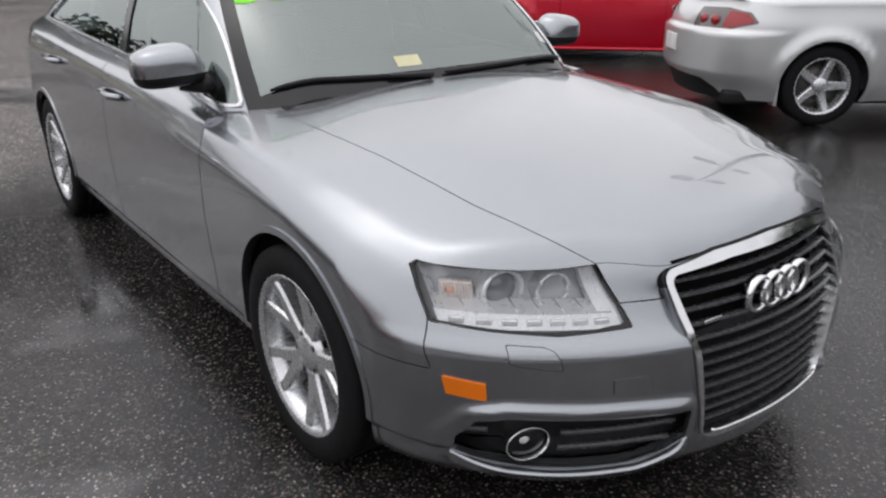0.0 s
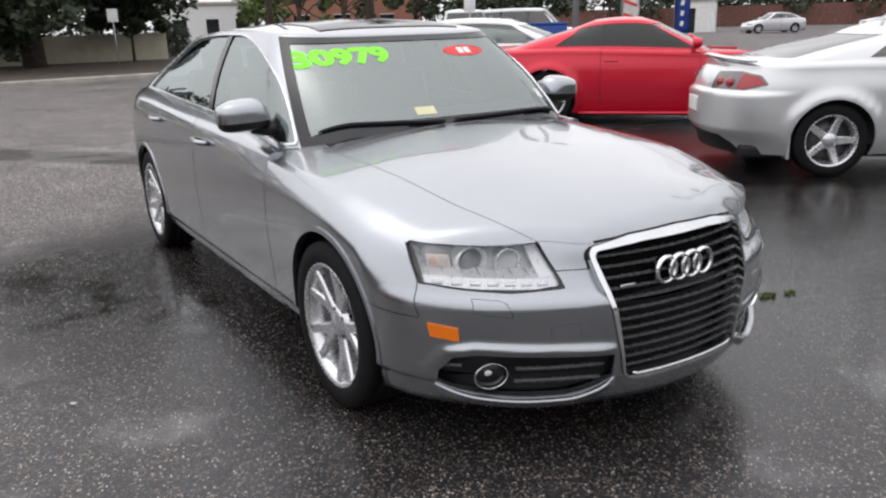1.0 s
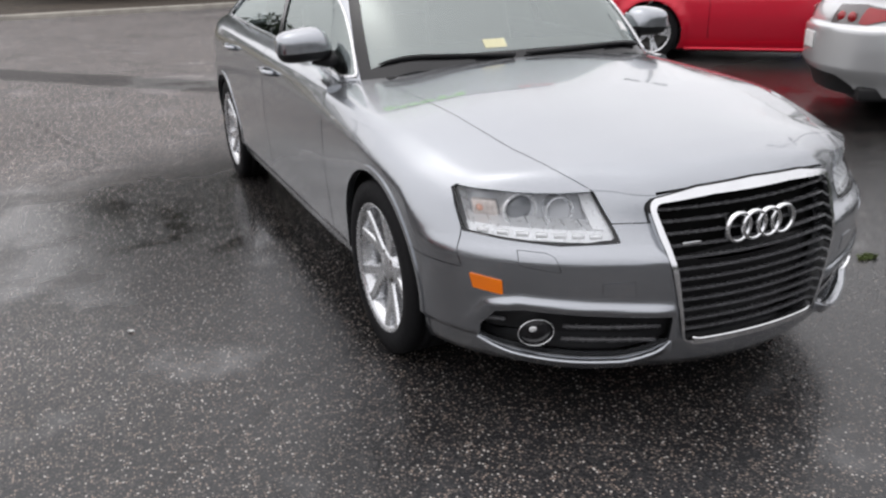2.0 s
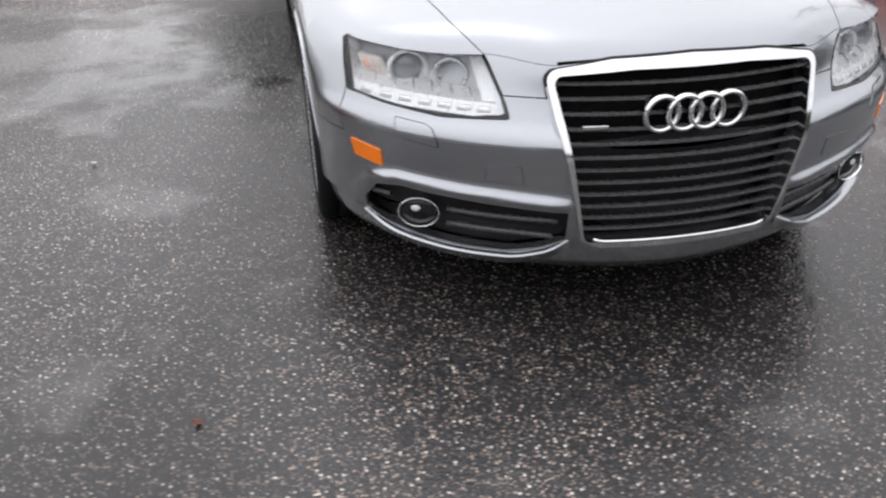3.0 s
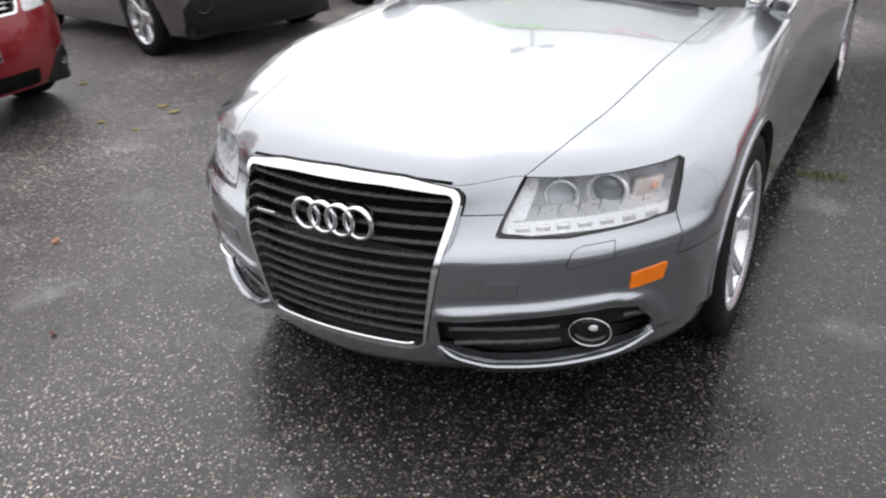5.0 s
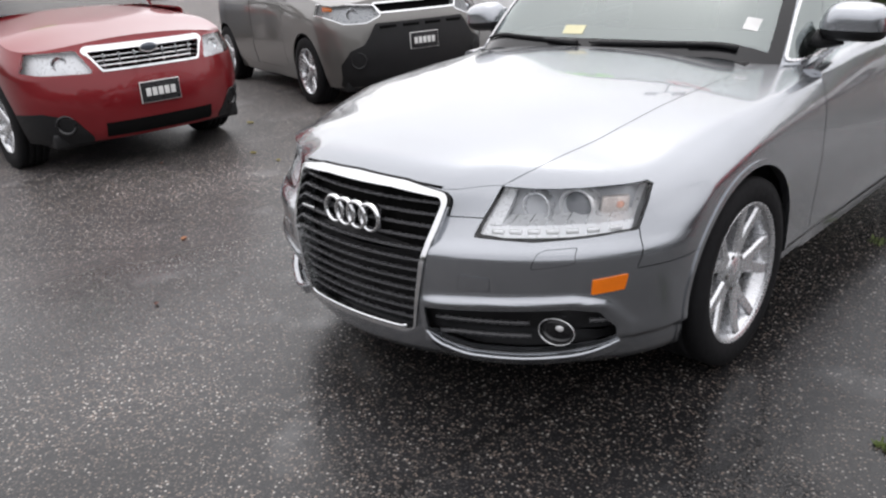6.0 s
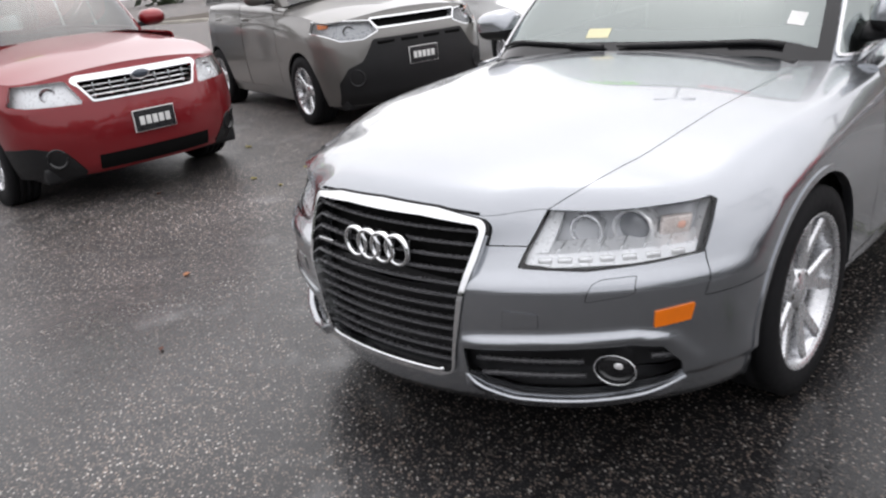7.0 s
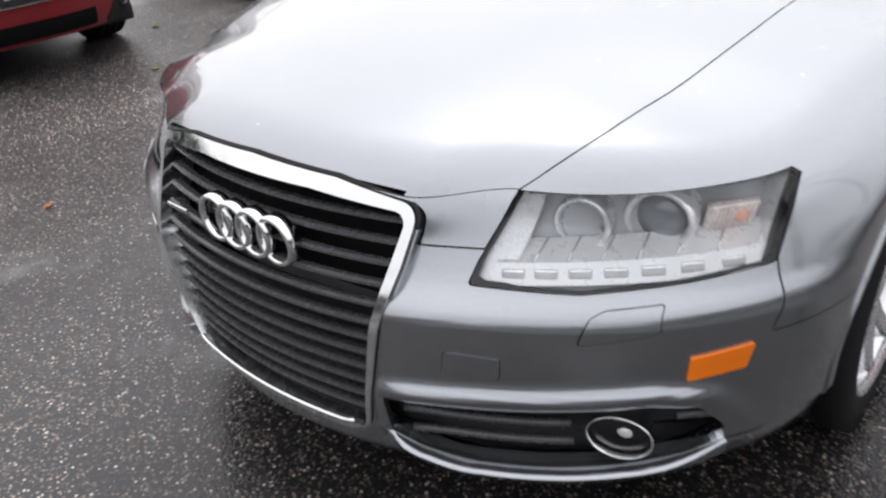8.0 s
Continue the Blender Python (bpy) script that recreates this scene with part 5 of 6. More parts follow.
def simple_car(name, label, paint, anchor, spot, heading, k, category="car"):
    """A parked car. anchor: local (x, y) that stands at the world spot; k: its sizes."""
    L, W, sill, zf, zr, sh, sh2 = k["L"], k["W"], k["sill"], k["zf"], k["zr"], k["sh"], k["sh2"]
    y1, y2, wr, rr = k["y1"], k["y2"], k["wr"], k["rr"]
    b = k.get("shape", Body)(
        depth=k.get("depth", 0.7), end=L - 0.75, tail=0.75, n=k.get("n", 2.3), tail_n=k.get("tail_n", 2.8),
        width=[(0.15, 0.90 * W), (0.35, 0.97 * W), (0.6, W), (sh - 0.1, 0.995 * W), (sh + 0.1, 0.96 * W)],
        nose=k.get("nose", [(0.18, 0.09), (0.32, 0.02), (0.5, 0.0), (zf - 0.22, 0.03), (zf, 0.10), (zf + 0.1, 0.16)]),
        along=[(0.0, 1.0), (y1, 1.0), (2.0, 0.98), (y2, 1.0), (L, 0.97)],
        rim_nose=0.12, rim_depth=k.get("depth", 0.7) - 0.1, rim_step=0.0,
        rim_x=[(0.1, 0.88 * W), (0.6, 0.93 * W), (1.2, 0.955 * W), (L - 0.8, 0.955 * W), (L, 0.90 * W)],
        rim_z=[(0.1, zf - 0.13), (0.4, zf - 0.07), (0.8, (zf + sh) / 2 - 0.01), (1.3, sh), (L - 0.9, sh2), (L, sh2)],
        low=[(0.0, sill), (L, sill)],
        spine=[(0.1, zf), (0.3, zf + 0.03), (0.8, (zf + zr) / 2 + 0.02), (k["house"]["f0"] + 0.1, zr)],
        belt_x=[(1.0, 0.89 * W), (L - 1.0, 0.87 * W), (L, 0.80 * W)],
        belt_z=[(1.0, sh + 0.05), (L - 1.2, sh2 + 0.07), (L, sh2 + 0.05)],
        house=dict(k["house"], w0=k["house"].get("w0", 0.87 * W)), tuck=0.7, house_n=k.get("house_n", 3.4))
    ob = thing(name, label, category)
    m = pose(0, 0, 0, 0, 0, heading + 90)
    off = m @ Vector((anchor[0], anchor[1], 0))
    ob.matrix_basis = pose(spot[0] - off.x, spot[1] - off.y, 0, 0, 0, heading + 90)
    ar = wr + 0.045
    arches = [lambda u, v, p: math.hypot(p.y - y1, p.z - wr) - ar, lambda u, v, p: math.hypot(p.y - y2, p.z - wr) - ar]
    doors = k["doors"]
    lamps = k.get("lamps")
    lamp_field = polygon_field(lamps, 0.01) if lamps else None
    lamp_y = k.get("lamp_y", 1.2)
    mouth = polygon_field(k["mouth"], 0.01) if "mouth" in k else None
    holes = list(arches)
    if lamps:
        holes.append(lambda u, v, p: lamp_field(p.x, p.z) if p.y < lamp_y + 0.002 and u <= 1.2 else 1.0)
    if mouth:
        holes.append(lambda u, v, p: mouth(p.x, p.z) if u < 1 else 1.0)

    def no_door(u, v, p):
        return min([1.0] + [max(a - p.y, p.y - c) - 0.003 for a, c in doors]) if p.z > sill + 0.10 else 1.0
    ss = steps(0, 1, 34) + steps(1, 2, 44)[1:] + steps(2, 3, 26)[1:]
    vv = steps(0, 1, 26)
    hd = k["house"]
    panel("body", [(b.skirt, ss, vv, holes + [no_door], False), (b.shoulder, [s for s in ss if s >= 0.95], steps(0, 1, 4), [no_door, lambda u, v, p: p.y - 1.15], False),
                   (lambda s, q: Vector((b.shoulder(s, 1.0).x * (1 - q), b.shoulder(s, 1.0).y, b.shoulder(s, 1.0).z + 0.03 * (1 - (1 - q) ** 2))), steps(1.4, 3.0, 30), steps(0, 1, 8), [lambda u, v, p: p.y - hd["b1"] - 0.1], False)], paint, ob, (1, -1))
    panel("bonnet", [(b.top, steps(0, W, 22), steps(0.1, hd["f0"] + 0.45, 36), [lambda u, v, p: p.y - (b.rim_y(p.x) if p.y < 0.9 else 0) - 0.003, lambda u, v, p: b.rim_x(p.y) - p.x - 0.003, lambda u, v, p: hd["f0"] + 0.05 + 0.35 * p.x ** 2 - p.y], False)], paint, ob, (1, -1))
    for sd in (1, -1):
        for a, c in doors:
            dz = [lambda u, v, p, a=a: p.y - a - 0.003, lambda u, v, p, c=c: c - 0.003 - p.y, lambda u, v, p: p.z - sill - 0.103] + arches
            d = panel("door", [(b.skirt, steps(0.95, 2, 44), vv, dz, False), (b.shoulder, steps(0.95, 2, 40), steps(0, 1, 4), dz, False)], paint, ob, (sd,))
            yh = c - 0.14
            x = b.rim_x(yh) * sd
            part("handle", tube([(x, yh - 0.1, sh - 0.04), (x + 0.025 * sd, yh - 0.06, sh - 0.035), (x + 0.025 * sd, yh + 0.06, sh - 0.035), (x, yh + 0.1, sh - 0.04)], 0.012, 6), paint, d)
    panel("inner_body", [(b.skirt, steps(0, 3, 50), steps(0.03, 0.98, 8), [lambda u, v, p: math.hypot(p.y - y1, p.z - wr) - ar - 0.02, lambda u, v, p: math.hypot(p.y - y2, p.z - wr) - ar - 0.02], False)], BLACK, ob, (1, -1), 0.0, lift=-0.06)
    part("underbody", box(2 * W - 0.30, L - 0.45, 0.12, pose(0, L / 2, sill + 0.02), 0.03), BLACK, ob)
    # greenhouse
    hs_, hh_ = steps(0, 1, 26) + steps(1, 2, 36)[1:] + steps(2, 3, 18)[1:], steps(0, 1, 14)

    def frac(p, h):
        return p.x / (b.gh["w0"] + (hd["w1"] - b.gh["w0"]) * h + 0.022 * math.sin(math.pi * h))
    screen = lambda u, v, p: min((0.90 + 0.04 * v - frac(p, v)) * 0.7, (0.96 - v) * 0.5, 1.0 if u < 1 else -1.0)
    ya, yk, yc, yl = k["glass"]
    side = lambda u, v, p: min((p.y - ya - yk * v) * 0.7, (yc - yl * v - p.y) * 0.7, (v - 0.06) * 0.4, (0.90 - v) * 0.4, frac(p, v) * 10 - 9.0)
    back = lambda u, v, p: min((0.88 - frac(p, v)) * 0.7, (v - 0.10) * 0.5, (0.93 - v) * 0.5, 1.0 if u > 2 else -1.0)
    frame_ = panel("roof", [(b.house, hs_, hh_, [lambda u, v, p: -screen(u, v, p), lambda u, v, p: -side(u, v, p), lambda u, v, p: -back(u, v, p), lambda u, v, p: p.y - hd["f0"] - 0.05], False), (b.roof, hs_, steps(0, 1, 8), [], False)], paint, ob, (1, -1), 0.02)
    gl = k.get("glassmat", CARGLASS)
    panel("windscreen", [(b.house, hs_, hh_, [screen], False)], CARGLASS, ob, (1, -1), 0.004, lift=-0.004)
    panel("rear_window", [(b.house, hs_, hh_, [back], False)], gl, ob, (1, -1), 0.004, lift=-0.004)
    posts = k["posts"]
    for sd in (1, -1):
        edges = [-9.0] + posts + [99.0]
        for a, c in zip(edges, edges[1:]):
            panel("side_window", [(b.house, hs_, hh_, [side, lambda u, v, p, a=a: p.y - a - 0.025, lambda u, v, p, c=c: c - 0.025 - p.y], False)], gl, ob, (sd,), 0.004, lift=-0.004)
        for a in posts:
            panel("door_post", [(b.house, hs_, hh_, [side, lambda u, v, p, a=a: 0.025 - abs(p.y - a)], False)], GLOSSBLACK, ob, (sd,), 0.01)
        zb = b.belt_z(hd["f0"] + 0.45)
        bm = bmesh.new()
        bmesh.ops.create_uvsphere(bm, u_segments=18, v_segments=12, radius=1.0)
        for v in bm.verts:
            v.co.x = math.copysign(abs(v.co.x) ** 0.7, v.co.x)
            v.co.y = min(v.co.y, 0.3)
        bmesh.ops.transform(bm, matrix=pose((W + 0.06) * sd, k["mirror"], zb + 0.09) @ Matrix.Diagonal((0.12, 0.10, 0.075, 1)), verts=bm.verts)
        mr = part("door_mirror", bm, paint, ob)
        part("mirror_arm", box(0.16, 0.06, 0.04, pose((W - 0.06) * sd, k["mirror"], zb + 0.04), 0.012), BLACK, mr)
    for x, y in ((W - 0.115, y1), (-W + 0.115, y1), (W - 0.115, y2), (-W + 0.115, y2)):
        make_wheel(ob, (x, y, wr), 0 if x > 0 else 180, rr, wr, 0.21, k.get("spokes", 5), ALLOY, k.get("twin", 0.0), lugs=False)
    if lamps:
        for sd in (1, -1):
            ll = panel("headlamp", [(b.skirt, steps(0.1, 1.2, 50), steps(0.4, 1, 40), [lambda u, v, p: -lamp_field(p.x, p.z) - 0.003, lambda u, v, p: lamp_y - p.y], False)], LENS, ob, (sd,), 0.01, "clear headlamp")
            panel("housing", [(b.skirt, steps(0.1, 1.2, 34), steps(0.4, 1, 26), [lambda u, v, p: -lamp_field(p.x, p.z) + 0.02, lambda u, v, p: lamp_y + 0.03 - p.y], False)], k.get("lampmat", LAMPGREY), ll, (sd,), 0.03, lift=-0.05)
            if k.get("lamp_trim"):
                panel("lamp_trim", [(b.skirt, steps(0.1, 1.2, 60), steps(0.4, 1, 50), [lambda u, v, p: lamp_field(p.x, p.z) + 0.006, lambda u, v, p: 0.002 - lamp_field(p.x, p.z), lambda u, v, p: lamp_y - p.y], False)], CHROME, ll, (sd,), 0.004, lift=0.002)
            cx, cz = k["bright_spot"]
            p, n = on_skirt(b, cx * sd, cz)
            bm = lathe([(-0.05, 0.045), (-0.01, 0.05), (0.0, 0.053), (0.0, 0.045), (-0.03, 0.022), (-0.02, 0.0005)], 24, "y")
            bmesh.ops.transform(bm, matrix=Matrix.Translation(p + Vector((0, 0.05, 0))) @ pose(0, 0, 0, 0, 0, 180 + sd * 14), verts=bm.verts)
            part("bowl", bm, CHROME, ll)
            if "blinker" in k:
                bx, bz = k["blinker"]
                p, n = on_skirt(b, bx * sd, bz)
                part("indicator", box(0.10, 0.03, 0.045, Matrix.Translation(p - n * 0.035) @ pose(0, 0, 0, 0, 0, sd * 45), 0.01), AMBER, ll, "amber indicator")
    if mouth:
        # the mouth's inner shade is painted as a near-black sheet
        panel("grille_recess", [(b.skirt, steps(0, 1, 34), steps(0, 1, 40), [lambda u, v, p: 0.01 - mouth(p.x, p.z)], False)], RECESS_SHADE, ob, (1, -1), 0.0, lift=-0.05)
    return ob, b


def plate_on(ob, b, z, frame_mat, y_back=None, w=0.31, h=0.155):
    """A dealer plate: dark plate in a bright frame with pale bars for its writing."""
    if y_back is None:
        p = on_skirt(b, 0.0, z)[0]
        y, s = p.y - 0.012, 1
    else:
        y, s = y_back, -1
    pl = part("plate", box(w, 0.012, h, pose(0, y, z), 0.005), frame_mat, ob, "dealer plate with a bright border")
    if s > 0:
        part("plate_face", box(w - 0.009, 0.006, h - 0.009, pose(0, y - 0.006, z), 0.002), PLATE, pl)
        for k in range(5):
            part("plate_writing", box((w - 0.07) / 5 - 0.012, 0.004, 0.060, pose((k - 2) * (w - 0.07) / 5, y - 0.0105, z), 0.001), WHITEPL, pl)
    return pl


def sheet_slats(ob, b, name, field, z0, z1, n, mat, r=0.01, x_most=0.6, inset=0.012):
    for i in range(n):
        z = z0 + (z1 - z0) * i / max(1, n - 1)
        x = 0.0
        while field(x + 0.01, z) < 0 and x < x_most:
            x += 0.01
        if x > 0.05:
            pts = [Vector((q, on_skirt(b, q, z)[0].y + inset, z)) for q in steps(-x, x, 12)]
            part(name, tube(pts, r, 6), mat, ob)


# dark red sports utility
suv, sb = simple_car("sport_utility_car", "dark red sport utility vehicle with chrome grille and a dealer plate", MAROON, (0.0, 0.0), (-3.76, 1.30), -2, dict(
    L=4.56, W=0.89, sill=0.24, zf=0.95, zr=1.14, sh=1.02, sh2=1.06, y1=0.92, y2=3.53, wr=0.345, rr=0.22, spokes=5, twin=0.2, n=2.6,
    doors=[(1.55, 2.55), (2.56, 3.45)], posts=[2.55, 3.4], glass=(1.62, 0.52, 4.3, 0.25), mirror=1.72,
    lamps=[(0.44, 0.735), (0.74, 0.745), (0.88, 0.78), (0.92, 0.87), (0.50, 0.875)], lamp_y=0.40, lampmat=LAMPSILVER, bright_spot=(0.60, 0.805), mouth=[(-0.36, 0.75), (0.36, 0.75), (0.42, 0.86), (-0.42, 0.86)],
    house=dict(f0=1.32, f1=1.98, b0=4.48, b1=4.15, dn=0.40, dt=0.30, w1=0.66, cowl=1.12, z1=1.66, arch=0.03, dome=0.07)))
suv_mouth = polygon_field([(-0.36, 0.75), (0.36, 0.75), (0.42, 0.86), (-0.42, 0.86)], 0.01)
sheet_slats(suv, sb, "grille_bar", suv_mouth, 0.765, 0.83, 3, CHROME, 0.007, inset=0.03)
for x in steps(-0.33, 0.33, 6):
    p = on_skirt(sb, x, 0.80)[0]
    part("grille_rib", box(0.012, 0.02, 0.10, pose(x, p.y + 0.03, 0.80), 0.003), CHROME, suv)
panel("grille_surround", [(lambda x, z: on_skirt(sb, x, z)[0] + Vector((0, -0.012, 0)), steps(0, 0.5, 24), steps(0.71, 0.925, 22), [lambda u, v, p: suv_mouth(p.x, p.z) + 0.002, lambda u, v, p: 0.013 + 0.026 * smooth_step(0.83, 0.88, p.z) - suv_mouth(p.x, p.z)], False)], CHROME, suv, (1, -1), 0.02, "broad chrome grille surround")
p = on_skirt(sb, 0, 0.86)[0]
bm = bmesh.new()
bmesh.ops.create_uvsphere(bm, u_segments=24, v_segments=12, radius=1.0)
bmesh.ops.transform(bm, matrix=pose(0, p.y - 0.02, 0.862) @ Matrix.Diagonal((0.075, 0.014, 0.042, 1)), verts=bm.verts)
badge = part("oval_badge", bm, CHROME, suv)
bm = bmesh.new()
bmesh.ops.create_uvsphere(bm, u_segments=24, v_segments=12, radius=1.0)
bmesh.ops.transform(bm, matrix=pose(0, p.y - 0.026, 0.862) @ Matrix.Diagonal((0.062, 0.012, 0.031, 1)), verts=bm.verts)
part("badge_centre", bm, BLUEGREY, badge)
part("windscreen_marking", box(0.26, 0.004, 0.10, pose(-0.19, 1.807, 1.546, -50.7), 0.001), GREEN, suv, "green painted mark on the windscreen")
plate_on(suv, sb, 0.545, WHITEPL)
for sd in (1, -1):
    cf = polygon_field([(0.52, 0.26), (0.62, 0.40), (0.78, 0.45), (0.86, 0.44), (0.87, 0.26)], 0.02)
    panel("bumper_cladding", [(sb.skirt, steps(0.2, 1.3, 50), steps(0, 0.6, 30), [lambda u, v, p: -cf(p.x, p.z), lambda u, v, p: math.hypot(p.y - 0.92, p.z - 0.345) - 0.395, lambda u, v, p: 0.8 - p.y], False)], BLACK, suv, (sd,), 0.03, "black plastic bumper corner", lift=0.006)
    p, n = on_skirt(sb, 0.66 * sd, 0.38)
    bm = lathe([(-0.01, 0.075), (0.014, 0.072), (0.012, 0.055), (-0.02, 0.05), (-0.02, 0.0005)], 24, "y")
    bmesh.ops.transform(bm, matrix=Matrix.Translation(p) @ pose(0, 0, 0, 0, 0, 180 + sd * 30), verts=bm.verts)
    part("fog_lamp_bezel", bm, GLOSSBLACK, suv)
# shade along the bumper's lower edge, painted as a near-black patch
low_f = polygon_field([(-0.40, 0.275), (0.40, 0.275), (0.42, 0.345), (-0.42, 0.345)], 0.02)
panel("lower_bumper_shade", [(lambda x, z: on_skirt(sb, x, z)[0] + Vector((0, -0.003, 0)), steps(0, 0.42, 20), steps(0.26, 0.43, 12), [lambda u, v, p: -low_f(p.x, p.z)], False)], RECESS_SHADE, suv, (1, -1), 0.004)

# grey boxy hatchback
hatch, hb = simple_car("boxy_hatchback", "warm grey boxy hatchback with black lower bumper and a dealer plate", GREYCAR, (-0.82, 0.84), (-4.70, 3.42), -14, dict(
    L=4.14, W=0.90, sill=0.20, zf=1.03, zr=1.17, sh=1.05, sh2=1.12, y1=0.84, y2=3.41, wr=0.33, rr=0.225, spokes=5, twin=0.16, n=2.9, depth=0.62,
    doors=[(1.42, 2.42), (2.43, 3.3)], posts=[2.42, 3.28], glass=(1.50, 0.42, 4.0, 0.15), mirror=1.60,
    lamps=[(0.42, 0.86), (0.56, 0.805), (0.74, 0.805), (0.93, 0.92), (0.93, 0.975), (0.70, 0.965), (0.46, 0.945)], lamp_y=0.55, lamp_trim=True, bright_spot=(0.64, 0.88), blinker=(0.82, 0.945), lampmat=LAMPGREY, mouth=[(-0.40, 0.895), (0.40, 0.895), (0.44, 0.955), (-0.44, 0.955)],
    house=dict(f0=1.22, f1=1.72, b0=4.08, b1=3.85, dn=0.36, dt=0.25, w1=0.70, cowl=1.16, z1=1.58, arch=0.02, dome=0.06)))
hm = polygon_field([(-0.40, 0.895), (0.40, 0.895), (0.44, 0.955), (-0.44, 0.955)], 0.01)
panel("grille_ring", [(lambda x, z: on_skirt(hb, x, z)[0] + Vector((0, -0.008, 0)), steps(0, 0.5, 24), steps(0.865, 0.99, 20), [lambda u, v, p: hm(p.x, p.z) + 0.004, lambda u, v, p: 0.012 - hm(p.x, p.z)], False)], CHROME, hatch, (1, -1), 0.015, "chrome grille ring")
hl = polygon_field([(-0.74, 0.24), (0.74, 0.24), (0.76, 0.42), (0.70, 0.53), (0.58, 0.58), (0.51, 0.68), (0.46, 0.76), (-0.46, 0.76), (-0.51, 0.68), (-0.58, 0.58), (-0.70, 0.53), (-0.76, 0.42)], 0.03)
panel("lower_grille", [(hb.skirt, steps(0, 1, 50), steps(0, 0.85, 40), [lambda u, v, p: 0.0 - hl(p.x, p.z)], False)], BLACK, hatch, (1, -1), 0.01, "black lower bumper insert", lift=0.008)
for x in (-0.36, -0.12, 0.12, 0.36):
    p = on_skirt(hb, x, 0.755)[0]
    # near-black blocks paint the shade of the bumper slots
    part("bumper_slot", box(0.17, 0.02, 0.026, pose(x, p.y - 0.008, 0.755), 0.006), RECESS_SHADE, hatch)
for sd in (1, -1):
    p, n = on_skirt(hb, 0.66 * sd, 0.46)
    bm = lathe([(-0.02, 0.085), (0.012, 0.082), (0.010, 0.062), (-0.02, 0.055), (-0.02, 0.0005)], 24, "y")
    bmesh.ops.transform(bm, matrix=Matrix.Translation(p) @ pose(0, 0, 0, 0, 0, 180 + sd * 32), verts=bm.verts)
    part("fog_lamp_bezel", bm, BLACK, hatch)
plate_on(hatch, hb, 0.60, WHITEPL)

# white saloon beside the hatchback
white_car, wb = simple_car("white_saloon", "white saloon parked beside the grey hatchback", WHITE, (-0.80, 0.92), (-4.2, 6.0), -19, dict(
    L=4.75, W=0.90, sill=0.19, zf=0.74, zr=0.98, sh=0.88, sh2=0.95, y1=0.92, y2=3.70, wr=0.33, rr=0.225, spokes=5, twin=0.2,
    doors=[(1.55, 2.6), (2.61, 3.55)], posts=[2.6], glass=(1.62, 0.62, 4.0, 0.62), mirror=1.68,
    lamps=[(0.50, 0.60), (0.78, 0.64), (0.80, 0.72), (0.54, 0.70)], bright_spot=(0.64, 0.66), mouth=[(-0.30, 0.40), (0.30, 0.40), (0.36, 0.64), (-0.36, 0.64)],
    house=dict(f0=1.36, f1=1.95, b0=4.4, b1=3.6, dn=0.42, dt=0.40, w1=0.60, cowl=0.98, z1=1.41, arch=0.045, dome=0.05)))

# red coupe
coupe, cb = simple_car("red_coupe", "bright red two-door coupe with dark windows", RED, (-0.80, 3.94), (5.11, 7.17), -47, dict(
    L=4.84, W=0.955, sill=0.16, zf=0.80, zr=0.98, sh=0.90, sh2=0.97, y1=0.93, y2=3.78, wr=0.36, rr=0.265, spokes=5, twin=0.12, shape=CoupeBody,
    doors=[(1.75, 3.05)], posts=[3.02], glass=(1.78, 0.66, 3.72, 0.42), mirror=1.84, glassmat=DARKGLASS,
    lamps=[(0.50, 0.62), (0.80, 0.64), (0.80, 0.72), (0.52, 0.72)], bright_spot=(0.66, 0.67),
    house=dict(f0=1.55, f1=2.28, b0=4.40, b1=3.45, dn=0.42, dt=0.42, w1=0.62, cowl=0.95, z1=1.385, arch=0.06, dome=0.05)))
part("yellow_mark", box(0.14, 0.01, 0.05, pose(-0.50, 2.24, 1.27, -40, 0, 14), 0.003), STICKER_YEL, coupe)
for sd in (1, -1):
    part("side_skirt", tube([(0.945 * sd, y, 0.17) for y in steps(1.42, 3.33, 8)], 0.035, 8, 0.6), RED, coupe)

# silver sports car, its tail towards the saloon
sport, rb = simple_car("silver_sports_car", "silver sports coupe with red tail lamps and a rear spoiler", SILVER, (-0.80, 3.62), (4.64, 2.45), -36, dict(
    L=4.58, W=0.885, sill=0.19, zf=0.75, zr=0.98, sh=0.89, sh2=0.95, y1=0.92, y2=3.62, wr=0.322, rr=0.228, spokes=5, tail_n=2.5, shape=FlaredBody,
    doors=[(1.55, 2.62)], posts=[2.65], glass=(1.66, 0.62, 3.35, 0.35), mirror=1.75, glassmat=REARGLASS,
    lamps=[(0.50, 0.56), (0.78, 0.60), (0.78, 0.68), (0.52, 0.66)], bright_spot=(0.64, 0.62),
    house=dict(f0=1.36, f1=2.0, b0=4.15, b1=3.15, dn=0.42, dt=0.45, w1=0.58, cowl=0.95, z1=1.315, arch=0.06, dome=0.045)))


def tail_panel(ob, b, name, poly, mat, sides, label="", lift=0.004, holes=()):
    f = polygon_field(poly, 0.012)
    return panel(name, [(b.skirt, steps(1.9, 3.0, 60), steps(0.0, 1, 44), [lambda u, v, p: -f(p.x, p.z)], False)], mat, ob, sides, 0.006, label, lift=lift)


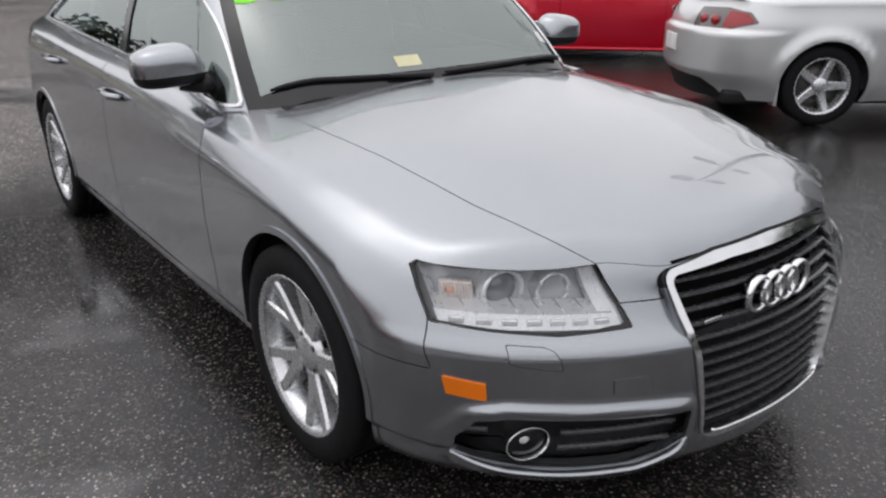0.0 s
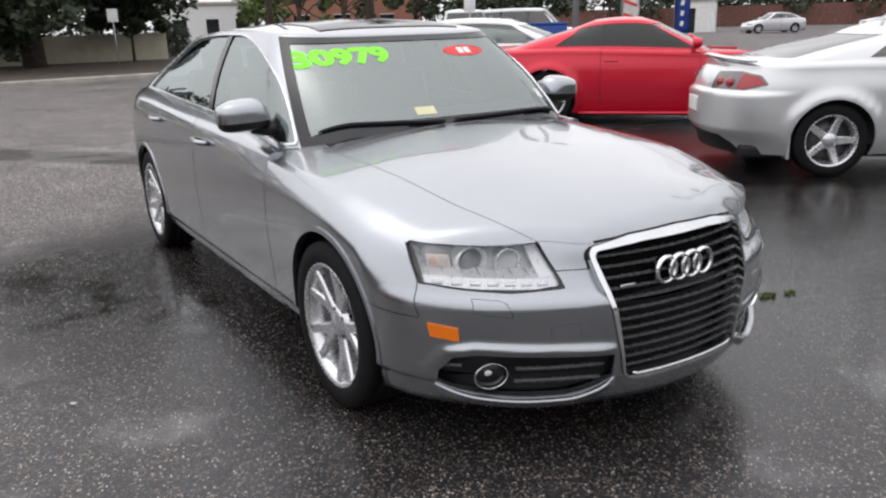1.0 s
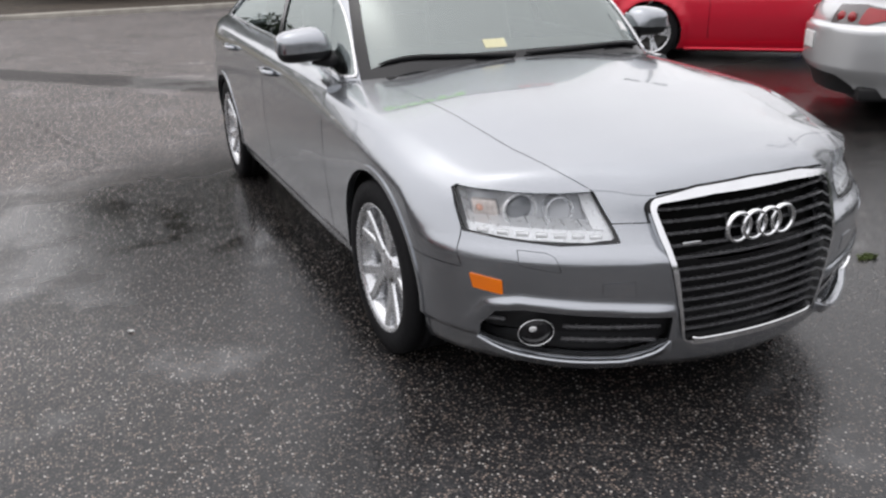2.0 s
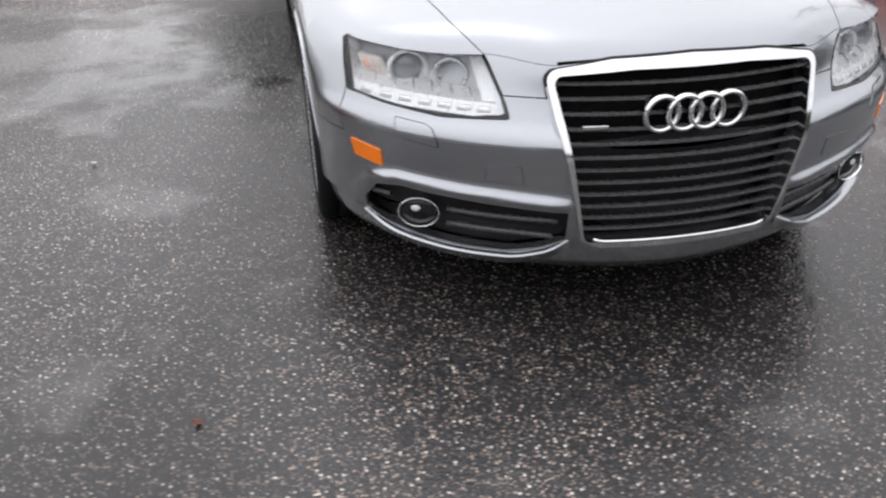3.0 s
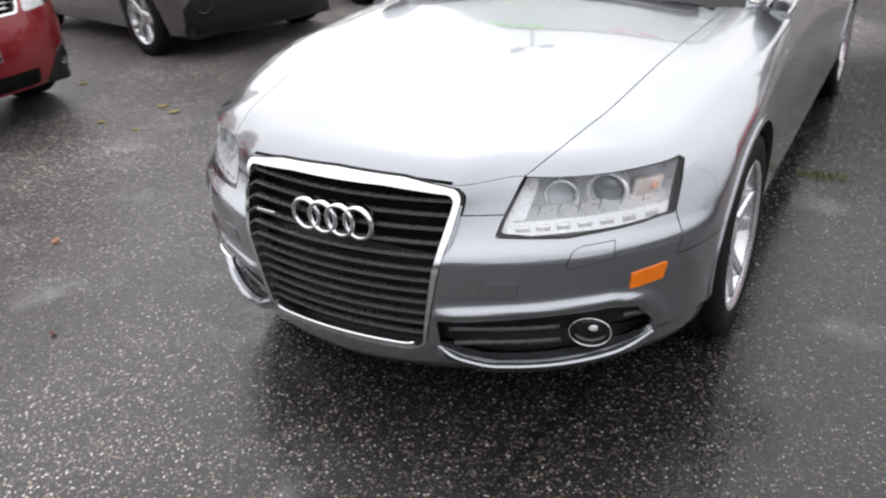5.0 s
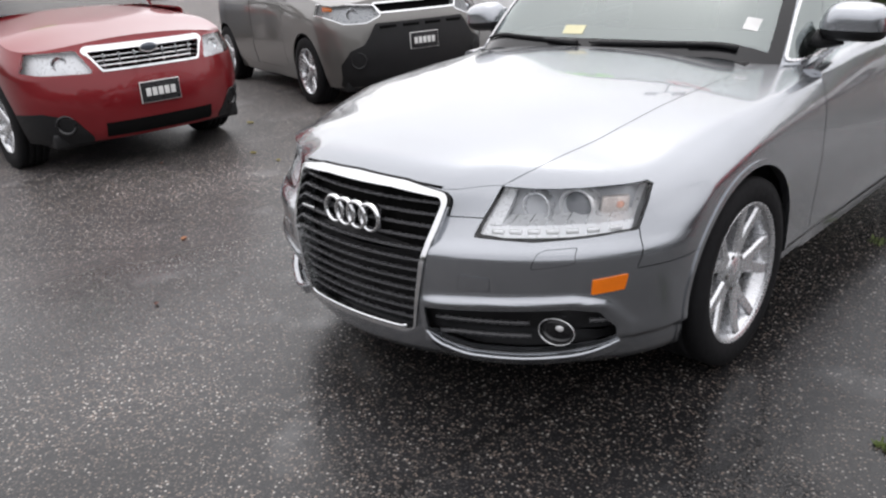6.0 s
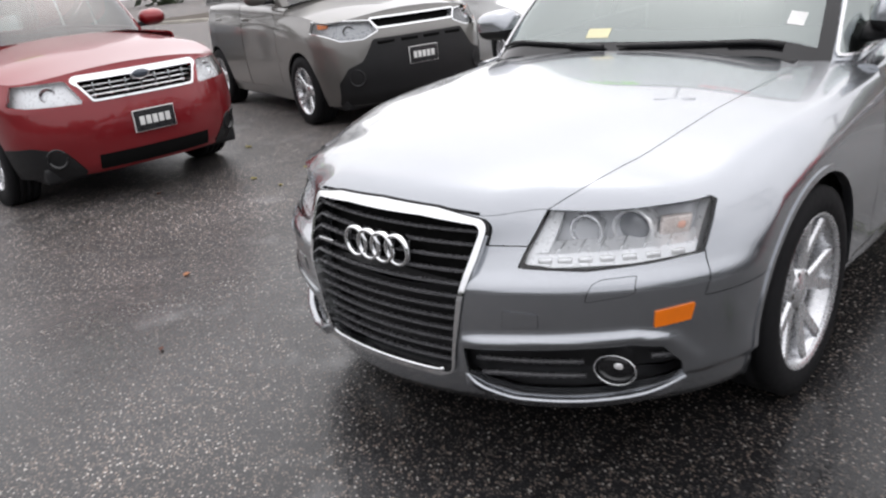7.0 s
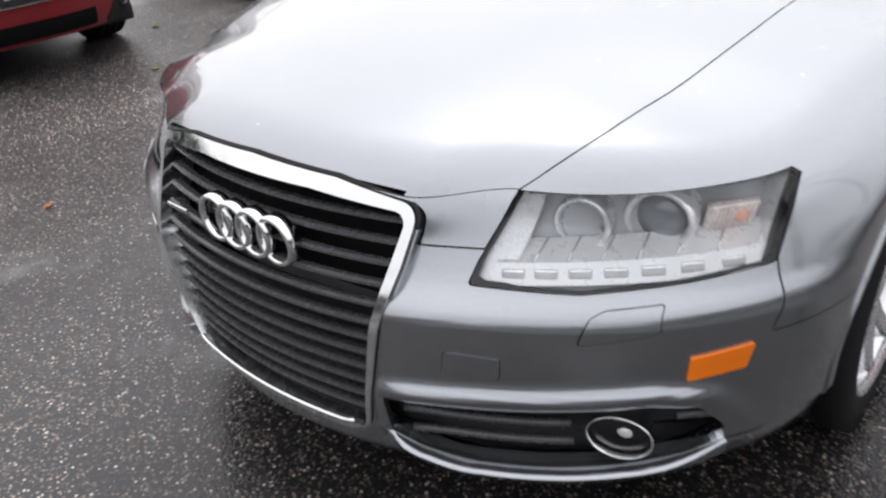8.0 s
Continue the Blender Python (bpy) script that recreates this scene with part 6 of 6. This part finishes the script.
for sd in (1, -1):
    tail_panel(sport, rb, "tail_lamp", [(0.34, 0.765), (0.68, 0.77), (0.79, 0.82), (0.74, 0.885), (0.60, 0.915), (0.34, 0.905)], LENSGREY, (sd,), "smoked tail lamp with red roundels")
    tail_panel(sport, rb, "lamp_tip", [(0.64, 0.785), (0.68, 0.782), (0.775, 0.825), (0.73, 0.875), (0.64, 0.890)], TAILRED, (sd,), "red outer end of the tail lamp", lift=0.009)
    for x in (0.44, 0.56):
        best = min((rb.skirt(2 + q / 60, 0.83) for q in range(61)), key=lambda p: abs(p.x - x))
        bm = lathe([(0.0, 0.045), (0.012, 0.04), (0.016, 0.0005)], 20, "y")
        bmesh.ops.transform(bm, matrix=Matrix.Translation((x * sd, best.y + 0.004, 0.825)) @ pose(0, 0, 0, 0, 0, -28 * sd), verts=bm.verts)
        part("roundel", bm, TAILRED, sport)
    part("mud_flap", box(0.16, 0.02, 0.20, pose(0.78 * sd, 3.98, 0.26), 0.005), SILVER, sport)
part("rear_spoiler", tube([Vector((x, 4.48 - 0.22 * (abs(x) / 0.75) ** 2, 1.055 - 0.05 * abs(x))) for x in steps(-0.72, 0.72, 16)], [0.02] + [0.045] * 15 + [0.02], 10, 0.45), SILVER, sport)
tail_panel(sport, rb, "rear_diffuser", [(0.0, 0.19), (0.62, 0.19), (0.56, 0.27), (0.48, 0.335), (0.0, 0.35)], BLACK, (1, -1), "black rear valance")
plate_on(sport, rb, 0.60, WHITEPL, 4.58 + 0.05, 0.30, 0.14)

# white saloon in the next row, cars by the street
simple_far = dict(
    L=4.7, W=0.90, sill=0.2, zf=0.76, zr=1.0, sh=0.90, sh2=0.97, y1=0.92, y2=3.65, wr=0.33, rr=0.22, spokes=5,
    doors=[(1.55, 2.6), (2.61, 3.5)], posts=[2.6], glass=(1.66, 0.62, 4.0, 0.62), mirror=1.72,
    lamps=[(0.50, 0.60), (0.78, 0.64), (0.80, 0.72), (0.54, 0.70)], bright_spot=(0.64, 0.66),
    house=dict(f0=1.38, f1=1.98, b0=4.35, b1=3.55, dn=0.42, dt=0.40, w1=0.60, cowl=0.98, z1=1.43, arch=0.045, dome=0.05))
far_white, _ = simple_car("white_saloon", "white saloon parked behind the red coupe", WHITE, (0, 2.3), (5.85, 10.4), 133, simple_far)
tall = dict(simple_far, L=5.0, W=0.98, sill=0.30, zf=1.0, zr=1.15, sh=1.05, sh2=1.10, wr=0.39, rr=0.24, y1=0.95, y2=3.9, n=2.8, glass=(1.7, 0.5, 4.7, 0.2), posts=[2.7, 3.7],
            lamps=[(0.55, 0.78), (0.84, 0.80), (0.86, 0.92), (0.56, 0.92)], bright_spot=(0.70, 0.85), house=dict(f0=1.5, f1=2.1, b0=4.92, b1=4.6, dn=0.36, dt=0.30, w1=0.74, cowl=1.13, z1=1.80, arch=0.03, dome=0.06))
far_suv, _ = simple_car("silver_sport_utility_car", "silver sport utility vehicle parked by the street", SILVER, (0, 2.5), (17.3, 22.3), -45, tall)
pick = dict(tall, L=5.6, posts=[2.9], glass=(1.7, 0.5, 3.55, 0.15), doors=[(1.6, 2.85)], y2=4.4, house=dict(f0=1.5, f1=2.1, b0=3.7, b1=3.5, dn=0.36, dt=0.25, w1=0.72, cowl=1.13, z1=1.82, arch=0.03, dome=0.06))
truck, _ = simple_car("white_pickup_truck", "white pickup truck with a red high brake lamp", WHITE, (0, 2.8), (15.2, 24.0), 60, pick, "truck")
part("brake_lamp", box(0.22, 0.03, 0.05, pose(0, 3.52, 1.86), 0.01), TAILRED, truck)
dark = dict(simple_far, glassmat=DARKGLASS)
far_dark, db = simple_car("blue_grey_saloon", "dark blue-grey car with red tail lamps behind the red vehicle", BLUEGREY, (0, 2.4), (-13.2, 4.2), 172, dark)
for sd in (1, -1):
    tail_panel(far_dark, db, "tail_lamp", [(0.66, 0.70), (0.84, 0.70), (0.84, 0.95), (0.72, 0.95)], TAILRED, (sd,), "red tail lamp")
street_car, _ = simple_car("silver_street_car", "silver saloon parked across the street", SILVER, (0, 2.3), (51.5, 36.7), 150, simple_far)
copy_thing(street_car, pose(55, 32.1, 0, 0, 0, 215)).name = "silver_street_car"

# ---------------------------------------------------------------- ground and edges
gm = bmesh.new()
bmesh.ops.create_grid(gm, x_segments=40, y_segments=40, size=600)
ground = tagged(part("ground", gm, ASPHALT, smooth=False), "wet dark asphalt of a car lot with cracks and pale aggregate", "ground", kind="structure")

# kerb and planted strip
KERB = [(-40, 17), (-0.55, 23.6), (3.9, 24.2), (6.4, 28.5), (7.5, 35.6), (12, 52)]
bm = bmesh.new()
rows = []
for i, (x, y) in enumerate(KERB):
    a, b_ = Vector(KERB[max(i - 1, 0)]), Vector(KERB[min(i + 1, len(KERB) - 1)])
    d = (b_ - a).normalized()
    n = Vector((-d.y, d.x))
    q = Vector((x, y))
    rows.append([bm.verts.new((*(q + n * o), z)) for o, z in ((0, -0.05), (0.0, 0.11), (0.03, 0.14), (0.17, 0.14), (0.17, -0.05))])
for r0, r1 in zip(rows, rows[1:]):
    for j in range(4):
        bm.faces.new((r0[j], r1[j], r1[j + 1], r0[j + 1]))
bmesh.ops.recalc_face_normals(bm, faces=bm.faces)
tagged(part("kerb", bm, CONCRETE, smooth=False), "weathered concrete kerb along the planted strip", "kerb", kind="structure")
bm = bmesh.new()
vs_ = [bm.verts.new((x, y, 0.10)) for x, y in KERB] + [bm.verts.new((x, y, 0.13)) for x, y in ((5, 62), (-45, 55))]
vs_ = [bm.verts.new((v.co.x - 0.1, v.co.y + 0.12, v.co.z)) for v in vs_]
bm.faces.new(vs_)
for v in [v for v in bm.verts if not v.link_faces]:
    bm.verts.remove(v)
bmesh.ops.triangulate(bm, faces=bm.faces)
tagged(part("verge", bm, MULCH, smooth=False), "dark mulch and thin grass behind the kerb", "verge", kind="structure")
for a, b_, h in (((-26, 35.8), (7.3, 37.2), 1.22),):
    d = Vector((b_[0] - a[0], b_[1] - a[1], 0))
    wall = part("garden_wall", box(d.length, 0.25, h, pose((a[0] + b_[0]) / 2, (a[1] + b_[1]) / 2, h / 2 + 0.05, 0, 0, math.degrees(math.atan2(d.y, d.x))), 0.02), OLDCREAM, smooth=False)
    tagged(wall, "low cream rendered wall behind the tree", "wall", kind="structure")

# ---------------------------------------------------------------- trees and planting


def leaf_cloud(centres, count, size, rng, squash=0.8):
    """Many small bent leaves round clump centres (x, y, z, radius)."""
    verts, faces = [], []
    total = sum(c[3] ** 2 for c in centres)
    for cx, cy, cz, r in centres:
        for _ in range(max(3, int(count * r * r / total))):
            d = Vector((rng.gauss(0, 1), rng.gauss(0, 1), rng.gauss(0, 1) * squash))
            d = d.normalized() * r * rng.uniform(0.35, 1.0) ** 0.6
            p = Vector((cx, cy, cz)) + d
            a = Vector((rng.gauss(0, 1), rng.gauss(0, 1), rng.gauss(0, 0.6))).normalized()
            n = a.cross(Vector((rng.gauss(0, 1), rng.gauss(0, 1), rng.gauss(0, 1)))).normalized()
            s = size * rng.uniform(0.6, 1.3)
            k = len(verts)
            verts += [p - a * s, p + n * s * 0.5, p + a * s, p - n * s * 0.5]
            faces.append((k, k + 1, k + 2, k + 3))
    me = bpy.data.meshes.new("crown")
    me.from_pydata([tuple(v) for v in verts], [], faces)
    return me


def tree(loc, height, spread, base, leaves, size, seed, leafmat, label, clumps=26, trunk_r=0.22):
    rng = random.Random(seed)
    ob = thing("tree", label, "tree", loc)
    bm = tube([(0, 0, -0.05), (rng.uniform(-.1, .1), 0.05, height * 0.2), (rng.uniform(-.25, .25), rng.uniform(-.2, .2), height * 0.45), (rng.uniform(-.3, .3), 0, height * 0.8)], [trunk_r * 1.25, trunk_r, trunk_r * 0.7, trunk_r * 0.25], 10)
    cents = []
    for i in range(clumps):
        a = rng.uniform(0, 2 * math.pi)
        rr_ = spread * rng.uniform(0.15, 1.0) ** 0.7
        z = rng.uniform(base, height)
        k = 1 - 0.55 * max(0.0, (z - base) / (height - base)) ** 2
        c = (rr_ * k * math.cos(a), rr_ * k * math.sin(a), z, rng.uniform(0.14, 0.30) * spread)
        cents.append(c)
        if i % 2 == 0:
            join(bm, tube([(0, 0, height * rng.uniform(0.18, 0.4)), (c[0] * 0.5, c[1] * 0.5, (z + height * 0.3) / 2), (c[0], c[1], z)], [trunk_r * 0.45, trunk_r * 0.25, 0.02], 6))
    part("trunk", bm, BARK, ob)
    me = leaf_cloud(cents, leaves, size, rng)
    me.materials.append(leafmat)
    cr = new("crown", me)
    cr.parent = ob
    return ob


tree((1.4, 34.2, 0), 12.5, 6.0, 1.8, 70000, 0.20, 3, LEAF_DARK, "broad dark green tree over the cream wall", 110, 0.38)
tree((5.6, 36.2, 0), 5.2, 1.7, 1.5, 9000, 0.13, 5, LEAF_DARK, "small dark green tree beside the low wall", 30, 0.06)
bush = thing("round_bush", "clipped round dark green bush beside the wall", "bush", (8.3, 39.4, 0.1))
me = leaf_cloud([(0, 0, 0.75, 0.8), (0.1, 0.1, 1.15, 0.65), (-0.2, 0, 0.5, 0.7)], 2600, 0.07, random.Random(4))
me.materials.append(LEAF_DARK)
cr = new("foliage", me)
cr.parent = bush
part("stem", tube([(0, 0, -0.05), (0, 0, 0.7)], 0.05, 6), BARK, bush)
for i, (az, dist, h, sp, mt) in enumerate(((70.5, 66, 7.5, 3.4, LEAF_LIGHT), (67.5, 62, 8.5, 3.6, LEAF_LIGHT), (64.5, 70, 9.0, 3.8, LEAF_MID), (59.5, 74, 8.0, 3.5, LEAF_MID), (52.5, 58, 7.0, 3.4, LEAF_DARK), (46.0, 104, 11.0, 6.0, LEAF_DARK), (33.5, 106, 12.0, 6.0, LEAF_DARK), (38.5, 108, 12.0, 6.5, LEAF_DARK), (29.0, 108, 11.0, 6.0, LEAF_MID))):
    a = radians(az)
    tree((-2 + dist * math.cos(a), -1.5 + dist * math.sin(a), 0), h, sp, 1.6, 2600, 0.26, 20 + i, mt, "street tree across the road", 22, 0.2)
rng = random.Random(11)
cents = []
for i in range(150):
    a = radians(i * 2.4 + rng.uniform(-1, 1))
    if 71.5 < math.degrees(a) % 360 < 77:
        continue
    d = rng.uniform(114, 130)
    for k in range(8):
        cents.append((d * math.cos(a) + rng.uniform(-2, 2), d * math.sin(a) + rng.uniform(-2, 2), rng.uniform(0.8, 11.0), rng.uniform(2.2, 3.6)))
me = leaf_cloud(cents, 60000, 0.75, rng)
me.materials.append(LEAF_DARK)
woods = tagged(new("far_woods", me), "belt of dark trees round the lot and across the street", "trees", kind="stuff")

# unseen trees added behind the camera to darken the saloon's front reflections
cents = []
for i in range(80):
    a = radians(190 + i * 2.27 + rng.uniform(-1, 1))
    d = rng.uniform(34, 40)
    for k in range(5):
        cents.append((d * math.cos(a), d * math.sin(a), rng.uniform(0.4, 3.6 if i < 60 else 6.5), rng.uniform(1.0, 1.7)))
me = leaf_cloud(cents, 30000, 0.45, rng)
me.materials.append(LEAF_DARK)
tagged(new("unseen_tree_belt", me), "unseen dark trees added on the near side to darken reflections", "trees", kind="stuff")

# ---------------------------------------------------------------- buildings and street things


def low_building(name, loc, rz, w, d, h, mat, label, openings):
    ob = thing(name, label, "building", loc, rz)
    xs_ = [-w / 2] + [q for o in openings for q in (o[0] - o[2] / 2, o[0] + o[2] / 2)] + [w / 2]
    for i in range(0, len(xs_), 2):
        part("wall", box(xs_[i + 1] - xs_[i], 0.25, h, pose((xs_[i] + xs_[i + 1]) / 2, -d / 2, h / 2)), mat, ob, "", False)
    for x, z0, ww, z1 in openings:
        part("wall", box(ww, 0.25, h - z1, pose(x, -d / 2, (h + z1) / 2)), mat, ob, "", False)
        if z0 > 0:
            part("wall", box(ww, 0.25, z0, pose(x, -d / 2, z0 / 2)), mat, ob, "", False)
        wdw = part("window", box(ww, 0.05, z1 - z0, pose(x, -d / 2 + 0.09, (z0 + z1) / 2)), DARKPANE, ob, "", False)
        part("window_frame", box(ww + 0.12, 0.08, 0.08, pose(x, -d / 2 - 0.1, z1 + 0.04)), WHITEPL, wdw, "", False)
    for sx in (-1, 1):
        part("wall", box(0.25, d - 0.25, h, pose(sx * (w / 2 - 0.125), 0.125, h / 2)), mat, ob, "", False)
    part("wall", box(w - 0.5, 0.25, h, pose(0, d / 2 - 0.125, h / 2)), mat, ob, "", False)
    part("roof", box(w + 0.6, d + 0.6, 0.25, pose(0, 0, h + 0.13), 0.04), CONCRETE, ob, "", False)
    return ob


low_building("white_house", (20.4, 74.3, 0), -16, 9, 7, 3.4, WHITEPL, "small white house across the street", [(-2.6, 1.0, 1.2, 2.2), (0.2, 0.0, 1.1, 2.2), (2.8, 1.0, 1.2, 2.2)])
low_building("brick_house", (35.7, 76.3, 0), -28, 15, 8, 4.2, BRICK, "low red-brick building behind the street trees", [(-4.5, 1.0, 1.6, 2.4), (-0.5, 1.0, 1.6, 2.4), (4.0, 0.0, 1.4, 2.3)])
low_building("white_booth", (54.4, 46.1, 0), -54, 2.9, 2.4, 2.6, WHITEPL, "white gatehouse by the street", [(-0.6, 0.0, 0.9, 2.0)])
fence = thing("board_fence", "red-brown board fence along the far side of the street", "fence", (85.5, 56, 0), -60)
for i in range(44):
    part("board", box(1.58, 0.04, 2.4, pose(-35 + i * 1.6, 0, 1.2), 0.01), FENCE, fence, "", False)


def flood_pole(loc, rz, heights, label, r=0.10):
    ob = thing("flood_light_pole", label, "street lamp", loc, rz)
    top = max(heights)
    part("mast", tube([(0, 0, -0.05), (0, 0, top)], [r, r * 0.75], 12), GALV, ob)
    part("mast_base", lathe([(-0.05, r * 2.2), (0.25, r * 2.0), (0.32, r * 1.2)], 12, "z"), GALV, ob)
    for h in heights:
        part("cross_arm", box(1.5, 0.06, 0.06, pose(0, 0, h - 0.05), 0.01), GALV, ob)
        for x in (-0.62, 0.62):
            hd_ = part("flood_light", box(0.62, 0.42, 0.26, pose(x, -0.22, h + 0.05, -25), 0.04), GALV, ob)
            part("lamp_glass", box(0.54, 0.34, 0.02, pose(x, -0.28, h - 0.09, -25), 0.005), LENSGREY, hd_)
    return ob


flood_pole((-9.0, 20.2, 0), 25, (12.2, 8.9), "grey flood light pole with four lamps")
flood_pole((11.3, 5.4, 0), 117, (7.6, 5.7), "grey flood light pole with four lamps", 0.12)
flood_pole((15.8, 18.4, 0), 136, (8.0,), "grey street lamp mast", 0.11)


def feather_flag(loc, rz, mat, mat2, h, label):
    ob = thing("feather_banner", label, "banner", loc, rz)
    part("pole", tube([(0, 0, -0.05), (0, 0, h * 0.8), (0.15, 0, h * 0.95), (0.4, 0, h)], 0.02, 6), GALV, ob)
    bm = bmesh.new()
    rows = []
    for q in steps(0, 1, 14):
        z = 0.7 + (h - 0.75) * q
        w = 0.62 * (1 - 0.25 * q ** 3)
        rows.append([bm.verts.new((0.03 + w * u, 0.05 * math.sin(5 * q + 4 * u), z)) for u in steps(0, 1, 6)])
    for r0, r1 in zip(rows, rows[1:]):
        for j in range(6):
            bm.faces.new((r0[j], r0[j + 1], r1[j + 1], r1[j]))
    bmesh.ops.solidify(bm, geom=bm.faces[:], thickness=0.008)
    part("cloth", bm, mat, ob)
    for i in range(6):
        if mat2 is WHITEPL:
            part("stripe", box(0.14, 0.015, 0.20, pose(0.32, -0.06, 1.1 + i * 0.42, 0, 12), 0.004), mat2, ob, "", False)
        else:
            part("stripe", box(0.50, 0.012, 0.10, pose(0.32, -0.06, 1.0 + i * 0.45, 0, 20), 0.004), mat2, ob, "", False)
    return ob


feather_flag((19.3, 19.9, 0), -45, FLAGWHITE, STICKER_RED, 3.6, "white feather banner with red stripes")
feather_flag((25.1, 22.6, 0), -45, FLAGBLUE, WHITEPL, 3.8, "blue feather banner with white marks")
for (x, y, r, h) in ((8.6, 18.9, 0.13, 7.5), (7.45, 23.75, 0.10, 7)):
    ob = thing("utility_pole", "brown wooden utility pole by the street", "pole", (x, y, 0))
    part("shaft", tube([(0, 0, -0.05), (0, 0, h)], [r, r * 0.8], 10), BARK, ob)
    part("cross_arm", box(1.6, 0.1, 0.12, pose(0, 0, h - 0.5), 0.01), BARK, ob)
blue = thing("blue_box", "blue metal collection box by the street", "box", (12.7, 16.1, 0), -45)
part("body", box(1.1, 0.7, 1.25, pose(0, 0, 0.66), 0.06), FLAGBLUE, blue)
part("lid", box(1.14, 0.74, 0.06, pose(0, 0, 1.31), 0.02), FLAGBLUE, blue)
for (x, y, rz) in ((12.1, 19.05, -40), (3.6, 29.0, -10)):
    ob = thing("small_sign", "small white sign on a thin metal post", "sign", (x, y, 0), rz)
    part("post", tube([(0, 0, -0.05), (0, 0, 2.1)], 0.03, 6), GALV, ob)
    part("sign_plate", box(0.35, 0.02, 0.45, pose(0, -0.04, 1.95), 0.005), WHITEPL, ob)

# ---------------------------------------------------------------- leaves and weeds on the asphalt


def fallen_leaf(x, y, size, mat, seed, label="curled brown leaf lying on the asphalt"):
    rng = random.Random(seed)
    bm = bmesh.new()
    rows = []
    for q in steps(0, 1, 6):
        w = size * 0.36 * math.sin(math.pi * (0.06 + 0.9 * q)) * rng.uniform(0.85, 1.1)
        rows.append([bm.verts.new(((q - 0.5) * size, u * w, 0.003 + 0.006 * u * u + 0.008 * size / 0.06 * (q - 0.5) ** 2)) for u in (-1, -0.4, 0.4, 1)])
    for r0, r1 in zip(rows, rows[1:]):
        for j in range(3):
            bm.faces.new((r0[j], r0[j + 1], r1[j + 1], r1[j]))
    bmesh.ops.solidify(bm, geom=bm.faces[:], thickness=0.0012)
    bmesh.ops.transform(bm, matrix=pose(x, y, 0.001, 0, 0, rng.uniform(0, 360)), verts=bm.verts)
    return tagged(part("leaf", bm, mat), label, "leaf", "fallen leaves")


for i, (x, y, s, mt) in enumerate(((-1.98, 0.42, 0.05, LEAF_ORANGE), (-1.27, -0.10, 0.03, LEAF_BROWN), (-3.24, 2.19, 0.09, LEAF_YELLOW), (-4.46, 2.45, 0.09, LEAF_YELLOW), (-3.38, 1.78, 0.07, LEAF_YELLOW), (-3.05, 2.12, 0.09, LEAF_YELLOW),
                                   (-3.0, 1.75, 0.05, LEAF_YELLOW), (-1.77, 1.55, 0.03, WHITEPL), (-3.75, 1.2, 0.03, LEAF_BROWN), (1.4, 2.84, 0.09, LEAF_YELLOW))):
    fallen_leaf(x, y, s, mt, i + 40, "white paper scrap lying on the asphalt" if mt is WHITEPL else "small fallen leaf lying on the wet asphalt")


def weeds(x, y, rad, n, seed):
    rng = random.Random(seed)
    verts, faces = [], []
    for _ in range(n):
        a, r = rng.uniform(0, 6.28), rad * rng.random() ** 0.5
        p = Vector((x + r * math.cos(a) * 1.6, y + r * math.sin(a) * 0.7, 0))
        h, b = rng.uniform(0.006, 0.020), rng.uniform(0, 6.28)
        d = Vector((math.cos(b), math.sin(b), 0))
        t = Vector((-d.y, d.x, 0)) * 0.003
        k = len(verts)
        verts += [p - t, p + t, p + d * h * 0.4 + t * 0.7 + Vector((0, 0, h * 0.7)), p + d * h * 0.9 + Vector((0, 0, h)), p + d * h * 0.4 - t * 0.7 + Vector((0, 0, h * 0.7))]
        faces.append((k, k + 1, k + 2, k + 3, k + 4))
    me = bpy.data.meshes.new("weeds")
    me.from_pydata([tuple(v) for v in verts], [], faces)
    me.materials.append(LEAF_LIGHT)
    return tagged(new("weeds", me), "low green weeds growing from a crack in the asphalt", "weeds", kind="stuff")


weeds(1.47, 0.74, 0.035, 170, 1)
weeds(1.60, 0.70, 0.025, 70, 2)
weeds(1.0, 2.4, 0.08, 140, 3)
